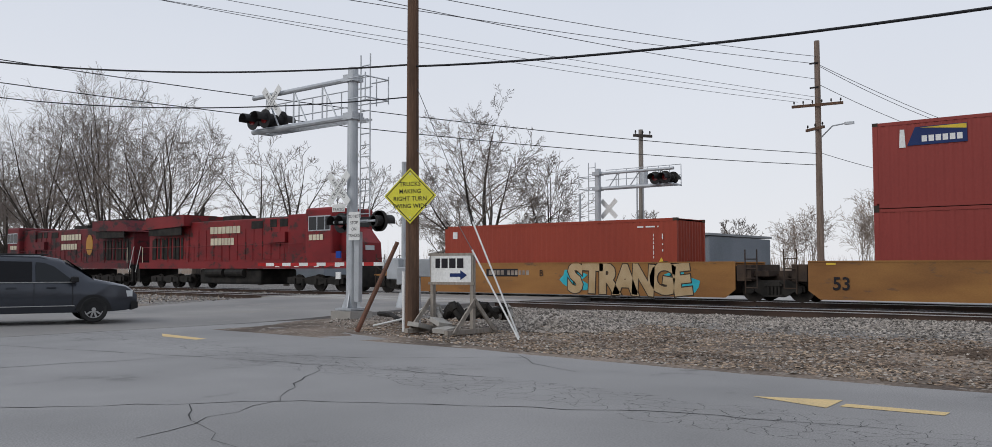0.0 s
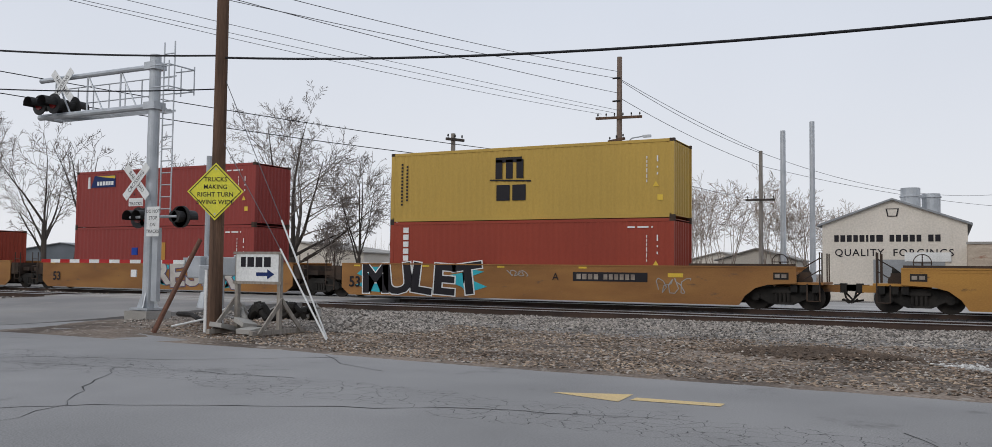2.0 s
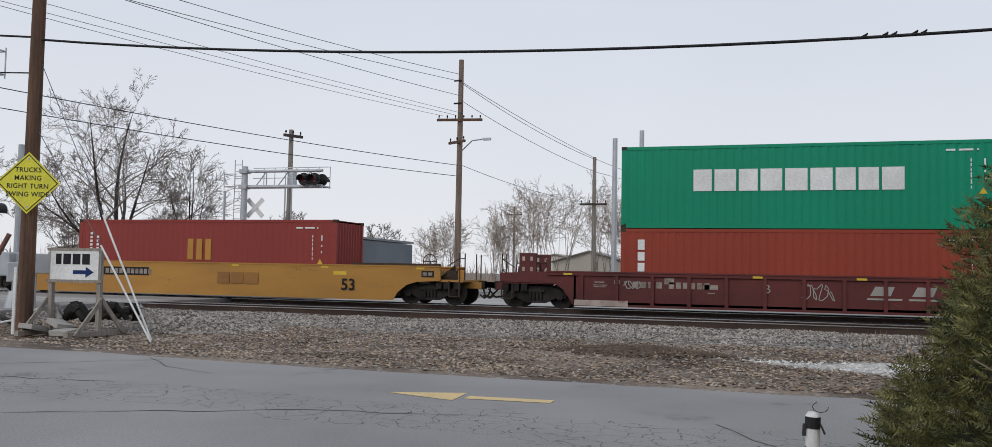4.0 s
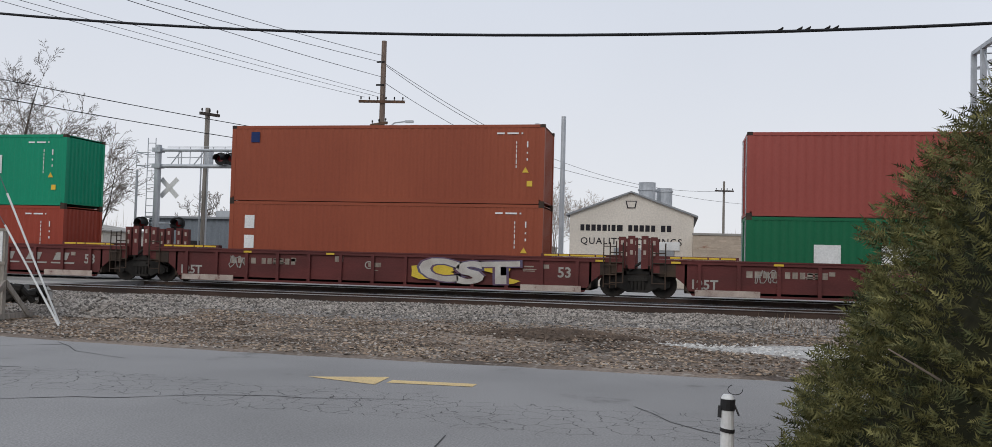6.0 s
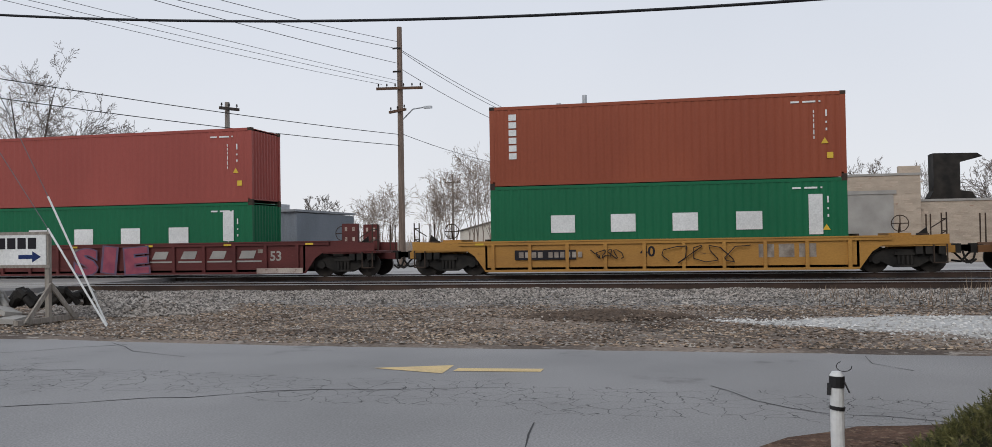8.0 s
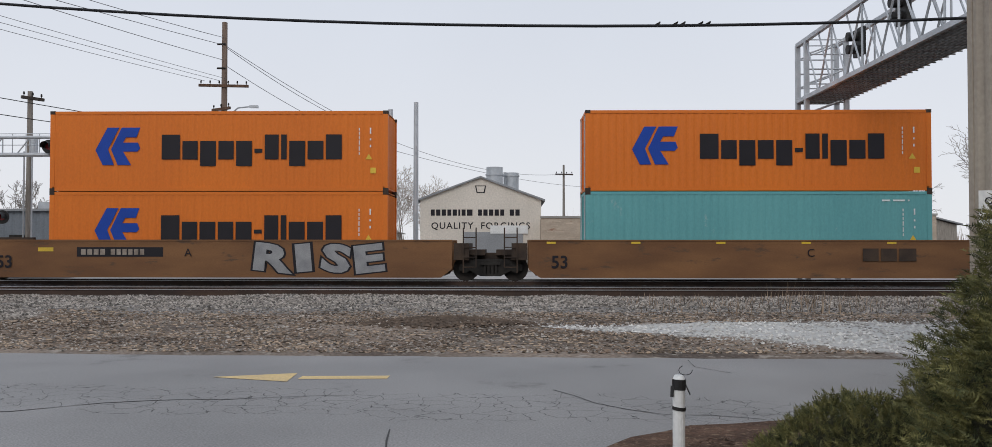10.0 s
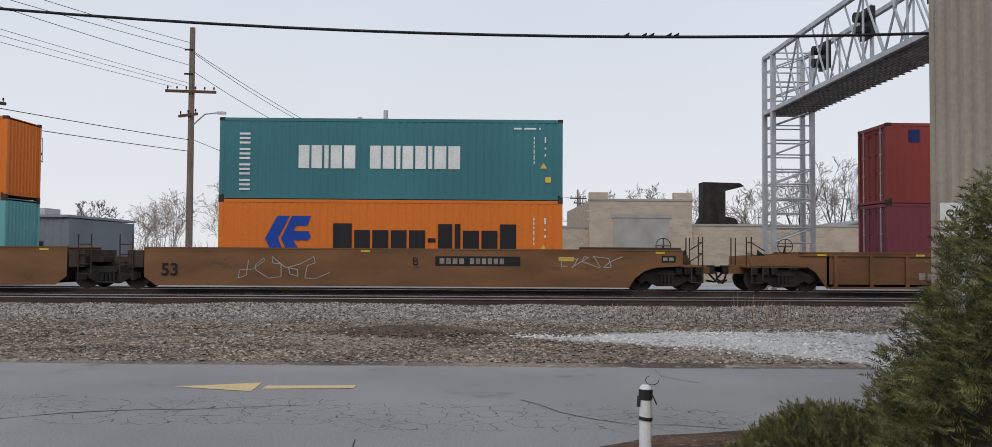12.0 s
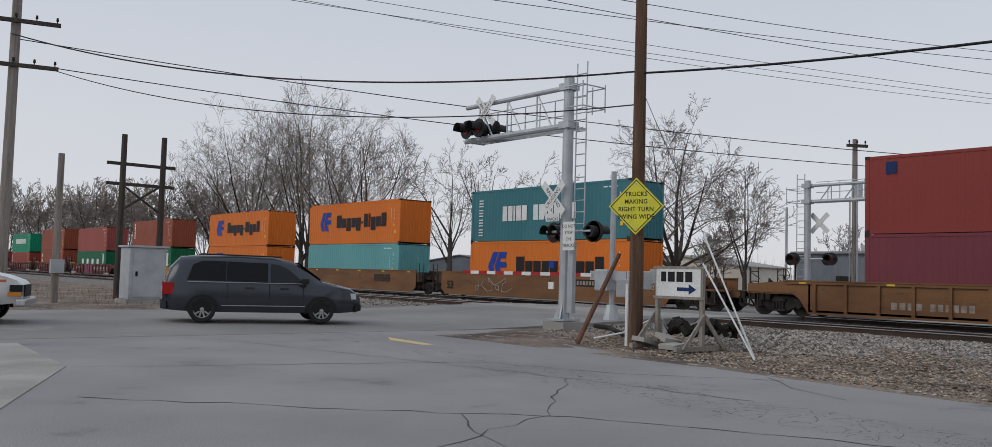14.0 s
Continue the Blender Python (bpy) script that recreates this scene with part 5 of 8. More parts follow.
# near pole with the warning sign
p = pole("utility_pole", -14.65, 14.85, 10.0, 0.165, 0.12, M_POLE, "brown wooden utility pole carrying a yellow sign")
bm = B()
tube(bm, (-0.2, -0.06, 0.1), (-0.2, -0.06, 1.5), 0.05, n=8)
part("cable_guard", bm, M_WHITE, p, "white plastic cable guard")
sg = thing("warning_sign", pose(-14.52, 14.64, 3.19, 0, 0, 23), "yellow diamond warning sign with black words on a pole", "road sign")
bm = B()
slab(bm, [(0, -.646), (.646, 0), (0, .646), (-.646, 0)], -0.004, 0.004)
plate = part("sign_plate", bm, M_YSIGN, sg)
for a in range(4):
    ca, sa = math.cos(a * math.pi / 2), math.sin(a * math.pi / 2)
    e = [(0.60, 0.0), (0.0, 0.60), (0.0, 0.575), (0.575, 0.0)]
    bm = B()
    slab(bm, [(u * ca - v * sa, u * sa + v * ca) for u, v in e], -0.009, -0.005)
    part("sign_border", bm, C_INK, sg)
for k, w in enumerate(("TRUCKS", "MAKING", "RIGHT TURN", "SWING WIDE")):
    lettering(w, 0.142, C_INK, sg, face(0, -0.008, 0.27 - 0.17 * k), bold=0.002, spread=0.06, squeeze=0.95)
bm = B()
for zz in (0.5, -0.5):
    disc(bm, (0, -0.012, zz), (0, 1, 0), 0.02, 0.015, 8)
part("bolt", bm, M_STEEL, sg)

hs = thing("arrow_sign", pose(-13.67, 15.13, 0.1), "white panel sign with a black arrow on weathered lumber posts", "sign")
bm = B()
box(bm, -0.61, 0.61, -0.03, -0.01, 1.10, 1.70)
part("panel", bm, M_WHITE, hs)
bars(hs, C_INK, -0.47, -0.032, 1.42, 0.22, [.14, .19, .19, .19], 0.05)
bm = B()
slab(bm, [(-.02, 1.22), (.3, 1.22), (.3, 1.15), (.5, 1.26), (.3, 1.37), (.3, 1.30), (-.02, 1.30)], -0.036, -0.031)
part("arrow", bm, C_NAVY, hs, "dark arrow pointing along the road")
for s in (-1, 1):
    bm = B()
    box(bm, s * .61 - .045, s * .61 + .045, -0.01, 0.08, -0.1, 1.74)
    part("post", bm, M_LUMBER, hs)
    for t_ in (-1, 1):
        bm = B()
        slab(bm, [(t_ * 0.75, 0), (t_ * 0.62, 0), (t_ * 0.02, 0.6), (t_ * 0.02, 0.74)], -0.02, 0.02)
        part("brace", bm, M_LUMBER, hs, at=Matrix.Translation((s * .61 + s * 0.07, 0.03, 0)) @ Matrix.Rotation(radians(90), 4, "Z"))
    bm = B()
    box(bm, s * .61 - .05, s * .61 + .05, -0.85, 0.85, -0.04, 0.06)
    part("foot", bm, M_LUMBER, hs)
bm = B()
box(bm, -0.7, 0.7, -0.035, 0.0, 1.70, 1.76)
part("rail", bm, M_LUMBER, hs)
bm = B()
box(bm, -0.7, 0.7, -0.035, 0.0, 1.04, 1.10)
part("rail", bm, M_LUMBER, hs)

for bx, by, zt in ((-11.6, 15.0, 4.5), (-11.7, 15.15, 6.0)):
    g = thing("guy_wire", pose(bx, by, 0.05), "guy wire in a white plastic guard beside the pole", "guy wire", "guy wires")
    d = Vector((-14.65 - bx, 14.85 - by, zt - 0.05))
    bm = B()
    tube(bm, (0, 0, -0.1), d * 0.42, 0.02, n=8)
    part("guard", bm, M_WHITE, g)
    bm = B()
    tube(bm, d * 0.41, d, 0.008, n=4)
    part("cable", bm, M_WIREG, g)

st = B()
tube(st, (-16.05, 14.4, 0.0), (-15.5, 15.2, 2.15), 0.06, 0.05, 8)
solid("leaning_post", st, mat("rusty_post", (0.20, 0.10, 0.07), (0.12, 0.07, 0.05), 0.85, s1=4, s2=30, stretch=(4, 4, 0.6), grain=0.3), "rusty brown post leaning beside the pole", "post")


def bent_pipe(name, pts, r, m, label, category):
    bm = B()
    for a, b in zip(pts, pts[1:]):
        tube(bm, a, b, r, n=8)
    return solid(name, bm, m, label, category)


bent_pipe("drain_hose", [(-17.3, 16.3, .32), (-16.4, 15.9, .33), (-15.8, 15.5, .28), (-15.2, 15.3, .2), (-14.9, 15.2, .12)], 0.06, M_DARK, "black corrugated hose lying on the gravel", "hose")
bent_pipe("cable_conduit", [(-15.7, 14.6, .15), (-15.3, 15.2, .3), (-15.0, 15.8, .62)], 0.025, M_WHITE, "pale conduit lying beside the post", "conduit")


def rubble():
    r = random.Random(4)
    for k in range(15):
        bm = B()
        x, y = -14.35 + r.uniform(-0.1, 1.3), 15.7 + r.uniform(-0.3, 0.7)
        prev = None
        a0 = r.uniform(0, 6)
        for i in range(6):
            p = Vector((x + 0.36 * math.cos(a0 + i * .45), y + 0.2 * math.sin(a0 + i * .45), 0.2 + 0.42 * abs(math.sin(0.5 + i * .45)) * r.uniform(.8, 1.1)))
            if prev is not None:
                tube(bm, prev, p, r.uniform(0.06, 0.1), n=7)
            prev = p
        solid("scrap_hose", bm, M_DARK if k % 3 else M_CONC, "old black hose scrap heaped behind the sign", "scrap", "scrap heap")
    for k in range(3):
        bm = B()
        box(bm, -.24, .24, -.17, .17, -.05, .05)
        solid("concrete_chunk", bm, M_CONC, "broken pale concrete chunk on the gravel", "concrete chunk", "concrete chunks",
              at=pose(-13.9 + r.uniform(-.4, .6), 14.75 + r.uniform(-.15, .3), 0.14 + 0.07 * k, r.uniform(-15, 15), r.uniform(-15, 15), r.uniform(0, 180)))


rubble()


def lamp_unit(parent, x, y, z, s=-1):
    """A round crossing light: black disc, deep hood, dark red lens; faces s along y."""
    bm = B()
    disc(bm, (x, y, z), (0, s, 0), 0.30, 0.03, 20)
    disc(bm, (x, y, z), (0, -s, 0), 0.16, 0.22, 14)
    ob = part("signal_light", bm, M_BLACK, parent)
    bm = B()
    n = 14
    ring = []
    for k in range(n + 1):
        a = math.pi * (-0.12 + 1.24 * k / n)
        ring.append([bm.verts.new((x + rr * math.cos(a), y + s * dd, z + rr * math.sin(a))) for rr, dd in ((0.2, 0.03), (0.19, 0.42))])
    for a, b in zip(ring, ring[1:]):
        bm.faces.new((a[0], b[0], b[1], a[1]))
    part("hood", bm, M_BLACK, ob)
    bm = B()
    disc(bm, (x, y + s * 0.031, z), (0, s, 0), 0.15, 0.02, 16)
    part("lens", bm, M_RED, ob, "dark red lens")


def crossbuck(parent, x, y, z, words=True):
    for k, a in enumerate((45, -45)):
        bm = B()
        box(bm, -0.61, 0.61, -0.006 - 0.014 * k, 0.006 - 0.014 * k, -0.115, 0.115)
        b_ = part("crossbuck_blade", bm, M_WHITE, parent, at=Matrix.Translation((x, y, z)) @ Matrix.Rotation(radians(a), 4, "Y"))
        if words:
            lettering("RAILROAD" if k == 0 else "CROSSING", 0.16, C_INK, b_, face(0, -0.008 - 0.014 * k, 0))


M_WALK = mat("dull_grating_steel", (0.16, 0.155, 0.15), (0.10, 0.09, 0.085), 0.7, s1=2, s2=30)


def truss_arm(parent, x0, x1, y, z0, z1, w=0.75):
    """Two large tubes above and below, with a lattice walkway of thin bars."""
    for zz, r in ((z0, 0.09), (z1, 0.075)):
        bm = B()
        tube(bm, (x0, y, zz), (x1, y, zz), r, n=10)
        part("arm_tube", bm, M_STEEL, parent)
    n = 7
    for k in range(n):
        xa, xb = x0 + (x1 - x0) * k / n, x0 + (x1 - x0) * (k + 1) / n
        bm = B()
        tube(bm, (xa, y, z0), (xb, y, z1) if k % 2 else (xa, y, z1), 0.028, n=5)
        part("lattice_bar", bm, M_STEEL, parent)
        bm = B()
        tube(bm, (xb, y + w, z0 + 0.05), (xb, y + w, z0 + 1.0), 0.02, n=5)
        part("railing_post", bm, M_STEEL, parent)
    for zz in (0.5, 1.0):
        bm = B()
        tube(bm, (x0, y + w, z0 + zz), (x1, y + w, z0 + zz), 0.018, n=5)
        part("railing", bm, M_STEEL, parent)
    bm = B()
    for k in range(5):
        yy = y + 0.12 + k * (w - 0.12) / 4
        box(bm, min(x0, x1), max(x0, x1), yy - 0.012, yy + 0.012, z0 - 0.02, z0 + 0.03)
    part("walkway", bm, M_STEEL, parent)
    bm = B()
    tube(bm, (x1, y, z0), (x1, y + w, z0), 0.05, n=6)
    part("arm_tube", bm, M_STEEL, parent)


def cantilever(x, y, zb, zt, tip, z0, z1, label, near):
    g = thing("crossing_signal_gantry", pose(x, y, zb), label, "crossing signal", "crossing signals")
    h = zt - zb
    bm = B()
    tube(bm, (0, 0, 0), (0, 0, h), 0.165, 0.15, 16)
    part("mast", bm, M_STEEL, g)
    bm = B()
    for k in range(4):
        a = k * math.pi / 2 + 0.4
        slab(bm, [(0.13, 0), (0.32, 0), (0.14, 0.5)], -0.015, 0.015)
        for v in bm.verts[-6:]:
            v.co = Matrix.Rotation(a, 4, "Z") @ v.co
    box(bm, -0.33, 0.33, -0.33, 0.33, -0.04, 0.02)
    part("base_gusset", bm, M_STEEL, g)
    bm = B()
    box(bm, -0.42, 0.42, -0.42, 0.42, -0.6, -0.06)
    part("footing", bm, M_CONC, g, "concrete footing")
    truss_arm(g, 0, tip - x, 0, z0 - zb, z1 - zb)
    for zz in (z0, z1):
        bm = B()
        box(bm, -0.21, 0.21, -0.21, 0.21, zz - zb - 0.1, zz - zb + 0.1)
        part("clamp", bm, M_STEEL, g)
    s = 1 if tip < x else -1
    ladder(g, s * 0.42, 0.1, 2.6 if near else 1.0, h + 0.35, M_STEEL, 0.4)
    for zz in (h - 1.0, h - 0.4):
        bm = B()
        for a, b_ in (((.2, -.35), (.9, -.35)), ((.9, -.35), (.9, .55)), ((.9, .55), (.2, .55))):
            tube(bm, (s * a[0], a[1], zz), (s * b_[0], b_[1], zz), 0.02, n=5)
        part("cage_rail", bm, M_STEEL, g)
    for xx, yy in ((.9, -.35), (.9, .55), (.4, .55)):
        bm = B()
        tube(bm, (s * xx, yy, h - 1.1), (s * xx, yy, h - 0.3), 0.02, n=5)
        part("cage_post", bm, M_STEEL, g)
    L = tip - x
    for f in (0.80, 0.93):
        lamp_unit(g, L * f, -0.25, z0 - zb + 0.32, -1)
        lamp_unit(g, L * f + 0.1, 0.30, z0 - zb + 0.32, 1)
    if near:
        crossbuck(g, L * 0.76, -0.15, z0 - zb + 0.85)
    return g


g = cantilever(-19.45, 17.25, 0.36, 7.35, -24.25, 5.92, 7.03, "grey steel cantilever signal gantry over the road", True)
crossbuck(g, -0.25, -0.3, 3.45)
bm = B()
box(bm, -0.52, 0.02, -0.31, -0.295, 2.78, 3.0)
tp = part("tracks_plate", bm, M_WHITE, g, "white plate with the number of tracks")
lettering("TRACKS", 0.13, C_INK, tp, face(-0.25, -0.314, 2.84))
lettering("4", 0.16, C_INK, g, face(-0.25, -0.36, 3.1))
bm = B()
box(bm, 0.22, 0.68, -0.33, -0.31, 1.95, 2.75)
ds = part("notice_plate", bm, M_WHITE, g, "white plate with black words")
for k, w in enumerate(("DO NOT", "STOP", "ON", "TRACKS")):
    lettering(w, 0.13, C_INK, ds, face(0.45, -0.334, 2.62 - 0.18 * k))
for xx, sd in ((-0.75, -1), (-0.4, -1), (0.85, 1), (0.95, 1)):
    lamp_unit(g, xx, -0.25 * -sd * -1 if sd < 0 else 0.2, 2.5, sd)
bm = B()
tube(bm, (-0.8, 0, 2.5), (1.0, 0, 2.5), 0.04, n=8)
part("light_bar", bm, M_STEEL, g)
bm = B()
box(bm, -0.36, -0.16, -0.3, -0.26, 1.45, 1.65)
part("notice_plate", bm, C_BLUE, g, "small blue notice plate")
bm = B()
box(bm, -0.36, -0.16, -0.3, -0.26, 0.85, 1.05)
part("notice_plate", bm, M_WHITE, g, "small white notice plate")
bm = B()
box(bm, 0.22, 0.42, -0.12, 0.02, 0.2, 2.2)
part("conduit", bm, M_STEEL, g)

g2 = cantilever(-24.05, 37.5, 0.15, 6.45, -19.85, 5.45, 6.2, "grey cantilever crossing signal beyond the tracks", False)
crossbuck(g2, 0.45, 0.3, 4.3, False)
for xx in (-1.0, 0.9):
    lamp_unit(g2, xx, 0.2, 2.6, 1)
    lamp_unit(g2, xx + 0.45, -0.2, 2.6, -1)
bm = B()
tube(bm, (-1.1, 0, 2.6), (1.4, 0, 2.6), 0.04, n=8)
part("light_bar", bm, M_STEEL, g2)

# gate with its lowered arm
gt = thing("crossing_gate", pose(-21.3, 21.2, 0.2), "lowered red and white striped crossing gate on a grey mast", "crossing gate")
bm = B()
tube(bm, (0, 0, 0), (0, 0, 4.9), 0.09, n=12)
part("mast", bm, M_STEEL, gt)
bm = B()
tube(bm, (0, 0, 0), (0, 0, 0.5), 0.28, 0.16, 10)
part("pedestal", bm, M_STEEL, gt)
bm = B()
box(bm, -0.28, 0.28, -0.55, -0.1, 0.95, 1.65)
soften(part("gate_box", bm, M_STEEL, gt), 0.04)
for k in range(14):
    bm = B()
    box(bm, -0.6 - (k + 1) * 0.5, -0.6 - k * 0.5, -0.36, -0.33, 1.40, 1.52)
    part("arm_stripe", bm, M_REDLENS if k % 2 else M_WHITE, gt, "red stripe" if k % 2 else "white stripe")
bm = B()
box(bm, -0.7, 0.9, -0.32, -0.28, 1.3, 1.6)
part("counterweight_arm", bm, M_STEEL, gt)

jb = thing("meter_box", pose(-15.9, 16.0, 1.0, 0, 0, 40), "grey electrical meter boxes on a post beside the pole", "electrical box")
for a, b_, c_, d_ in ((-.05, .55, 0.3, 0.75), (.5, .95, .45, .8), (-.3, -.02, .1, .55)):
    bm = B()
    box(bm, a, b_, -0.12, 0.1, c_, d_)
    soften(part("box", bm, M_STEEL, jb), 0.02)
bm = B()
tube(bm, (0.25, 0.0, -1.0), (0.25, 0.0, 0.35), 0.05, n=8)
part("post", bm, M_STEEL, jb)
bm = B()
disc(bm, (0.72, -0.12, 0.63), (0, -1, 0), 0.08, 0.05, 14)
part("dial", bm, M_LENS, jb)

# poles on the far side
p = pole("utility_pole", -16.35, 47.0, 13.55, 0.19, 0.14, M_FARPOLE, "tall brown utility pole with crossarms and a street lamp")
crossarm(p, 10.15, 2.6, 8, M_POLE, 6)
crossarm(p, 8.9, 1.5, -35, M_POLE, 3)
for zz in (11.1, 12.4):
    bm = B()
    tube(bm, (-0.35, -0.15, zz), (0.1, -0.15, zz), 0.05, n=6)
    part("insulator", bm, M_DARK, p)
bm = B()
tube(bm, (0, 0, 8.3), (0.8, -0.2, 8.95), 0.035, n=6)
tube(bm, (0.8, -0.2, 8.95), (1.6, -0.4, 9.0), 0.035, n=6)
la = part("lamp_arm", bm, M_STEEL, p)
bm = B()
box(bm, 1.5, 1.95, -0.5, -0.3, 8.92, 9.05)
part("lamp_head", bm, M_STEEL, la)
p = pole("utility_pole", -23.6, 41.0, 8.8, 0.16, 0.12, M_POLEGREY, "grey utility pole with a short arm and cable boxes")
crossarm(p, 8.5, 1.1, 60, M_DARKPOLE, 3)
bm = B()
tube(bm, (0.3, -0.2, 5.9), (0.3, -0.2, 6.7), 0.2, n=10)
part("transformer", bm, M_STEEL, p)
for dx in (0.18, -0.2):
    bm = B()
    tube(bm, (dx, -0.1, 0), (dx, -0.1, 6), 0.04, n=6)
    part("conduit", bm, M_STEEL, p)
pole("steel_pole", -6.4, 40.0, 7.75, 0.13, 0.11, M_STEEL, "plain grey steel pole beyond the train")
pole("steel_pole", -5.45, 42.0, 8.4, 0.13, 0.11, M_STEEL, "plain grey steel pole beyond the train")
p = pole("utility_pole", -11.05, 60.0, 9.6, 0.16, 0.12, M_POLEGREY, "thin grey utility pole with one crossarm")
crossarm(p, 6.4, 1.9, 0, M_DARKPOLE, 4)
for x, y, z in ((-26.5, 95, 9), (-6, 110, 9), (4.2, 88, 9.5), (9.5, 96, 8.6), (11.5, 112, 9)):
    p = pole("utility_pole", x, y, z, 0.15, 0.1, M_POLEGREY, "distant grey utility pole with a crossarm")
    crossarm(p, z - 0.9, 1.8, 10, M_DARKPOLE, 4)
pole("steel_pole", -25.6, 38.2, 5.3, 0.06, 0.06, M_STEEL, "thin grey steel post beside the far signal")

# left side of the road
p = pole("utility_pole", -36.5, 6.15, 12.8, 0.2, 0.15, M_POLEGREY, "grey wooden utility pole with two crossarms beside the road")
crossarm(p, 10.2, 2.9, 75, M_DARKPOLE, 5)
crossarm(p, 8.6, 2.9, 75, M_DARKPOLE, 5)
p = pole("utility_pole", -39.85, 8.7, 5.97, 0.15, 0.12, M_POLEGREY, "short grey wooden pole with a meter box")
bm = B()
box(bm, 0.15, 0.35, -0.25, 0.25, 1.2, 1.75)
part("box", bm, M_STEEL, p)
h = thing("pole_frame", pose(-42.0, 12.6, 0.05), "dark wooden frame of two poles with crossarms", "pole frame")
for yy, zz in ((-0.85, 7.3), (0.9, 7.35)):
    bm = B()
    tube(bm, (0, yy, 0), (0, yy, zz), 0.15, 0.12, 10)
    part("post", bm, M_DARKPOLE, h)
for zz in (6.0, 5.1):
    bm = B()
    box(bm, -0.2, -0.08, -1.5, 1.5, zz - 0.07, zz + 0.07)
    part("crossarm", bm, M_DARKPOLE, h)
for s in (-1, 1):
    bm = B()
    tube(bm, (-0.14, -0.85 * s, 5.1), (-0.14, 0.85 * s, 3.9), 0.05, n=6)
    part("brace", bm, M_DARKPOLE, h)
cab = thing("signal_cabinet", pose(-39.6, 12.05, 0.0), "grey metal signal cabinet beside the road", "cabinet")
bm = B()
box(bm, -0.6, 0.6, -0.75, 0.75, 0.15, 2.3)
soften(part("body", bm, M_STEEL, cab), 0.03)
bm = B()
box(bm, 0.6, 0.64, -0.6, 0.6, 0.25, 2.1)
d = part("door", bm, M_STEEL, cab)
bm = B()
box(bm, 0.64, 0.68, -0.5, -0.42, 1.1, 1.3)
part("handle", bm, M_DARK, d)
bm = B()
box(bm, -0.68, 0.7, -0.83, 0.83, 2.3, 2.38)
part("roof", bm, M_STEEL, cab)
bm = B()
box(bm, -0.7, 0.7, -0.85, 0.85, -0.1, 0.15)
part("plinth", bm, M_CONC, cab)

# wires
def sag_wire(pts, r, m=M_WIRE, label="black overhead cable between poles"):
    for a, b_, s in pts:
        wire(a, b_, s, r, m, label)


sag_wire([((-14.65, 14.85, 6.27), (18.0, 13.0, 5.95), 1.0)], 0.026, label="thick black overhead cable from the pole")
sag_wire([((-14.65, 14.85, 6.32), (-36.5, 6.0, 9.7), 0.85)], 0.024, label="thick black overhead cable from the pole")
sag_wire([((-36.5, 7.4, 8.62), (-14.65, 14.85, 5.55), 0.88)], 0.016)
sag_wire([((-36.5, 6.22, 9.54), (-16.35, 47, 7.53), 0.59), ((-36.5, 6.69, 8.69), (-16.35, 47, 6.92), 0.59)], 0.018, label="dark overhead cable crossing above the tracks")
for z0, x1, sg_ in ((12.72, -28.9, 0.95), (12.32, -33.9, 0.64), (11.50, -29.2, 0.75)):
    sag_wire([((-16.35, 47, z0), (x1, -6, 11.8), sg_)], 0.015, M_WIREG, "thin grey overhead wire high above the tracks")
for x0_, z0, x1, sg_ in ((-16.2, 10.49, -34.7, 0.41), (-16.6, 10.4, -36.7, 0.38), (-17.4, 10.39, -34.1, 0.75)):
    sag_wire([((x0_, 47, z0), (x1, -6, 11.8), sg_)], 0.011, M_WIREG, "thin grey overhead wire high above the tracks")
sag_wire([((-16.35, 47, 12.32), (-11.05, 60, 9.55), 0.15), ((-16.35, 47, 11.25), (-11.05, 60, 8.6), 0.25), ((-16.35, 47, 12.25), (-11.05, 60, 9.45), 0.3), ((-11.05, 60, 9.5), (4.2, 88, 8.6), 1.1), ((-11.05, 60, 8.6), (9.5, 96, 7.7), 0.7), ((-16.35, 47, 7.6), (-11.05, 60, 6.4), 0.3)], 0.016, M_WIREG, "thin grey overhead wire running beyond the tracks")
for k in range(5):
    bm = B()
    x_ = 1.55 + 0.2 * k + 0.08 * (k % 2)
    a_ = (x_ + 14.65) / 32.65
    z_ = 6.27 - 0.32 * a_ - 4 * 1.02 * a_ * (1 - a_) + 0.035
    y_ = 14.85 - 1.85 * (x_ + 14.65) / 32.65
    tube(bm, (x_ - .05, y_, z_), (x_ + .03, y_, z_ + .03), 0.009, 0.02, 6)
    tube(bm, (x_ + .03, y_, z_ + .03), (x_ + .04, y_, z_ + .055), 0.016, 0.010, 6)
    tube(bm, (x_ - .05, y_, z_), (x_ - .09, y_, z_ - .02), 0.009, 0.005, 5)
    solid("bird", bm, M_DARK, "small dark bird perched on the cable", "bird", "birds on the cable")


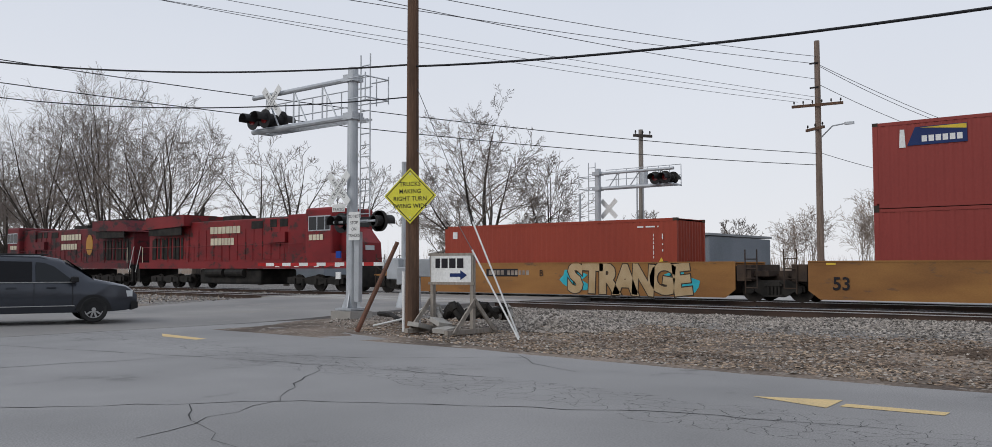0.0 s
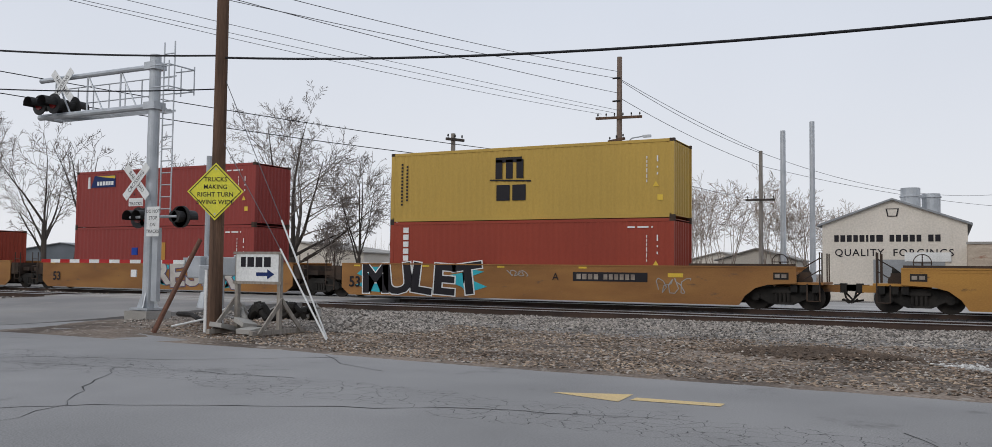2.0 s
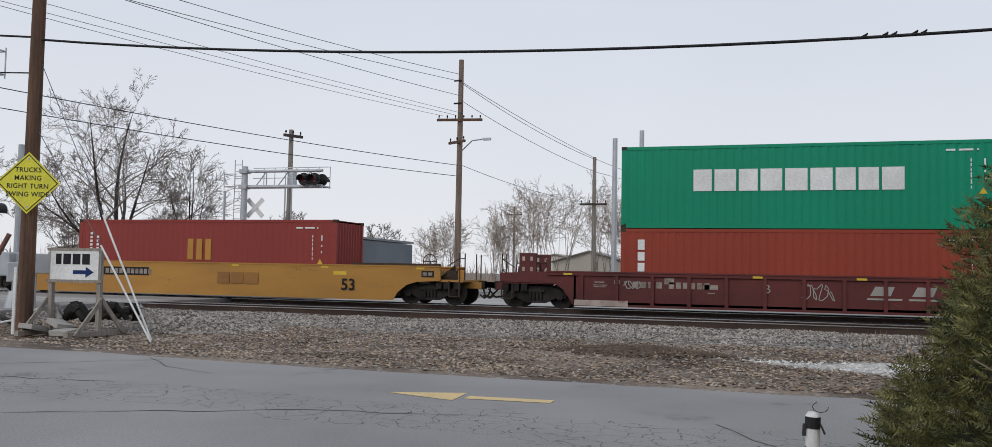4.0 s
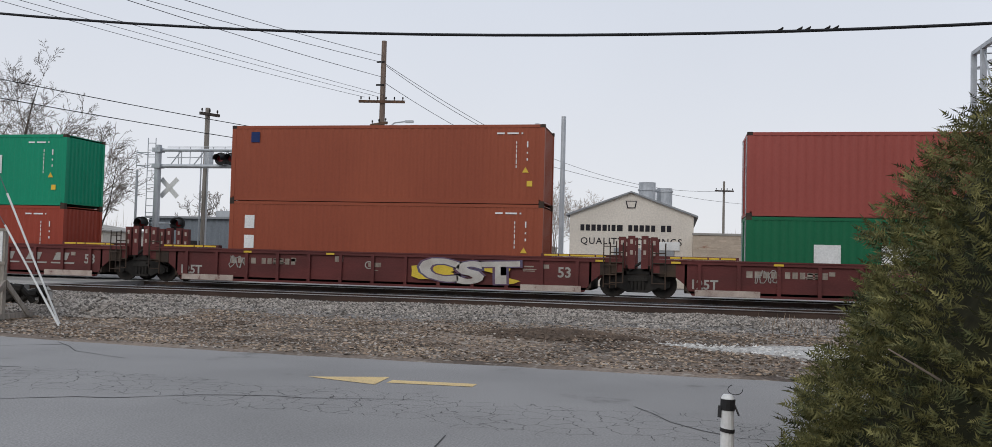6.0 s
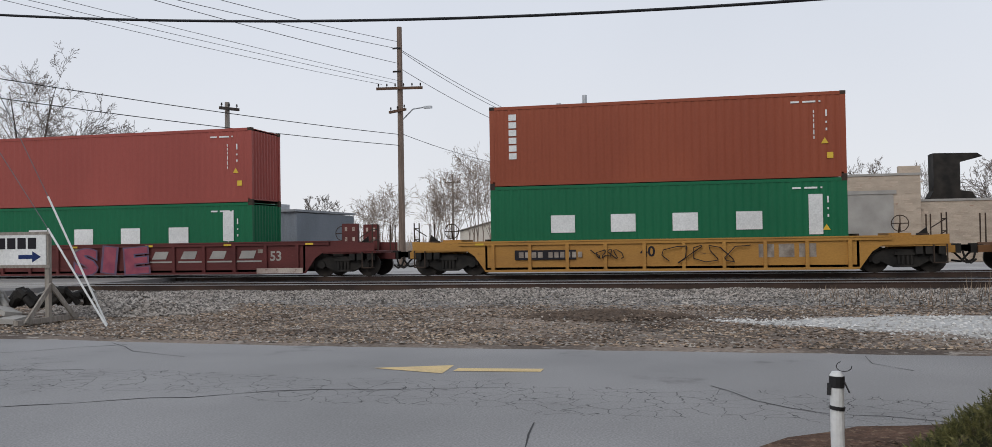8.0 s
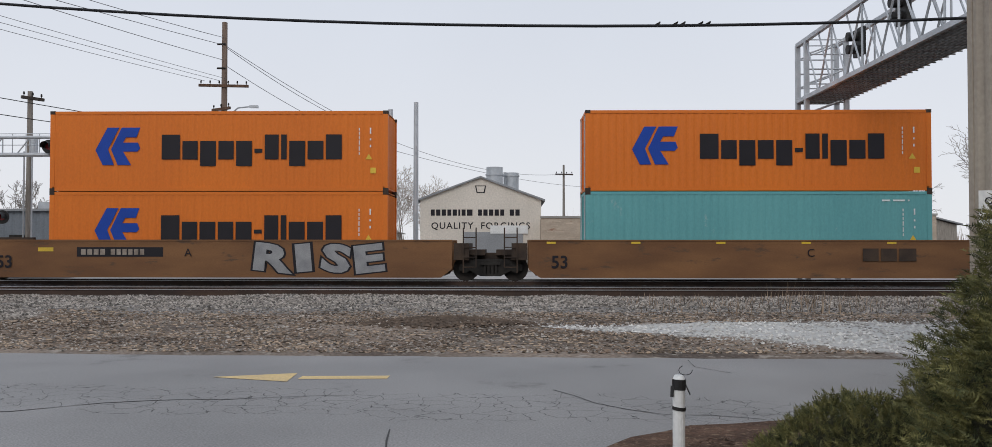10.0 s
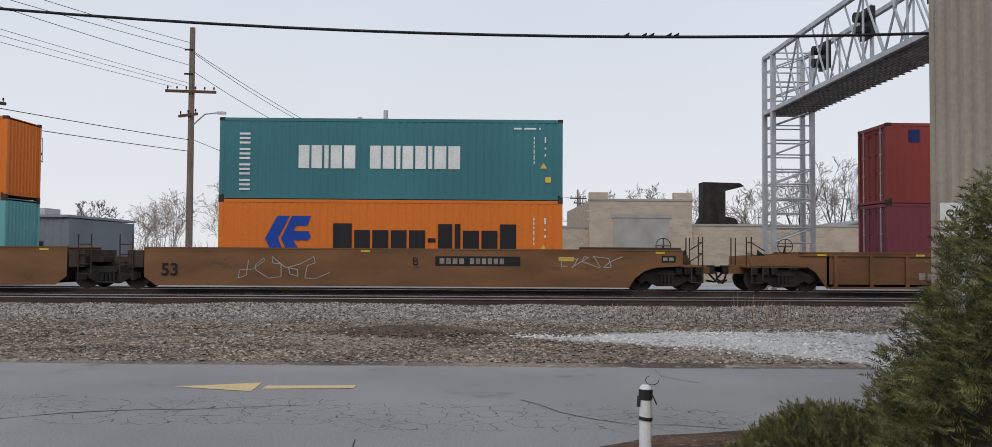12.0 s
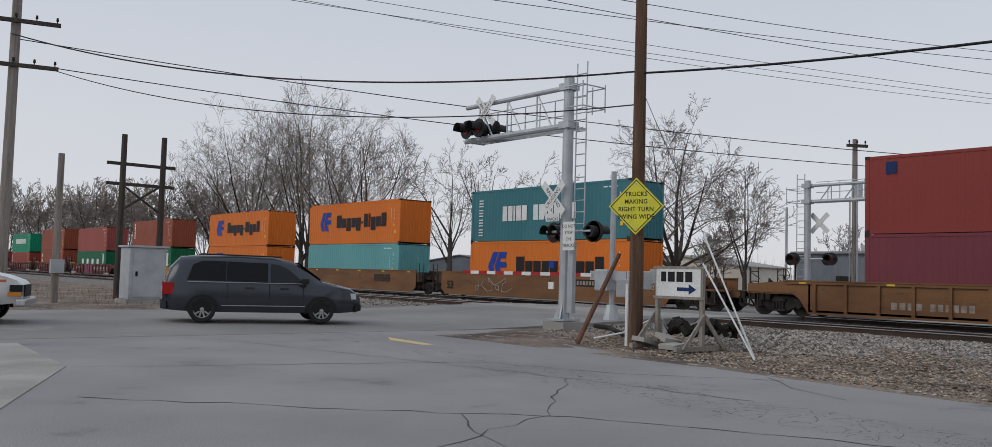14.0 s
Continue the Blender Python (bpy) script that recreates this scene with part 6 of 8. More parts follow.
# ---- signal bridge over the tracks ----
def signal_bridge():
    g = thing("signal_bridge", pose(11.9, 36.3, 0), "pale steel lattice signal bridge over the tracks", "signal bridge")
    zt, zb = 9.9, 7.55
    for xx in (-0.8, 0.8):
        for yy in (-0.55, 0.55):
            bm = B()
            box(bm, xx - .09, xx + .09, yy - .09, yy + .09, 0, zt)
            part("tower_leg", bm, M_STEEL, g)
    k = 0
    z = 0.3
    while z < zt - 0.6:
        for yy in (-0.55, 0.55):
            bm = B()
            tube(bm, (-.8, yy, z), (.8, yy, z + 0.6) if k % 2 else (.8, yy, z), 0.035, n=5)
            tube(bm, (-.8, yy, z + 0.6), (.8, yy, z + 0.6), 0.03, n=5)
            part("lattice_bar", bm, M_STEEL, g)
        k += 1
        z += 0.6
    for xx in (-0.8, 0.8):
        for zz in (zb, zt):
            bm = B()
            box(bm, xx - .08, xx + .08, -24, 0.6, zz - .08, zz + .08)
            part("bridge_chord", bm, M_STEEL, g)
        for k in range(16):
            bm = B()
            y0 = -0.5 - k * 1.45
            tube(bm, (xx, y0, zb), (xx, y0 - 1.45, zt) if k % 2 else (xx, y0, zt), 0.04, n=5)
            part("lattice_bar", bm, M_STEEL, g)
            bm = B()
            tube(bm, (xx, y0, zt), (xx, y0 - 1.45, zb), 0.035, n=5)
            part("lattice_bar", bm, M_STEEL, g)
    bm = B()
    for k in range(9):
        xx = -0.7 + k * 1.4 / 8
        box(bm, xx - .03, xx + .03, -24, 0.4, zb - 0.12, zb - 0.06)
    for k in range(58):
        box(bm, -0.85, 0.85, 0.3 - k * 0.42, 0.34 - k * 0.42, zb - 0.15, zb - 0.12)
    part("walkway", bm, M_WALK, g, "grey grated walkway")
    for y0, z0 in ((-4.0, 8.5), (-7.7, 8.75), (-12.2, 8.75)):
        bm = B()
        box(bm, -0.08, 0.08, y0 - 0.42, y0 + 0.42, z0, z0 + 1.0)
        hd = part("signal_head", bm, M_BLACK, g, "black railway signal head")
        for zz in (0.25, 0.72):
            bm = B()
            tube(bm, (-0.08, y0, z0 + zz), (-0.45, y0, z0 + zz - 0.02), 0.17, n=12)
            part("hood", bm, M_BLACK, hd)
        bm = B()
        tube(bm, (0.12, y0, zb), (0.12, y0, zt), 0.05, n=8)
        part("signal_post", bm, M_STEEL, g)
    for yy in (-24,):
        bm = B()
        box(bm, -0.9, 0.9, yy - 0.2, yy + 0.2, 0, zt)
        part("tower_leg", bm, M_STEEL, g)
    return g


signal_bridge()


# ---- buildings ----
def siding(bm_x0, bm_x1, y, z0, z1, pitch=0.3, deep=0.04):
    return corrugated(bm_x0, bm_x1, y, -1, z0, z1, pitch, deep)


def forge_building():
    b_ = thing("workshop_building", pose(-2.8, 54.0, 0.0), "cream metal workshop with a gable front and black lettering", "building", "buildings")
    hw, e, pk, dp = 3.7, 4.32, 5.68, 22
    bm = B()
    slab(bm, [(-hw, 0), (hw, 0), (hw, e), (0, pk), (-hw, e)], 0, 0.2)
    part("front_wall", bm, M_BEIGE, b_)
    bm = B()
    for s in (-1, 1):
        box(bm, min(s * hw, s * (hw - .2)), max(s * hw, s * (hw - .2)), 0.2, dp, 0, e)
    part("side_wall", bm, M_GREYBLD, b_)
    for s in (-1, 1):
        bm = B()
        slab(bm, [(s * (hw + .25), e - .1), (0, pk), (0, pk + .1), (s * (hw + .25), e + .02)], -0.2, dp)
        part("roof", bm, M_ROOF, b_)
    bm = B()
    box(bm, -1.0, 2.6, -0.05, -0.02, 0, 2.35)
    part("roller_door", bm, M_ROOF, b_)
    bm = B()
    box(bm, 0.6, 2.9, -0.09, -0.03, 2.25, 2.75)
    part("door_hood", bm, M_WHITE, b_)
    bars(b_, C_INK, -3.05, -0.01, 3.35, 0.38, [.24, .26, .26, .24, .26, .12, .24, .34, 0, .24, .26, .26, .26, .24, 0, .26, .26], 0.085)
    lettering("QUALITY  FORGINGS", 0.56, C_INK, b_, face(0.0, -0.015, 2.72), spread=0.16, bold=0.006)
    bm = B()
    slab(bm, [(-.25, 4.75), (.25, 4.75), (.34, 5.2), (-.34, 5.2)], -0.03, -0.005)
    lg = part("emblem", bm, C_INK, b_, "black keystone emblem")
    bm = B()
    slab(bm, [(-.19, 4.8), (.19, 4.8), (.26, 5.15), (-.26, 5.15)], -0.035, -0.031)
    part("emblem_field", bm, M_BEIGE, lg)
    for xx, yy, r in ((0.75, 5, .55), (1.85, 6, .52)):
        bm = B()
        tube(bm, (xx, yy, 4.6), (xx, yy, 6.75 if xx < 1 else 6.45), r, n=18)
        tube(bm, (xx, yy, 6.2), (xx, yy, 6.3), r + 0.06, n=18)
        part("roof_stack", bm, M_STEEL, b_, "round metal roof stack")
    for k in range(11):
        xx = -hw + 0.35 + k * 0.7
        bm = B()
        box(bm, xx - 0.02, xx + 0.02, -0.012, 0.0, 0, e - 0.05 + (1 - abs(xx) / hw) * (pk - e))
        part("seam", bm, M_BEIGE, b_)


forge_building()


def brick_building():
    b_ = thing("brick_building", pose(0.0, 52.0, 0.0), "old painted brick building with peeling cream paint", "building", "buildings")
    for x0, x1, z1, y0 in ((0.85, 5.5, 3.15, 0.2), (11.6, 24.0, 3.3, 0.2), (5.5, 11.6, 4.75, 0.0)):
        bm = B()
        box(bm, x0, x1, y0, y0 + 14, 0, z1)
        part("wall", bm, M_BRICK, b_)
        bm = B()
        box(bm, x0 - .05, x1 + .05, y0 - 0.06, y0 + 0.35, z1, z1 + 0.12)
        part("parapet_cap", bm, M_CONC, b_)
    for x0, x1 in ((5.5, 6.6), (10.5, 11.6)):
        bm = B()
        box(bm, x0, x1, -0.02, 0.4, 4.87, 5.25)
        part("parapet", bm, M_BRICK, b_)
    bm = B()
    box(bm, 6.95, 10.2, -0.05, -0.01, 0, 3.75)
    part("loading_door", bm, M_CONC, b_, "pale boarded loading door")
    bm = B()
    box(bm, 6.8, 10.35, -0.1, -0.03, 3.75, 3.95)
    part("lintel", bm, M_CONC, b_)
    bm = B()
    slab(bm, [(12.6, 3.3), (15.4, 3.3), (15.0, 3.9), (14.4, 4.0), (14.4, 5.6), (15.6, 5.9), (15.3, 6.1), (13.0, 6.15), (13.0, 4.0)], 3.0, 4.2)
    part("dust_collector", bm, M_DARK, b_, "black metal dust collector on the roof")
    # courses of brick stand proud where the paint has gone
    r = random.Random(3)
    bm = B()
    box(bm, -0.19, 0.19, -0.012, 0.0, -0.05, 0.05)
    me = mesh_of(bm, "brick", M_BRICK)
    for k in range(280):
        x = r.uniform(1.0, 20.0)
        tall = 5.5 < x < 11.6
        z = 0.06 + 0.12 * r.randrange(int((4.6 if tall else 3.0) / 0.12))
        if tall and 6.6 < x < 10.5 and z < 4.1:
            continue
        part("brick", me, M_BRICK, b_, at=pose(x, 0.0 if tall else 0.2, z))


brick_building()


def grey_building():
    b_ = thing("metal_building", pose(0, 48.0, 0), "grey metal industrial building with a low roof", "building", "buildings")
    bm = siding(-31.2, -23.3, 0, 0, 3.45, 0.45)
    part("front_wall", bm, M_GREYBLD, b_)
    bm = B()
    box(bm, -23.35, -23.15, 0, 9, 0, 3.35)
    part("side_wall", bm, M_GREYBLD, b_)
    bm = B()
    box(bm, -31.25, -31.1, 0, 9, 0, 3.35)
    part("side_wall", bm, M_GREYBLD, b_)
    bm = B()
    slab(bm, [(-31.4, 3.4), (-23.1, 3.42), (-23.1, 3.55), (-31.4, 3.53)], -0.2, 9.2)
    part("roof", bm, M_ROOF, b_)
    for x in (-25.5, -28.5):
        bm = B()
        box(bm, x, x + 1.0, -0.06, -0.01, 0, 2.1)
        part("door", bm, M_DARK, b_)
    bm = B()
    box(bm, -30.2, -27.4, 6, 8, 3.6, 4.2)
    part("roof_unit", bm, M_STEEL, b_)


grey_building()


def near_building():
    b_ = thing("tan_building", pose(5.1, 11.0, 0), "tan ribbed metal building beside the lot", "building", "buildings")
    wall = corrugated(-16.0, 0.0, 0, 1, 0, 6.4, 0.3, 0.05)
    for v in wall.verts:
        v.co = Vector((v.co.y, v.co.x, v.co.z))
    part("side_wall", wall, M_TANWALL, b_)
    part("end_wall", corrugated(0.0, 12.0, 0, -1, 0, 6.4, 0.3, 0.05), M_TANWALL, b_)
    bm = B()
    box(bm, -0.06, 0.06, -0.06, 0.06, 0, 6.4)
    part("corner_trim", bm, M_TANWALL, b_)
    bm = B()
    box(bm, -0.1, 12.0, -16.0, 0.1, 6.4, 6.5)
    part("roof", bm, M_ROOF, b_)


near_building()
ow = thing("one_way_sign", pose(4.5, 9.5, 0.08, 0, 0, -26), "white one way sign on a thin post by the building", "road sign")
bm = B()
tube(bm, (0.1, 0.03, 0), (0.1, 0.03, 2.15), 0.025, n=6)
part("post", bm, M_STEEL, ow)
bm = B()
box(bm, -0.13, 0.5, -0.01, 0.0, 1.72, 2.1)
pl = part("plate", bm, M_WHITE, ow)
lettering("ONE WAY", 0.11, C_INK, pl, face(0.185, -0.013, 1.98), bold=0.002)
bars(pl, C_INK, -0.08, -0.012, 1.78, 0.06, [.1, .1, .1], 0.04)

# low houses and sheds beyond
for x, y, w, hgt, m_, lab in ((-15.5, 82, 7, 2.6, M_BEIGE, "distant cream shed with a pale roof"), (-22, 96, 8, 2.6, M_BEIGE, "distant cream shed with a pale roof"), (19.5, 70, 9, 2.9, M_GREYBLD, "distant grey shed with a low roof"), (27, 64, 8, 3.0, M_LUMBER, "distant weathered timber shed"), (-58, 70, 16, 3.0, M_BEIGE, "distant pale low building"), (-100, 75, 20, 3.2, M_GREYBLD, "distant grey low building")):
    s_ = thing("shed", pose(x, y, 0), lab, "shed", "distant sheds")
    bm = B()
    slab(bm, [(-w / 2, 0), (w / 2, 0), (w / 2, hgt), (0, hgt + 1.1), (-w / 2, hgt)], 0, 7)
    part("wall", bm, m_, s_)
    bm = B()
    slab(bm, [(-w / 2 - .3, hgt), (0, hgt + 1.1), (w / 2 + .3, hgt), (w / 2 + .3, hgt + .1), (0, hgt + 1.2), (-w / 2 - .3, hgt + .1)], -0.3, 7.3)
    part("roof", bm, M_CONC if m_ is M_BEIGE else M_ROOF, s_)

# ---- bollard and bed ----
bo = thing("bollard", pose(0.43, 6.14, 0), "white plastic bollard with black tape at its top", "bollard")
bm = B()
tube(bm, (0, 0, -0.1), (0, 0, 0.60), 0.045, n=14)
tube(bm, (0, 0, 0.60), (0, 0, 0.625), 0.045, 0.03, 14)
part("tube", bm, M_WHITE, bo, smooth=False)
for z0_, z1_ in ((0.52, 0.595), (0.37, 0.395)):
    bm = B()
    tube(bm, (0, 0, z0_), (0.003, 0, z1_), 0.05, 0.051, 12)
    part("tape", bm, M_BLACK, bo, "black tape band")
for a, b_ in (((0.045, -.03, .56), (0.075, -.04, .49)), ((-.05, -.02, .55), (-.055, -.03, .47))):
    bm = B()
    box(bm, -0.012, 0.012, -0.003, 0.003, 0, 1)
    d_ = Vector(b_) - Vector(a)
    part("tape_end", bm, M_BLACK, bo, at=Matrix.Translation(a) @ d_.to_track_quat("Z", "Y").to_matrix().to_4x4() @ Matrix.Diagonal((1, 1, d_.length, 1)))
bm = B()
prev = None
for k in range(9):
    a = k * 0.55
    pnt = Vector((0.05 + 0.05 * math.cos(a + 2), 0, 0.66 + 0.035 * math.sin(a + 2)))
    if prev is not None:
        tube(bm, prev, pnt, 0.003, n=4)
    prev = pnt
part("wire_loop", bm, M_DARK, bo)
M_MULCH = mat("brown_mulch", (0.13, 0.075, 0.05), (0.075, 0.045, 0.032), 0.95, s1=3, s2=30, grain=0.4, bump=0.8, spot=(0.22, 0.15, 0.10), spot_at=0.55, spot_s=18, dist=0.03)
sheet("planting_bed", jag([(-0.35, 5.6), (-0.1, 6.4), (0.2, 6.85), (0.75, 7.35), (1.6, 7.55), (3.2, 8.0), (5.1, 8.6), (5.1, -3), (0.6, -3), (0.4, 1.0), (-0.2, 3.5), (-0.35, 5.6)], 0.05, 0.3, 12)[:-1], M_MULCH, "brown mulch bed around the shrubs", 0.015, "planting bed")


def mulch_bits():
    r = np.random.RandomState(21)
    v, f = [], []
    for k in range(3500):
        x, y = r.uniform(-0.3, 3.5), r.uniform(3.0, 7.7)
        if y > 6.2 + (x + 0.3) * 0.55:
            continue
        a, s = r.uniform(0, 6.28), r.uniform(0.015, 0.05)
        dx, dy = math.cos(a) * s, math.sin(a) * s
        z = 0.02 + r.uniform(0, 0.012)
        k0 = len(v)
        v += [(x - dx, y - dy, z), (x + dx, y + dy, z + r.uniform(0, .015)), (x + dx - dy * .4, y + dy + dx * .4, z + .008), (x - dx - dy * .4, y - dy + dx * .4, z + .004)]
        f.append((k0, k0 + 1, k0 + 2, k0 + 3))
    me = bpy.data.meshes.new("mulch")
    me.from_pydata(v, [], f)
    me.materials.append(M_MULCH)
    tagged(new("mulch", me), "loose brown mulch chips in the bed", "mulch", kind="stuff")


mulch_bits()

# ---- trees and shrubs ----


def branch(v, f, p, d, r, length, segs, rnd, twist, lift, least, taper=0.75):
    """A tapered, slightly crooked tube; gives back its knots."""
    sides = 6 if r > 0.12 else 4 if r > 0.05 else 3
    ring0, knots = None, []
    for s in range(segs + 1):
        rr = max(least, r * (1 - taper * s / segs))
        u = d.orthogonal().normalized()
        w = d.cross(u)
        k0 = len(v)
        for k in range(sides):
            a = 2 * math.pi * k / sides
            v.append(p + (u * math.cos(a) + w * math.sin(a)) * rr)
        if ring0 is not None:
            for k in range(sides):
                f.append((ring0 + k, ring0 + (k + 1) % sides, k0 + (k + 1) % sides, k0 + k))
        ring0 = k0
        knots.append((p.copy(), d.copy(), rr))
        p = p + d * (length / segs)
        d = (d + Vector((rnd.uniform(-1, 1), rnd.uniform(-1, 1), rnd.uniform(-0.8, 0.8))) * twist + Vector((0, 0, lift))).normalized()
    return knots


def grow(v, f, knots, length, level, rnd, counts, least, angle, lift, dome):
    """Side branches along the outer part of a branch, finer at each level."""
    n, last = counts[level], len(knots) - 1
    for k in range(n):
        at = 0.22 + 0.78 * (k + rnd.random()) / n
        i = min(last - 1, int(at * last))
        t = at * last - i
        p, d, rr = knots[i][0].lerp(knots[i + 1][0], t), knots[i][1], knots[i][2] * (1 - t) + knots[i + 1][2] * t
        a = rnd.uniform(0, 2 * math.pi)
        u = d.orthogonal().normalized()
        w = d.cross(u)
        g = angle * rnd.uniform(0.6, 1.3)
        nd = (d * math.cos(g) + (u * math.cos(a) + w * math.sin(a)) * math.sin(g)).normalized()
        ln = length * rnd.uniform(0.36, 0.6) * (1.15 - 0.5 * at)
        if dome:
            e = p + nd * ln
            if math.hypot(e.x, e.y) ** 2 / dome[0] ** 2 + (e.z - dome[1]) ** 2 / dome[2] ** 2 > rnd.uniform(0.85, 1.1):
                ln *= 0.45
                e = p + nd * ln
                if math.hypot(e.x, e.y) ** 2 / dome[0] ** 2 + (e.z - dome[1]) ** 2 / dome[2] ** 2 > 1.05:
                    continue
        kn = branch(v, f, p, nd, rr * rnd.uniform(0.42, 0.62), ln, 3 if level + 1 < len(counts) else 2, rnd, 0.16, lift, least)
        if level + 1 < len(counts):
            grow(v, f, kn, ln, level + 1, rnd, counts, least, angle, lift, dome)


def tree(x, y, h, label, seed, spread=0.6, counts=(7, 6, 5), stems=1, r=None, m=M_BARK, m2=M_TWIG, limbs=6, least=0.012, lean=0.0, group="bare trees", trunk=0.22, lift=0.04, wide=0.4):
    """A bare tree of height h: a short trunk that forks into limbs, and three or four orders of finer branches."""
    t = thing("tree", pose(x, y, ground_z(x, y) - 0.1), label, "tree", group)
    rnd = random.Random(seed)
    tv, tf, cv, cf = [], [], [], []
    dome = (wide * h, 0.56 * h, 0.45 * h) if wide else None
    for s in range(stems):
        r0 = (r or h * 0.02) * rnd.uniform(0.85, 1.1)
        base = Vector((rnd.uniform(-.9, .9), rnd.uniform(-.5, .5), 0)) if stems > 1 else Vector((0, 0, 0))
        d = Vector((rnd.uniform(-.2, .2) * (stems > 1) + lean, rnd.uniform(-.2, .2) * (stems > 1), 1)).normalized()
        kn = branch(tv, tf, base, d, r0, h * trunk, 3, rnd, 0.03, 0.02, 0.04, 0.25)
        for k in range(limbs):
            a = 2 * math.pi * (k + rnd.uniform(-.3, .3)) / limbs
            tilt = spread * rnd.uniform(0.55, 1.15) if k else 0.08
            nd = (d * math.cos(tilt) + Vector((math.cos(a), math.sin(a), 0)) * math.sin(tilt)).normalized()
            p, _, rr = kn[rnd.choice((2, 3, 3))]
            ln = h * (1 - trunk) * (rnd.uniform(0.72, 0.92) - 0.22 * tilt)
            while dome and math.hypot((p + nd * ln).x, (p + nd * ln).y) ** 2 / dome[0] ** 2 + ((p + nd * ln).z - dome[1]) ** 2 / dome[2] ** 2 > 0.85:
                ln *= 0.93
            lk = branch(tv, tf, p, nd, rr * rnd.uniform(0.42, 0.66), ln, 7, rnd, 0.11, lift, least, 0.92)
            grow(cv, cf, lk, ln, 0, rnd, counts, least, 0.72, lift * 0.5, dome)
    top = max(max(p.z for p in cv), max(p.z for p in tv))
    for name, vv, ff, mm in (("trunk", tv, tf, m), ("crown", cv, cf, m2)):
        me = bpy.data.meshes.new(name)
        me.from_pydata([p * (h / top) for p in vv], [], ff)
        me.materials.append(mm)
        ob = new(name, me)
        ob.parent = t
    return t


BARE = "tall bare grey-brown tree beyond the tracks"
tree(-42.0, 50.0, 15.2, "wide bare spreading tree beyond the tracks", 3, 1.05, (9, 6, 5, 4), r=0.40, limbs=10, trunk=0.15, lift=0.05, wide=0.52, least=0.010)
tree(-36.8, 51.0, 10.0, "small bare tree beside a larger one", 4, 0.4, (7, 5, 4), r=0.16)
for k, (x, y, h) in enumerate(((-85, 50, 19.5), (-92, 52, 22), (-99, 50, 25), (-105, 54, 26), (-113, 50, 26), (-121, 54, 24), (-129, 52, 23))):
    tree(x, y, h, BARE, 20 + k, 0.62, (9, 7, 5), r=0.36, least=0.013, trunk=0.16, limbs=7, wide=0.38)
for k, (x, y, h, ln) in enumerate(((-62.5, 48, 14.0, 0.14), (-67.5, 49, 14.5, -0.05), (-56.5, 50, 12.5, 0.14), (-72, 52, 11, 0.08))):
    tree(x, y, h, "bare leaning tree beyond the tracks", 40 + k, 0.55, (6, 5, 4), r=0.26, least=0.014, lean=ln, trunk=0.34, limbs=4)
b_ = B()
tube(b_, (0, 0, -.1), (0.2, 0, 6.0), 0.5, 0.38, 9)
tube(b_, (0.15, 0, 5.6), (0.9, 0.2, 7.6), 0.3, 0.14, 7)
tube(b_, (0.1, 0, 5.6), (-0.35, 0, 7.2), 0.24, 0.1, 7)
solid("tree_stump", b_, M_BARK, "broken bare tree trunk beyond the tracks", "tree", "bare trees", at=pose(-79.5, 50, 0))
for k, (x, y, h) in enumerate(((-150, 60, 22), (-170, 66, 24), (-190, 58, 24), (-136, 62, 21), (-215, 70, 27), (-240, 66, 28), (-165, 52, 21), (-280, 75, 30), (-205, 52, 24), (-182, 48, 22), (-150, 40, 19), (-178, 39, 21), (-205, 41, 23), (-235, 45, 26), (-128, 44, 18), (-265, 50, 28))):
    tree(x, y, h * 0.82, "bare distant tree beside the railway", 60 + k, 0.6, (7, 6, 4), r=0.3, least=0.035, trunk=0.15, limbs=7, wide=0.42)
for k, (x, y, h) in enumerate(((-22, 78, 8.5), (-19, 76, 10), (-16.5, 74, 10.5), (-13.6, 77, 10), (-11.0, 79, 9), (-25, 82, 8), (-8.5, 84, 8.5), (-29, 80, 7.5), (-32.5, 84, 7))):
    tree(x, y, h, "pale bare thicket of thin stems beyond the poles", 80 + k, 0.3, (5, 5, 3), stems=4, r=0.09, m=M_PALETWIG, m2=M_PALETWIG, limbs=3, least=0.012, group="bare thickets", trunk=0.22, wide=0)
for k, (x, y, h) in enumerate(((18, 76, 8.0), (21.5, 72, 7.5), (26.5, 75, 9.5), (29, 74, 10), (32, 75, 9.5), (38.2, 72, 13.5), (14.6, 82, 8.5), (10.2, 86, 8.0), (46, 76, 12))):
    tree(x, y, h, "bare grey tree beyond the brick building", 100 + k, 0.5, (6, 5, 4), r=0.18, least=0.014, trunk=0.25)
for k, (x, y, h) in enumerate(((-47, 62, 6.5), (-51, 66, 6), (-40, 70, 7), (-33, 74, 6), (-54.5, 60, 7))):
    tree(x, y, h, "small bare tree far beyond the tracks", 120 + k, 0.5, (6, 5, 4), r=0.13, least=0.016, trunk=0.2)


def far_woods():
    """A low line of pale brush on the horizon."""
    r = np.random.RandomState(2)
    v, f = [], []
    for k in range(9000):
        x = r.uniform(-330, 160)
        y = r.uniform(110, 170)
        h = r.uniform(2.5, 6.5) * (0.7 + 0.4 * math.sin(x * 0.05) + 0.2 * math.sin(x * 0.21))
        w = r.uniform(0.03, 0.12)
        dx = r.uniform(-1.2, 1.2)
        k0 = len(v)
        v += [(x - w, y, 0), (x + w, y, 0), (x + dx, y, h)]
        f.append((k0, k0 + 1, k0 + 2))
    me = bpy.data.meshes.new("far_woods")
    me.from_pydata(v, [], f)
    me.materials.append(M_PALETWIG)
    tagged(new("far_woods", me), "pale bare brush and woods on the horizon", "woods", kind="stuff")


far_woods()


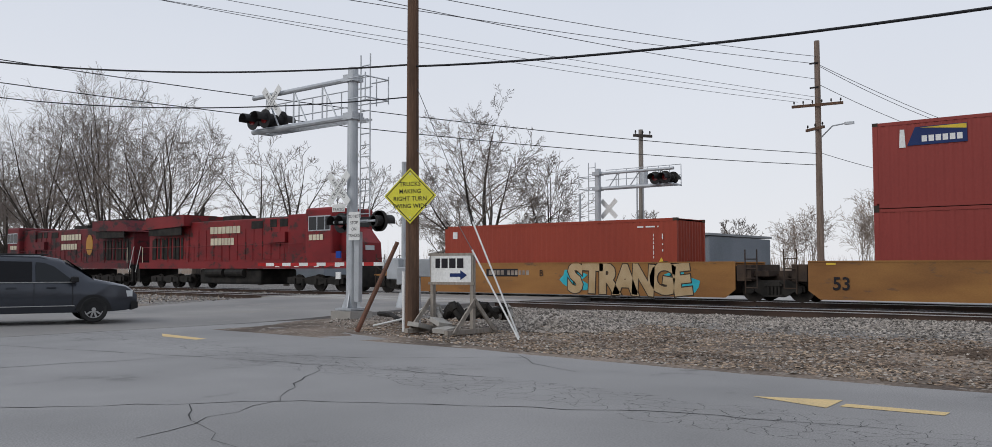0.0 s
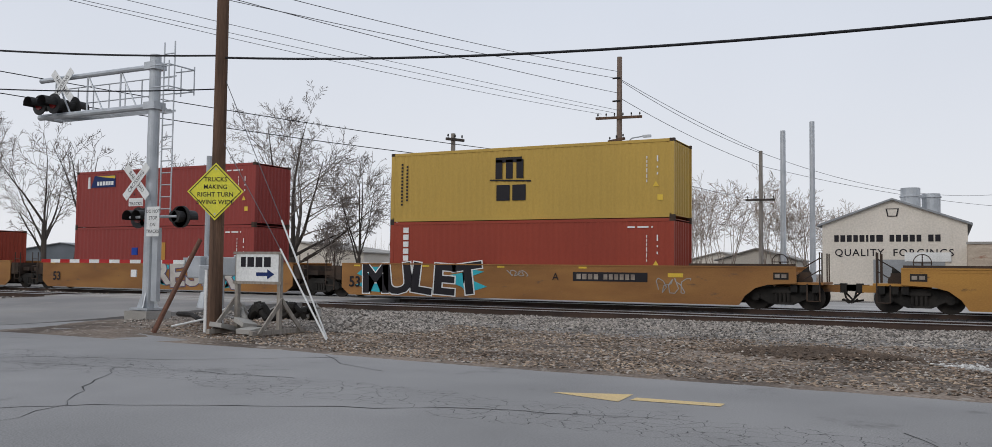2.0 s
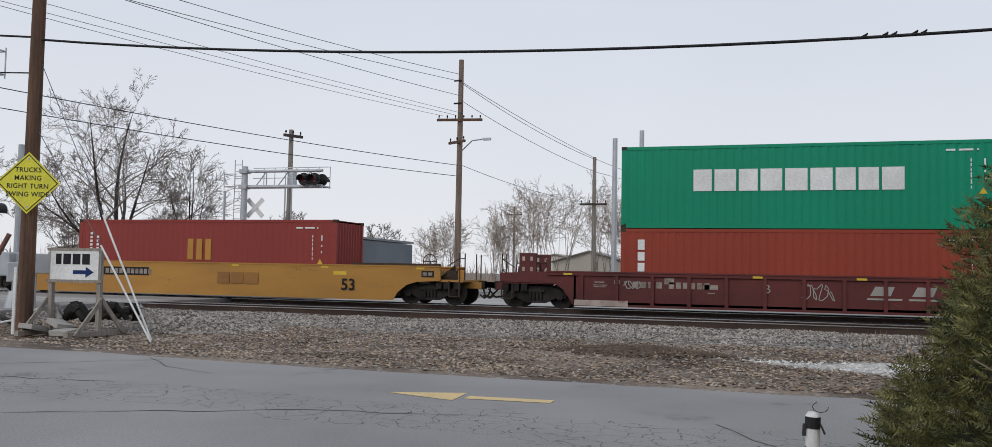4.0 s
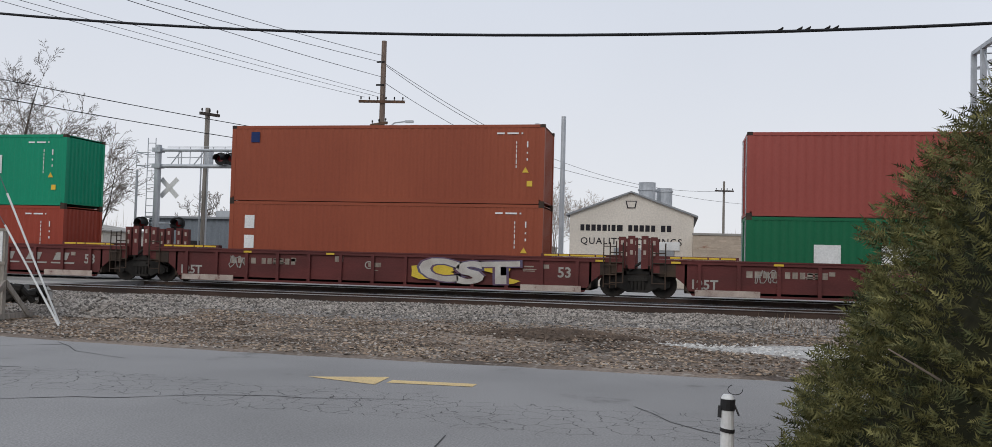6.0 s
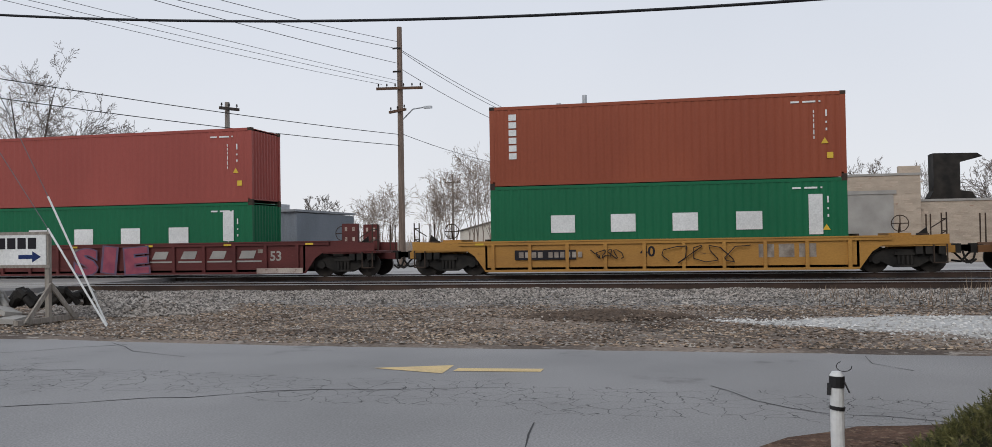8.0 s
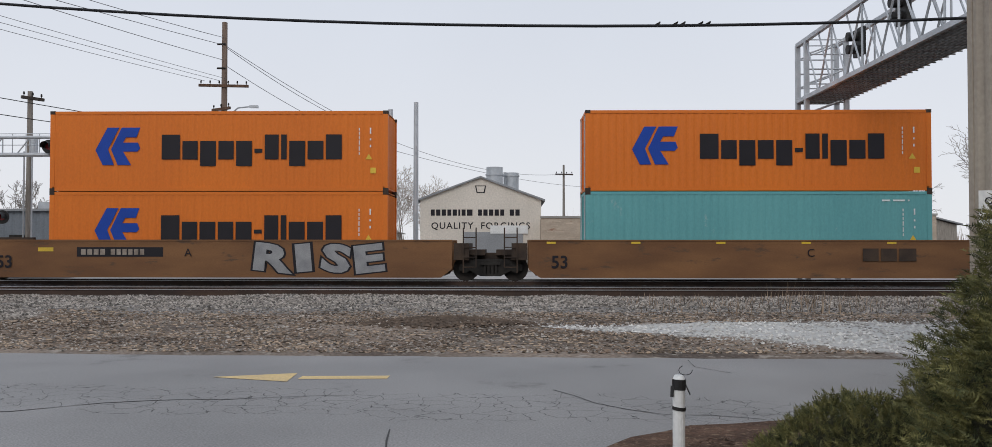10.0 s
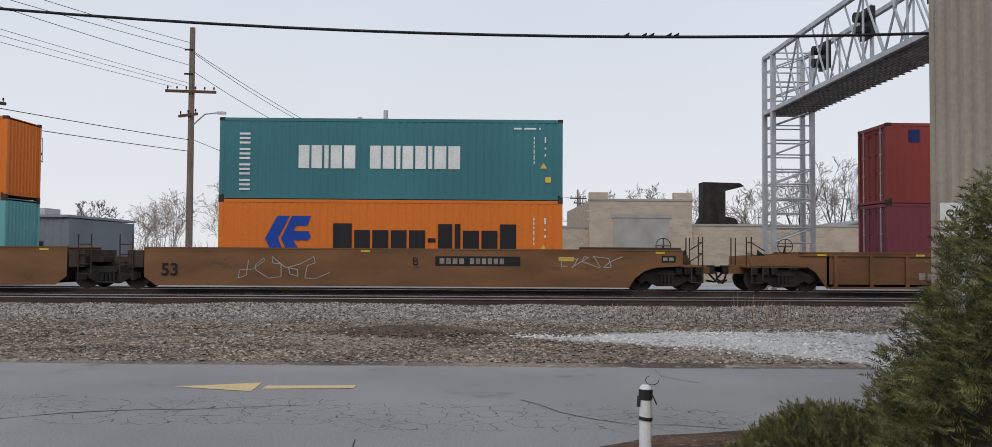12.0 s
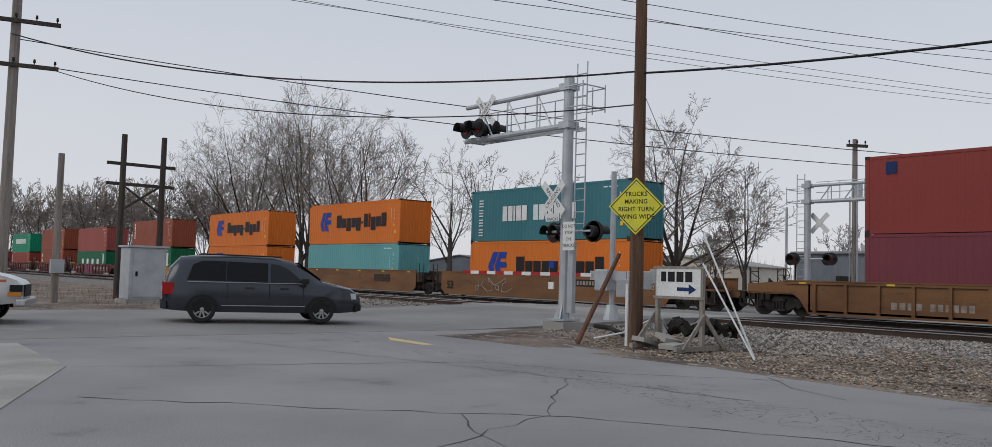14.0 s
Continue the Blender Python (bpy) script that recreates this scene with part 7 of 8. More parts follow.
def leaf_material(name, a, b_, rough=0.7):
    m = mat(name, a, b_, rough, s1=16, s2=55, grain=0.45, bump=0)
    n, l = m.node_tree.nodes, m.node_tree.links
    p = n["Principled BSDF"]
    src = p.inputs["Base Color"].links[0].from_socket
    g = n.new("ShaderNodeNewGeometry")
    rg = n.new("ShaderNodeMapRange")
    rg.inputs["To Min"].default_value, rg.inputs["To Max"].default_value = 0.7, 1.3
    l.new(g.outputs["Random Per Island"], rg.inputs[0])
    mx = n.new("ShaderNodeMixRGB")
    mx.blend_type, mx.inputs[0].default_value = "MULTIPLY", 1.0
    l.new(src, mx.inputs[1])
    l.new(rg.outputs[0], mx.inputs[2])
    l.new(mx.outputs[0], p.inputs["Base Color"])
    return m


# Needle colours carry painted light: bright lit tips against darkly shaded patches.
M_YEW = leaf_material("yew_needles", (0.200, 0.182, 0.066), (0.036, 0.046, 0.020))
# Near-black green paints the shade in the gaps behind the needles.
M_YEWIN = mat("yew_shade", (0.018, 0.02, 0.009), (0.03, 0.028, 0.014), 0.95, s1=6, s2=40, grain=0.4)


def sprays(name, parent, count, where, size, seed, up=0.2):
    """Sprigs: a small stem with paired needles, thrown over a form. where(r) gives a point and the way out of the form."""
    r, q = random.Random(seed), np.random.RandomState(seed)
    spots = [where(r) for k in range(count)]
    p = np.array([tuple(s[0]) for s in spots])
    d = np.array([tuple(s[1]) for s in spots]) + q.uniform((-0.9, -0.9, -0.6 + up), (0.9, 0.9, 0.8 + up), (count, 3))
    d /= np.linalg.norm(d, axis=1)[:, None]
    side = np.cross(d, q.uniform(-1, 1, (count, 3)))
    side /= np.linalg.norm(side, axis=1)[:, None]
    nrm = np.cross(d, side)
    s = (size * q.uniform(0.55, 1.4, count))[:, None]
    tris = []
    for i in range(6):
        a = i / 6
        c = p + d * s * a
        w = s * (0.42 - 0.25 * a)
        for sd in (-1, 1):
            tip = c + (side * sd * q.uniform(0.6, 1.1, (count, 1)) + d * q.uniform(0.3, 0.8, (count, 1)) + nrm * q.uniform(-0.35, 0.35, (count, 1))) * w
            tris.append(np.stack([c, c + d * s * 0.10, tip], 1))
    end = p + d * s * 0.8
    tris.append(np.stack([end - side * s * 0.07, end + side * s * 0.07, end + d * s * 0.5], 1))
    v = np.stack(tris, 1).reshape(-1, 3)
    me = bpy.data.meshes.new(name)
    me.from_pydata(v.tolist(), [], np.arange(len(v)).reshape(-1, 3).tolist())
    me.materials.append(M_YEW)
    ob = new(name, me)
    ob.parent = parent
    return ob


def cone_r(z):
    """Radius of the clipped conical shrub at height z."""
    return max(0.02, float(np.interp(z, [0, 0.5, 1.11, 1.26, 1.45, 1.63, 1.83, 2.0, 2.2, 2.5], [0.86, 0.94, 0.935, 0.91, 0.83, 0.75, 0.60, 0.45, 0.29, 0.03])))


def conical_shrub(x, y):
    t = thing("conical_shrub", pose(x, y, 0), "large conical evergreen shrub in a mulch bed", "shrub")
    bm, rings, n = B(), [], 28
    for k in range(15):
        z = 0.05 + 2.35 * k / 14
        rings.append([])
        for i in range(n):
            a = 2 * math.pi * i / n
            rr = (cone_r(z) - 0.17) * (1 + 0.10 * noise.noise(Vector((math.cos(a) * 2.2, math.sin(a) * 2.2, z * 2.4))))
            rings[-1].append(bm.verts.new((max(0.01, rr) * math.cos(a), max(0.01, rr) * math.sin(a), z)))
    for a, b_ in zip(rings, rings[1:]):
        for i in range(n):
            bm.faces.new((a[i], a[(i + 1) % n], b_[(i + 1) % n], b_[i]))
    part("shaded_inner_growth", bm, M_YEWIN, t)

    def where(r):
        z = 2.5 * (1 - math.sqrt(r.random() * 0.99 + 0.01) * 0.99)
        a = r.uniform(2.2, 6.6)
        rr = cone_r(z) * (1 + 0.10 * noise.noise(Vector((math.cos(a) * 2.2, math.sin(a) * 2.2, z * 2.4)))) - 0.16 * r.random() ** 1.3 - 0.02
        rr -= 0.24 * max(0.0, noise.noise(Vector((rr * math.cos(a) * 8, rr * math.sin(a) * 8, z * 11))))
        o = Vector((math.cos(a), math.sin(a), 0.35))
        return Vector((rr * math.cos(a), rr * math.sin(a), z)), o
    sprays("foliage", t, 56000, where, 0.036, 5, 0.1)
    r = random.Random(9)
    for k in range(7):
        a, z = r.uniform(3.6, 5.6), r.uniform(0.7, 2.0)
        o = Vector((math.cos(a), math.sin(a), 0.5)).normalized()
        p0 = Vector((cone_r(z) * math.cos(a), cone_r(z) * math.sin(a), z)) - o * 0.1
        bm = B()
        tube(bm, p0, p0 + o * 0.22 + Vector((r.uniform(-.08, .08), 0, r.uniform(-.05, .12))), 0.003, 0.0015, 4)
        part("bare_twig", bm, M_PALETWIG, t)
    return t


conical_shrub(1.27, 1.97)


def low_shrub(x, y, rx, ry, h, seed, label):
    t = thing("low_shrub", pose(x, y, 0), label, "shrub", "low shrubs")
    bm = B()
    bmesh.ops.create_uvsphere(bm, u_segments=24, v_segments=12, radius=1)
    for v in bm.verts:
        k = 0.88 * (1 + 0.10 * noise.noise(v.co * 2.5))
        v.co = Vector((v.co.x * rx * k, v.co.y * ry * k, max(0, v.co.z) * h * k))
    part("shaded_inner_growth", bm, M_YEWIN, t)

    def where(r):
        a, e = r.uniform(0, 6.283), math.asin(r.random() ** 0.8)
        o = Vector((math.cos(a) * math.cos(e), math.sin(a) * math.cos(e), math.sin(e)))
        k = (1 + 0.10 * noise.noise(o * 2.5)) - 0.10 * r.random()
        return Vector((o.x * rx * k, o.y * ry * k, o.z * h * k)), o
    sprays("foliage", t, 9000, where, 0.042, seed, 0.2)


low_shrub(1.0, 4.1, 0.72, 0.62, 0.80, 31, "low rounded green shrub in a mulch bed")
low_shrub(1.95, 4.6, 0.75, 0.65, 0.92, 32, "low rounded green shrub in a mulch bed")


def dry_weeds():
    r = random.Random(17)
    v, f = [], []
    for k in range(1500):
        if k < 900:
            x, y = r.uniform(-60, -34.6), r.uniform(9, 24)
            h = r.uniform(0.1, 0.5)
        else:
            x, y = r.uniform(2, 12), r.uniform(19, 24)
            h = r.uniform(0.1, 0.35) * (1.8 if 5.6 < x < 6.6 else 0.7)
        p = Vector((x, y, ground_z(x, y)))
        d = Vector((r.uniform(-.35, .35), r.uniform(-.35, .35), 1)).normalized() * h
        k0 = len(v)
        w = Vector((0.012, 0.006, 0))
        v += [tuple(p - w), tuple(p + w), tuple(p + d)]
        f.append((k0, k0 + 1, k0 + 2))
    me = bpy.data.meshes.new("dry_weeds")
    me.from_pydata(v, [], f)
    me.materials.append(M_CHIP)
    tagged(new("dry_weeds", me), "thin dry weeds beside the tracks", "weeds", kind="stuff")


dry_weeds()

# ---- locomotives ----
L_RED = mat("locomotive_red", (0.225, 0.020, 0.022), (0.16, 0.016, 0.018), 0.5, s1=0.5, s2=20, spot=(0.055, 0.024, 0.022), spot_at=0.54, spot_s=1.0, stretch=(1, 1, 1.6))
L_MAROON = mat("sooty_locomotive_red", (0.15, 0.018, 0.022), (0.10, 0.016, 0.02), 0.55, s1=0.5, s2=20, spot=(0.03, 0.02, 0.02), spot_at=0.5, spot_s=0.9, stretch=(1, 1, 1.6))
L_CREAM = mat("cream_lettering", (0.66, 0.60, 0.45), rough=0.5, bump=0)


def three_axle(loco, x):
    bm = B()
    for s in (-1, 1):
        slab(bm, [(-2.35, .42), (-2.35, .72), (-1.6, .80), (-.9, .70), (0, .84), (.9, .70), (1.6, .80), (2.35, .72), (2.35, .42), (1.5, .36), (.9, .46), (.4, .34), (-.4, .34), (-.9, .46), (-1.5, .36)], s * 1.12 - .1, s * 1.12 + .1)
        for xx in (-1.85, 0, 1.85):
            box(bm, xx - .25, xx + .25, s * 1.2 - .1, s * 1.2 + .1, .36, .68)
        for xx in (-0.95, 0.95):
            tube(bm, (xx, s * 1.22, .3), (xx, s * 1.22, .66), 0.11, n=8)
    t = part("truck", bm, M_DARK, loco, at=pose(x, 0, 0))
    for xx in (-1.85, 0, 1.85):
        wheelset(t, xx)


def locomotive(x0, cab_right, label, body_red, emblem=False):
    """A road locomotive 22.4 m long; cab at +x when cab_right."""
    lo = thing("locomotive", pose(0, 0, 0), label, "locomotive", "locomotives of the train")
    L = 22.4

    def X(x):
        return x if cab_right else L - x

    def bx(name, a, b_, y0, y1, z0, z1, m, parent=lo, label_="", bev=0.0):
        bm = B()
        box(bm, min(X(a), X(b_)), max(X(a), X(b_)), y0, y1, z0, z1)
        ob = part(name, bm, m, parent, label_)
        return soften(ob, bev) if bev else ob
    bx("frame", 0.5, L - 0.3, -1.5, 1.5, 1.25, 1.5, M_DARK)
    bx("side_sill", 0.6, L - 0.6, -1.55, -1.5, 1.22, 1.62, body_red)
    for k in range(9):
        bx("stripe", L - 8.0 + k * 0.85, L - 7.6 + k * 0.85, -1.556, -1.551, 1.3, 1.5, M_WHITE if k % 2 else M_REDLENS)
    hood = bx("long_hood", 5.4, 16.0, -0.95, 0.95, 1.5, 4.15, body_red, bev=0.06)
    bm = B()
    pts = [(X(0.9), 1.5), (X(0.9), 3.9), (X(1.5), 4.35), (X(5.6), 4.45), (X(5.6), 1.5)]
    slab(bm, pts, -1.0, 1.0)
    part("radiator_section", bm, body_red, lo)
    bm = B()
    slab(bm, [(X(0.7), 3.75), (X(1.3), 4.55), (X(5.8), 4.6), (X(5.8), 3.9)], -1.5, 1.5)
    part("radiator_wing", bm, body_red, lo)
    bx("radiator_grille", 1.5, 5.4, -1.42, -1.36, 3.35, 3.85, M_DARK)
    for k in range(6):
        bx("door_panel", 1.3 + k * .7, 1.8 + k * .7, -1.02, -1.005, 1.8, 3.1, M_DARK if k % 2 == 0 else body_red, hood)
    for k in range(12):
        bx("door_panel", 6.0 + k * .82, 6.7 + k * .82, -0.975, -0.955, 1.75, 3.6, body_red, hood)
    for a, b_, z0, z1 in ((12.2, 13.3, 3.55, 4.0), (14.0, 14.6, 3.6, 4.05), (14.9, 15.6, 3.6, 4.05)):
        bx("grille", a, b_, -0.98, -0.96, z0, z1, M_DARK, hood)
    bx("roof_walk", 5.9, 15.6, -0.7, 0.7, 4.15, 4.2, M_DARK)
    for k in range(5):
        bx("roof_fan", 1.6 + k * .78, 2.2 + k * .78, -1.2, 1.2, 4.58, 4.66, M_DARK)
    for k in range(8):
        bx("louvre", 1.6 + k * .46, 1.82 + k * .46, -1.06, -1.03, 1.85, 3.2, M_DARK, hood)
    for k in range(6):
        bx("hood_latch", 6.7 + k * 1.64, 6.78 + k * 1.64, -0.99, -0.976, 2.5, 2.8, M_DARK, hood)
    bx("blower_duct", 13.9, 15.7, -1.25, -0.95, 2.7, 3.3, body_red, hood)
    bx("battery_box", 16.2, 20.8, -1.48, -1.2, 1.62, 2.05, body_red)
    bx("exhaust_housing", 8.6, 10.6, -0.5, 0.5, 4.15, 4.45, M_DARK)
    bx("inverter_cab", 15.8, 18.0, -1.1, 1.1, 1.5, 4.25, body_red, bev=0.05)
    cab = bx("cab", 17.8, 20.0, -1.5, 1.5, 1.5, 4.5, body_red, bev=0.12)
    bm = B()
    slab(bm, [(X(20.0), 1.5), (X(21.4), 1.5), (X(21.3), 2.6), (X(20.6), 3.3), (X(20.0), 3.5)], -0.85, 0.85)
    part("nose", bm, body_red, lo)
    for a, b_ in ((18.15, 18.75), (18.85, 19.4), (19.5, 19.85)):
        w = bx("cab_window", a, b_, -1.515, -1.5, 3.3, 4.0, M_GLASS, cab)
        bx("window_frame", a - .06, b_ + .06, -1.508, -1.501, 3.24, 4.06, M_STEEL, w)
    bx("windshield", 20.0, 20.02, -1.2, 1.2, 3.5, 4.05, M_GLASS, cab)
    bx("fuel_tank", 7.4, 13.6, -1.3, 1.3, 0.3, 1.2, M_DARK, bev=0.12)
    for a, b_ in ((8.3, 10.1), (10.4, 12.2)):
        bm = B()
        tube(bm, (X(a), -1.35, 0.98), (X(b_), -1.35, 0.98), 0.26, n=14)
        part("air_tank", bm, M_DARK, lo)
    for a in (0.9, 4.0, 7.0, 10.0, 13.0, 16.0, 19.0, 21.8):
        bm = B()
        tube(bm, (X(a), -1.48, 1.6), (X(a), -1.48, 2.65), 0.022, n=5)
        part("stanchion", bm, L_CREAM if a in (0.9, 21.8) else body_red, lo)
    bm = B()
    tube(bm, (X(0.9), -1.48, 2.6), (X(17.5), -1.48, 2.6), 0.02, n=5)
    part("handrail", bm, body_red, lo)
    for e, s in ((0.35, 1), (L - 0.45, -1)):
        for k in range(4):
            bm = B()
            box(bm, X(e) - .25, X(e) + .25, -1.5, -1.1, 0.35 + k * .3, 0.39 + k * .3)
            part("step", bm, M_DARK, lo)
        for q in (-.255, .255):
            bm = B()
            box(bm, X(e) + q - .015, X(e) + q + .015, -1.5, -1.4, .3, 1.5)
            part("step_side", bm, M_DARK, lo)
        bm = B()
        tube(bm, (X(e) - .3, -1.5, 1.0), (X(e) + .35, -1.5, 2.7), 0.025, n=5)
        part("handrail", bm, M_WHITE, lo)
    bx("pilot", L - 0.5, L - 0.1, -1.4, 1.4, 0.25, 1.3, M_DARK)
    bx("pilot", 0.1, 0.5, -1.4, 1.4, 0.35, 1.3, M_DARK)
    bx("coupler", -0.35, 0.2, -0.15, 0.15, 0.7, 0.95, M_DARK)
    bx("headlight", 21.3, 21.38, -0.3, 0.3, 2.2, 2.45, M_LENS)
    xa = min(X(8.0), X(11.6))
    bars(lo, L_CREAM, xa, -1.0, 3.35, 0.42, [.36, .34, .36, .34, .36, .16, .34, .36], 0.07)
    bars(lo, L_CREAM, xa + 0.05, -1.0, 2.65, 0.42, [.34, .34, .34, .16, .34, .16, .34], 0.07)
    bars(cab, L_CREAM, min(X(17.9), X(19.6)) + 0.25, -1.51, 2.75, 0.3, [.26, .26, .2, .26], 0.06)
    if emblem:
        bm = B()
        n = 16
        slab(bm, [(X(7.2) + 0.5 * math.cos(2 * math.pi * k / n), 2.95 + 0.75 * math.sin(2 * math.pi * k / n)) for k in range(n)], -1.0, -0.985)
        part("emblem", bm, C_GOLD, lo, "faded gold shield emblem")
    three_axle(lo, 3.9)
    three_axle(lo, L - 4.1)
    return riding(lo, x0)


locomotive(-56.5, True, "red road locomotive with cream lettering", L_RED)
locomotive(-79.1, False, "grimy red road locomotive with a gold emblem", L_MAROON, True)

# ---- road vehicles ----
V_GREY = mat("charcoal_car_paint", (0.050, 0.055, 0.067), (0.044, 0.049, 0.06), 0.2, 0.3, s1=2, s2=200, grain=0.05, bump=0)
V_TINT = mat("privacy_glass", (0.006, 0.006, 0.008), rough=0.22, bump=0)
V_TINT.node_tree.nodes["Principled BSDF"].inputs["Specular IOR Level"].default_value = 0.2
V_WHITE = mat("white_car_paint", (0.72, 0.72, 0.70), (0.68, 0.68, 0.66), 0.3, s1=2, s2=100, grain=0.03, bump=0)
V_RUBBER = mat("tyre_rubber", (0.02, 0.02, 0.02), (0.03, 0.03, 0.03), 0.85, s1=5, s2=40)
V_ALLOY = mat("alloy_rim", (0.55, 0.56, 0.57), (0.45, 0.46, 0.47), 0.3, 0.8, s1=6, s2=40, bump=0)
V_TRIM = mat("black_trim", (0.02, 0.02, 0.021), rough=0.6, bump=0)
V_ORANGE = mat("orange_stripe", (0.65, 0.16, 0.04), rough=0.4, bump=0)


def car_shell(secs, hw=0.97):
    """Loft of the body: (x, z low, z belt, z roof, roof half-width) station by station."""
    bm, rings = B(), []
    for x, z0, zb, zr, wr in secs:
        k = 1.0 if 0.35 < x < 4.75 else 0.90 if 0.1 < x < 5.05 else 0.78
        pts = [(hw * k * .92, z0), (hw * k, z0 + .18), (hw * k, (z0 + zb) * .55), (hw * k * .965, zb), (wr + (hw * k * .965 - wr) * .12, zb + (zr - zb) * .82), (wr * .82, zr), (0, zr + (.03 if zr > zb + .1 else 0.01))]
        rings.append([bm.verts.new((x, s * y, z)) for s, seq in ((-1, pts), (1, pts[-2::-1])) for y, z in seq])
    n = len(rings[0])
    for a, b_ in zip(rings, rings[1:]):
        for i in range(n - 1):
            bm.faces.new((a[i], b_[i], b_[i + 1], a[i + 1]))
        bm.faces.new((a[n - 1], b_[n - 1], b_[0], a[0]))
    bm.faces.new(rings[0])
    bm.faces.new(rings[-1][::-1])
    return bm


def car_wheel(car, x, y, r, spokes=10, alloy=V_ALLOY):
    s = -1 if y < 0 else 1
    w = new("wheel")
    w.parent = car
    w.matrix_basis = pose(x, y, r)
    bm = B()
    n = 24
    prof = [(r * .66, .0), (r * .9, -.01), (r, .03), (r, .19), (r * .9, .22)]
    rings = [[bm.verts.new((rr * math.cos(2 * math.pi * k / n), -s * dd, rr * math.sin(2 * math.pi * k / n))) for k in range(n)] for rr, dd in prof]
    for a, b_ in zip(rings, rings[1:]):
        for k in range(n):
            bm.faces.new((a[k], a[(k + 1) % n], b_[(k + 1) % n], b_[k]))
    part("tyre", bm, V_RUBBER, w)
    bm = B()
    disc(bm, (0, -s * .05, 0), (0, -s, 0), r * .66, .1, 24)
    part("brake_disc", bm, V_TRIM, w)
    bm = B()
    for k in range(spokes):
        a = 2 * math.pi * k / spokes
        R = Matrix.Rotation(a, 4, "Y")
        box(bm, r * .12, r * .64, -.012, .012, -.022, .022, Matrix.Translation((0, -s * .025, 0)) @ R)
    disc(bm, (0, s * .0, 0), (0, -s, 0), r * .16, .03, 12)
    nn = 24
    for k in range(nn):
        a0, a1 = 2 * math.pi * k / nn, 2 * math.pi * (k + 1) / nn
        q = [bm.verts.new((rr * math.cos(a), -s * .012, rr * math.sin(a))) for rr, a in ((r * .67, a0), (r * .67, a1), (r * .60, a1), (r * .60, a0))]
        bm.faces.new(q)
    part("rim", bm, alloy, w)


def side_pane(car, name, pts, y_at, m, label=""):
    """A pane on the right or left flank; pts (x, z), y_at(z) gives the flank."""
    for s in (-1, 1):
        bm = B()
        bm.faces.new([bm.verts.new((x, s * y_at(z), z)) for x, z in pts])
        part(name, bm, m, car, label)


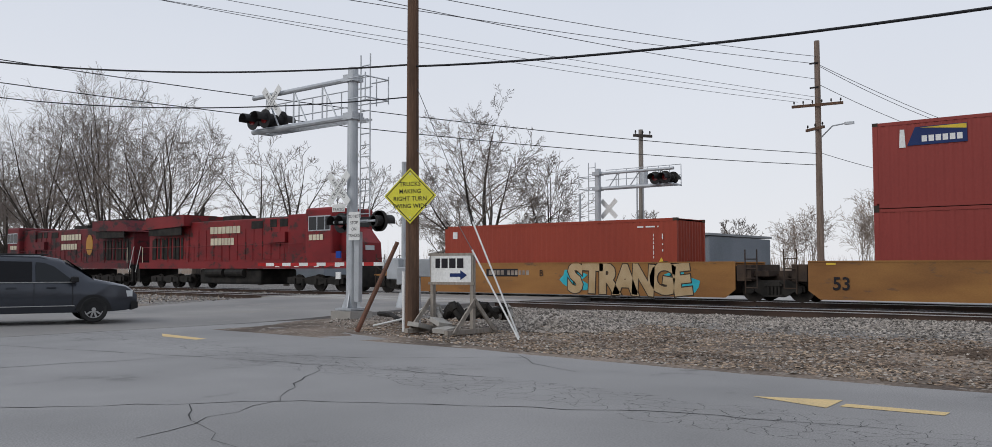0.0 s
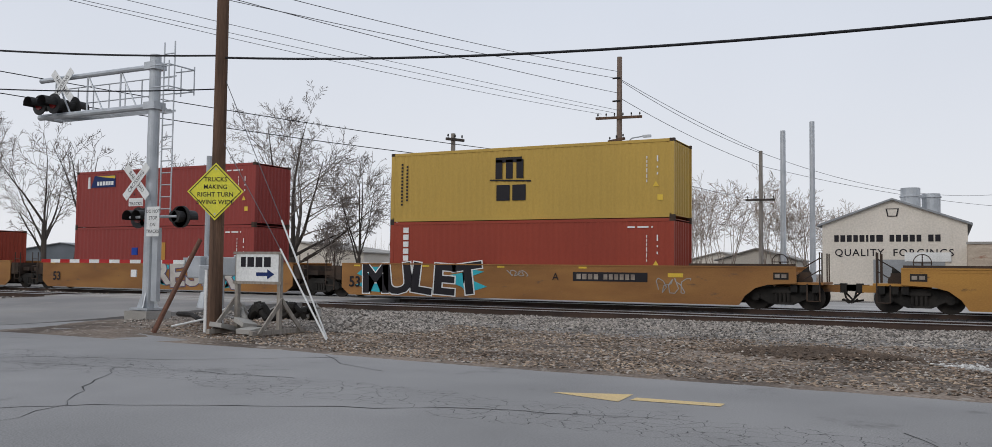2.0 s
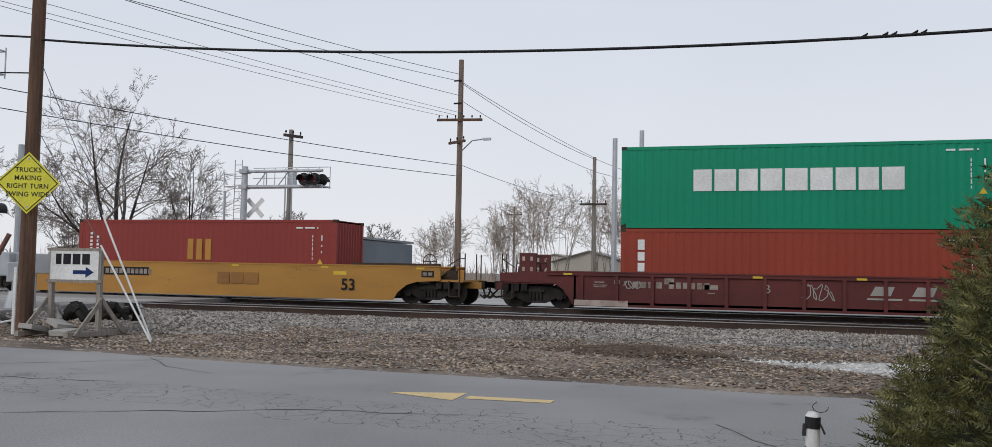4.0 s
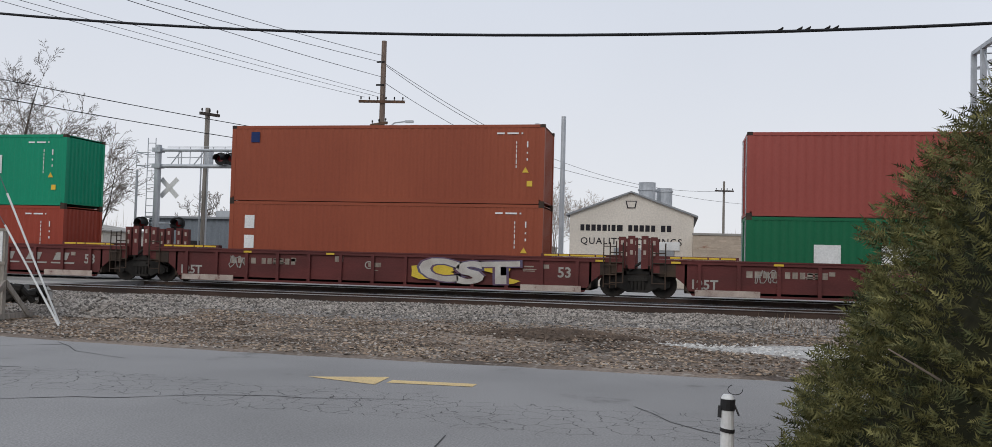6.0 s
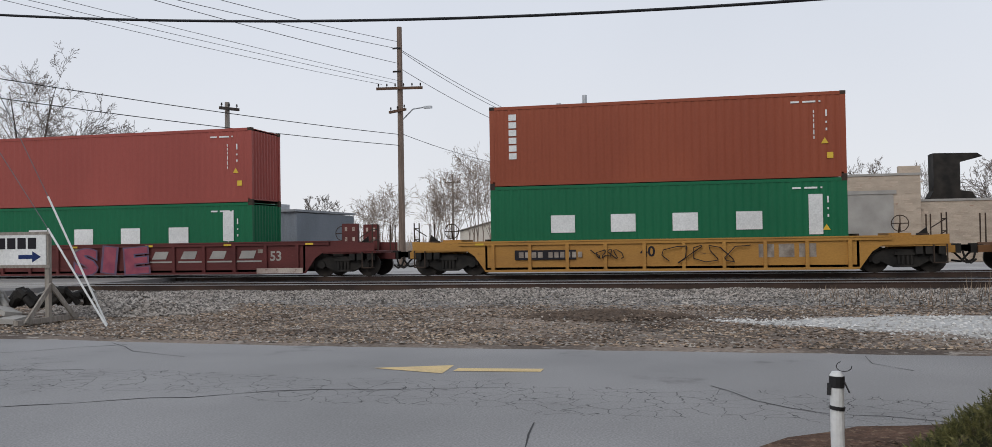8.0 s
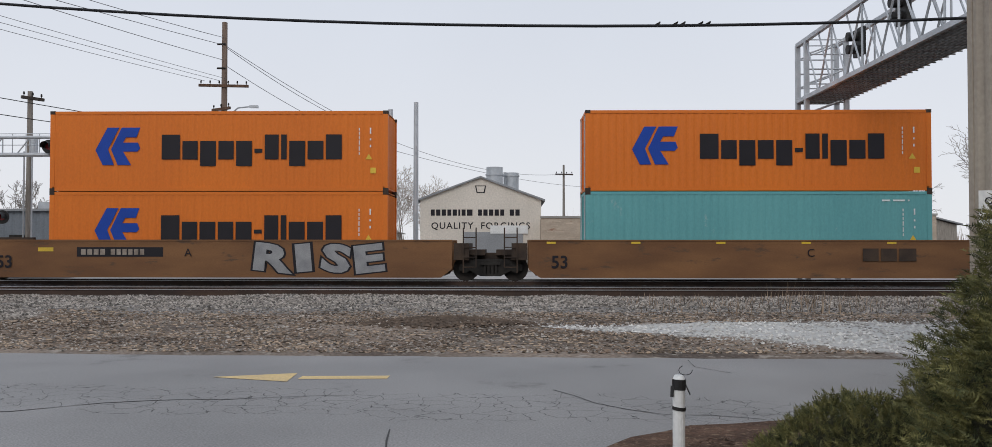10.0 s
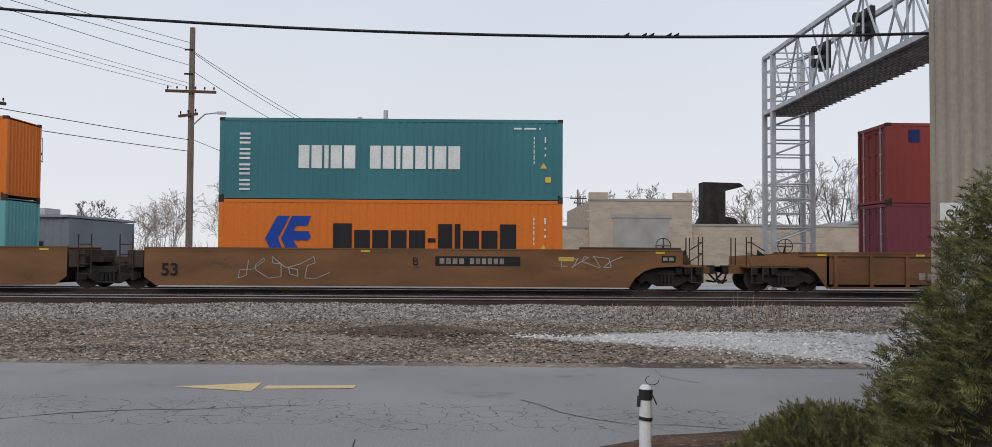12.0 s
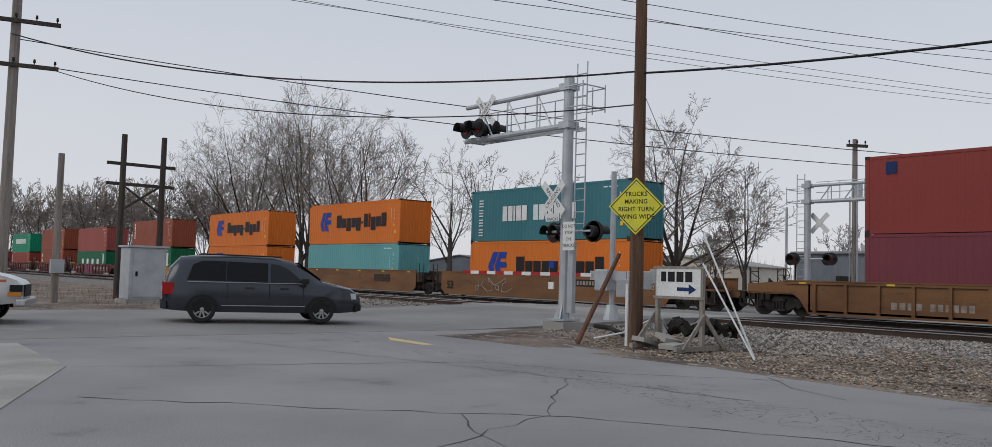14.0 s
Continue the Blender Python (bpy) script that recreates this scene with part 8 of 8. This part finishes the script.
def minivan(m):
    car = thing("minivan", m, "dark charcoal minivan waiting on the road", "car")
    secs = [(0.0, .45, .95, .98, .6), (.06, .35, 1.02, 1.06, .7), (.16, .32, 1.06, 1.40, .70), (.42, .30, 1.06, 1.68, .72), (.9, .28, 1.05, 1.73, .74), (1.8, .27, 1.04, 1.75, .75), (2.8, .27, 1.02, 1.73, .74), (3.3, .27, 1.0, 1.64, .72), (3.75, .27, .99, 1.38, .70), (4.08, .27, 1.0, 1.13, .75), (4.5, .28, .98, 1.05, .74), (4.85, .3, .92, .97, .70), (5.05, .34, .80, .85, .64), (5.15, .42, .70, .72, .56)]
    body = part("body", car_shell(secs), V_GREY, car, smooth=True)
    md = body.modifiers.new("edge", "EDGE_SPLIT")
    md.split_angle = radians(38)
    yat = lambda z: 0.945 - 0.24 * max(0, z - 1.03) + 0.006
    side_pane(car, "rear_window", [(.58, 1.10), (1.55, 1.09), (1.55, 1.60), (.95, 1.60), (.72, 1.50)], yat, V_TINT)
    side_pane(car, "side_window", [(1.57, 1.09), (2.62, 1.07), (2.62, 1.58), (1.57, 1.60)], yat, V_TINT)
    side_pane(car, "side_window", [(2.70, 1.07), (3.62, 1.04), (3.52, 1.13), (3.12, 1.46), (2.9, 1.55), (2.70, 1.57)], yat, M_GLASS)
    bm = B()
    bm.faces.new([bm.verts.new(q) for q in ((3.42, -.62, 1.60), (3.42, .62, 1.60), (4.08, .74, 1.12), (4.08, -.74, 1.12))])
    for v in bm.verts:
        v.co += Vector((.02, 0, .03))
    part("windscreen", bm, M_GLASS, car)
    bm = B()
    bm.faces.new([bm.verts.new(q) for q in ((.13, -.66, 1.10), (.13, .66, 1.10), (.36, .6, 1.58), (.36, -.6, 1.58))])
    for v in bm.verts:
        v.co += Vector((-.035, 0, .01))
    part("tail_window", bm, M_GLASS, car)
    for s in (-1, 1):
        for x in (.98, 4.06):
            bm = B()
            n = 16
            pts = [(x + .43 * math.cos(math.pi * k / n), .30 + .43 * math.sin(math.pi * k / n)) for k in range(n + 1)]
            slab(bm, pts, s * .972 - .004, s * .972 + .004)
            part("wheel_arch", bm, V_TRIM, car)
            car_wheel(car, x, s * .985, .34)
        bm = B()
        box(bm, -0.01, .26, s * .80 - .1, s * .80 + .085, .72, 1.02)
        part("tail_light", bm, M_REDLENS, car, "red tail light")
        bm = B()
        box(bm, 4.72, 5.02, s * .72 - .13, s * .72 + .1, .66, .82)
        part("headlight", bm, M_LENS, car, "clear headlight")
        bm = B()
        box(bm, 3.5, 3.68, s * 1.06 - .09, s * 1.06 + .09, 1.05, 1.2)
        soften(part("mirror", bm, V_TRIM, car), .03)
        bm = B()
        box(bm, .6, 3.6, s * .955 - .006, s * .955 + .006, 1.045, 1.065)
        part("belt_trim", bm, V_ALLOY, car)
        bm = B()
        box(bm, 1.45, 3.6, s * .975 - .008, s * .975 + .008, .44, .46)
        part("sill_trim", bm, V_ALLOY, car)
        bm = B()
        tube(bm, (.9, s * .62, 1.78), (3.0, s * .62, 1.76), .02, n=6)
        part("roof_rail", bm, V_TRIM, car)
        for x in (2.05, 2.95):
            bm = B()
            box(bm, x, x + .22, s * .985 - .012, s * .985 + .012, .90, .935)
            part("door_handle", bm, V_GREY, car)
        for x in (1.58, 2.66, 3.55):
            bm = B()
            box(bm, x, x + .012, s * .971 - .003, s * .971 + .003, .42, 1.03)
            part("door_seam", bm, V_TRIM, car)
    bm = B()
    box(bm, -.03, 0.0, -.26, .26, .78, .9)
    part("number_plate", bm, M_WHITE, car, "pale rear plate")
    bm = B()
    slab(bm, [(5.0, .30), (5.17, .36), (5.17, .5), (5.0, .55)], -.8, .8)
    part("bumper", bm, V_TRIM, car)
    bm = B()
    slab(bm, [(-.04, .36), (.1, .32), (.1, .56), (-.04, .58)], -.85, .85)
    part("bumper", bm, V_GREY, car)
    return car


def service_van(m):
    """White bonneted van with an orange stripe; its front shows."""
    car = thing("service_van", m, "white service van with an orange stripe on the road", "van")
    secs = [(0.0, .5, 1.2, 2.15, .8), (.3, .45, 1.25, 2.25, .85), (2.5, .45, 1.25, 2.25, .85), (3.6, .45, 1.22, 2.2, .82), (4.2, .45, 1.2, 1.75, .8), (4.55, .45, 1.17, 1.24, .84), (5.1, .46, 1.08, 1.13, .8), (5.4, .5, .98, 1.02, .74), (5.5, .55, .9, .92, .7)]
    body = part("body", car_shell(secs, 1.0), V_WHITE, car, smooth=True)
    md = body.modifiers.new("edge", "EDGE_SPLIT")
    md.split_angle = radians(38)
    yat = lambda z: 0.975 - 0.14 * max(0, z - 1.2) + .006
    side_pane(car, "side_window", [(2.9, 1.28), (4.1, 1.26), (3.75, 1.85), (2.9, 1.95)], yat, M_GLASS)
    bm = B()
    bm.faces.new([bm.verts.new(q) for q in ((3.75, -.7, 2.12), (3.75, .7, 2.12), (4.5, .82, 1.28), (4.5, -.82, 1.28))])
    for v in bm.verts:
        v.co += Vector((.04, 0, .03))
    part("windscreen", bm, M_GLASS, car)
    for s in (-1, 1):
        for x in (1.0, 4.65):
            bm = B()
            n = 16
            slab(bm, [(x + .46 * math.cos(math.pi * k / n), .32 + .46 * math.sin(math.pi * k / n)) for k in range(n + 1)], s * 1.0 - .006, s * 1.0 + .006)
            part("wheel_arch", bm, V_TRIM, car)
            car_wheel(car, x, s * 1.01, .38, 8, V_WHITE)
        bm = B()
        box(bm, .1, 5.2, s * 1.0 - .006, s * 1.0 + .006, .98, 1.04)
        part("stripe", bm, V_ORANGE, car, "orange stripe")
        bm = B()
        box(bm, 5.25, 5.52, s * .72 - .12, s * .72 + .12, .76, .92)
        part("headlight", bm, M_GLASS, car, "dark headlight")
        bm = B()
        box(bm, 5.22, 5.5, s * .74 - .14, s * .74 + .13, .66, .75)
        part("turn_light", bm, M_AMBER, car, "amber turn light")
    bm = B()
    box(bm, 5.4, 5.62, -.98, .98, .42, .6)
    soften(part("bumper", bm, V_ALLOY, car), .04)
    bm = B()
    box(bm, 5.46, 5.54, -.5, .5, .64, .92)
    part("grille", bm, V_TRIM, car)
    return car


VAN_TURN = 71.0
d_ = Vector((math.cos(radians(VAN_TURN)), math.sin(radians(VAN_TURN)), 0))
c_ = Vector((-24.2, 10.25, 0.12)) - d_ * 2.55
minivan(pose(c_.x, c_.y, 0.115, 0, 0, VAN_TURN))
c_ = Vector((-24.9, 4.55, 0)) - d_ * 5.5
service_van(pose(c_.x, c_.y, 0.09, 0, 0, VAN_TURN))

track_ties()


def motions():
    """The train rolls by at an even speed; its wheels turn."""
    for ob, x, y, z in MOVERS:
        walk(ob, [(t, pose(x - SPEED * t, y, z)) for t in (0.0, 7.0, 14.0)])
    turn = math.degrees(SPEED / R_WHEEL)
    for ob, x in WHEELS:
        walk(ob, [(k / FPS, pose(x, 0, R_WHEEL, 0, -turn * k / FPS, 0)) for k in range(421)])


motions()
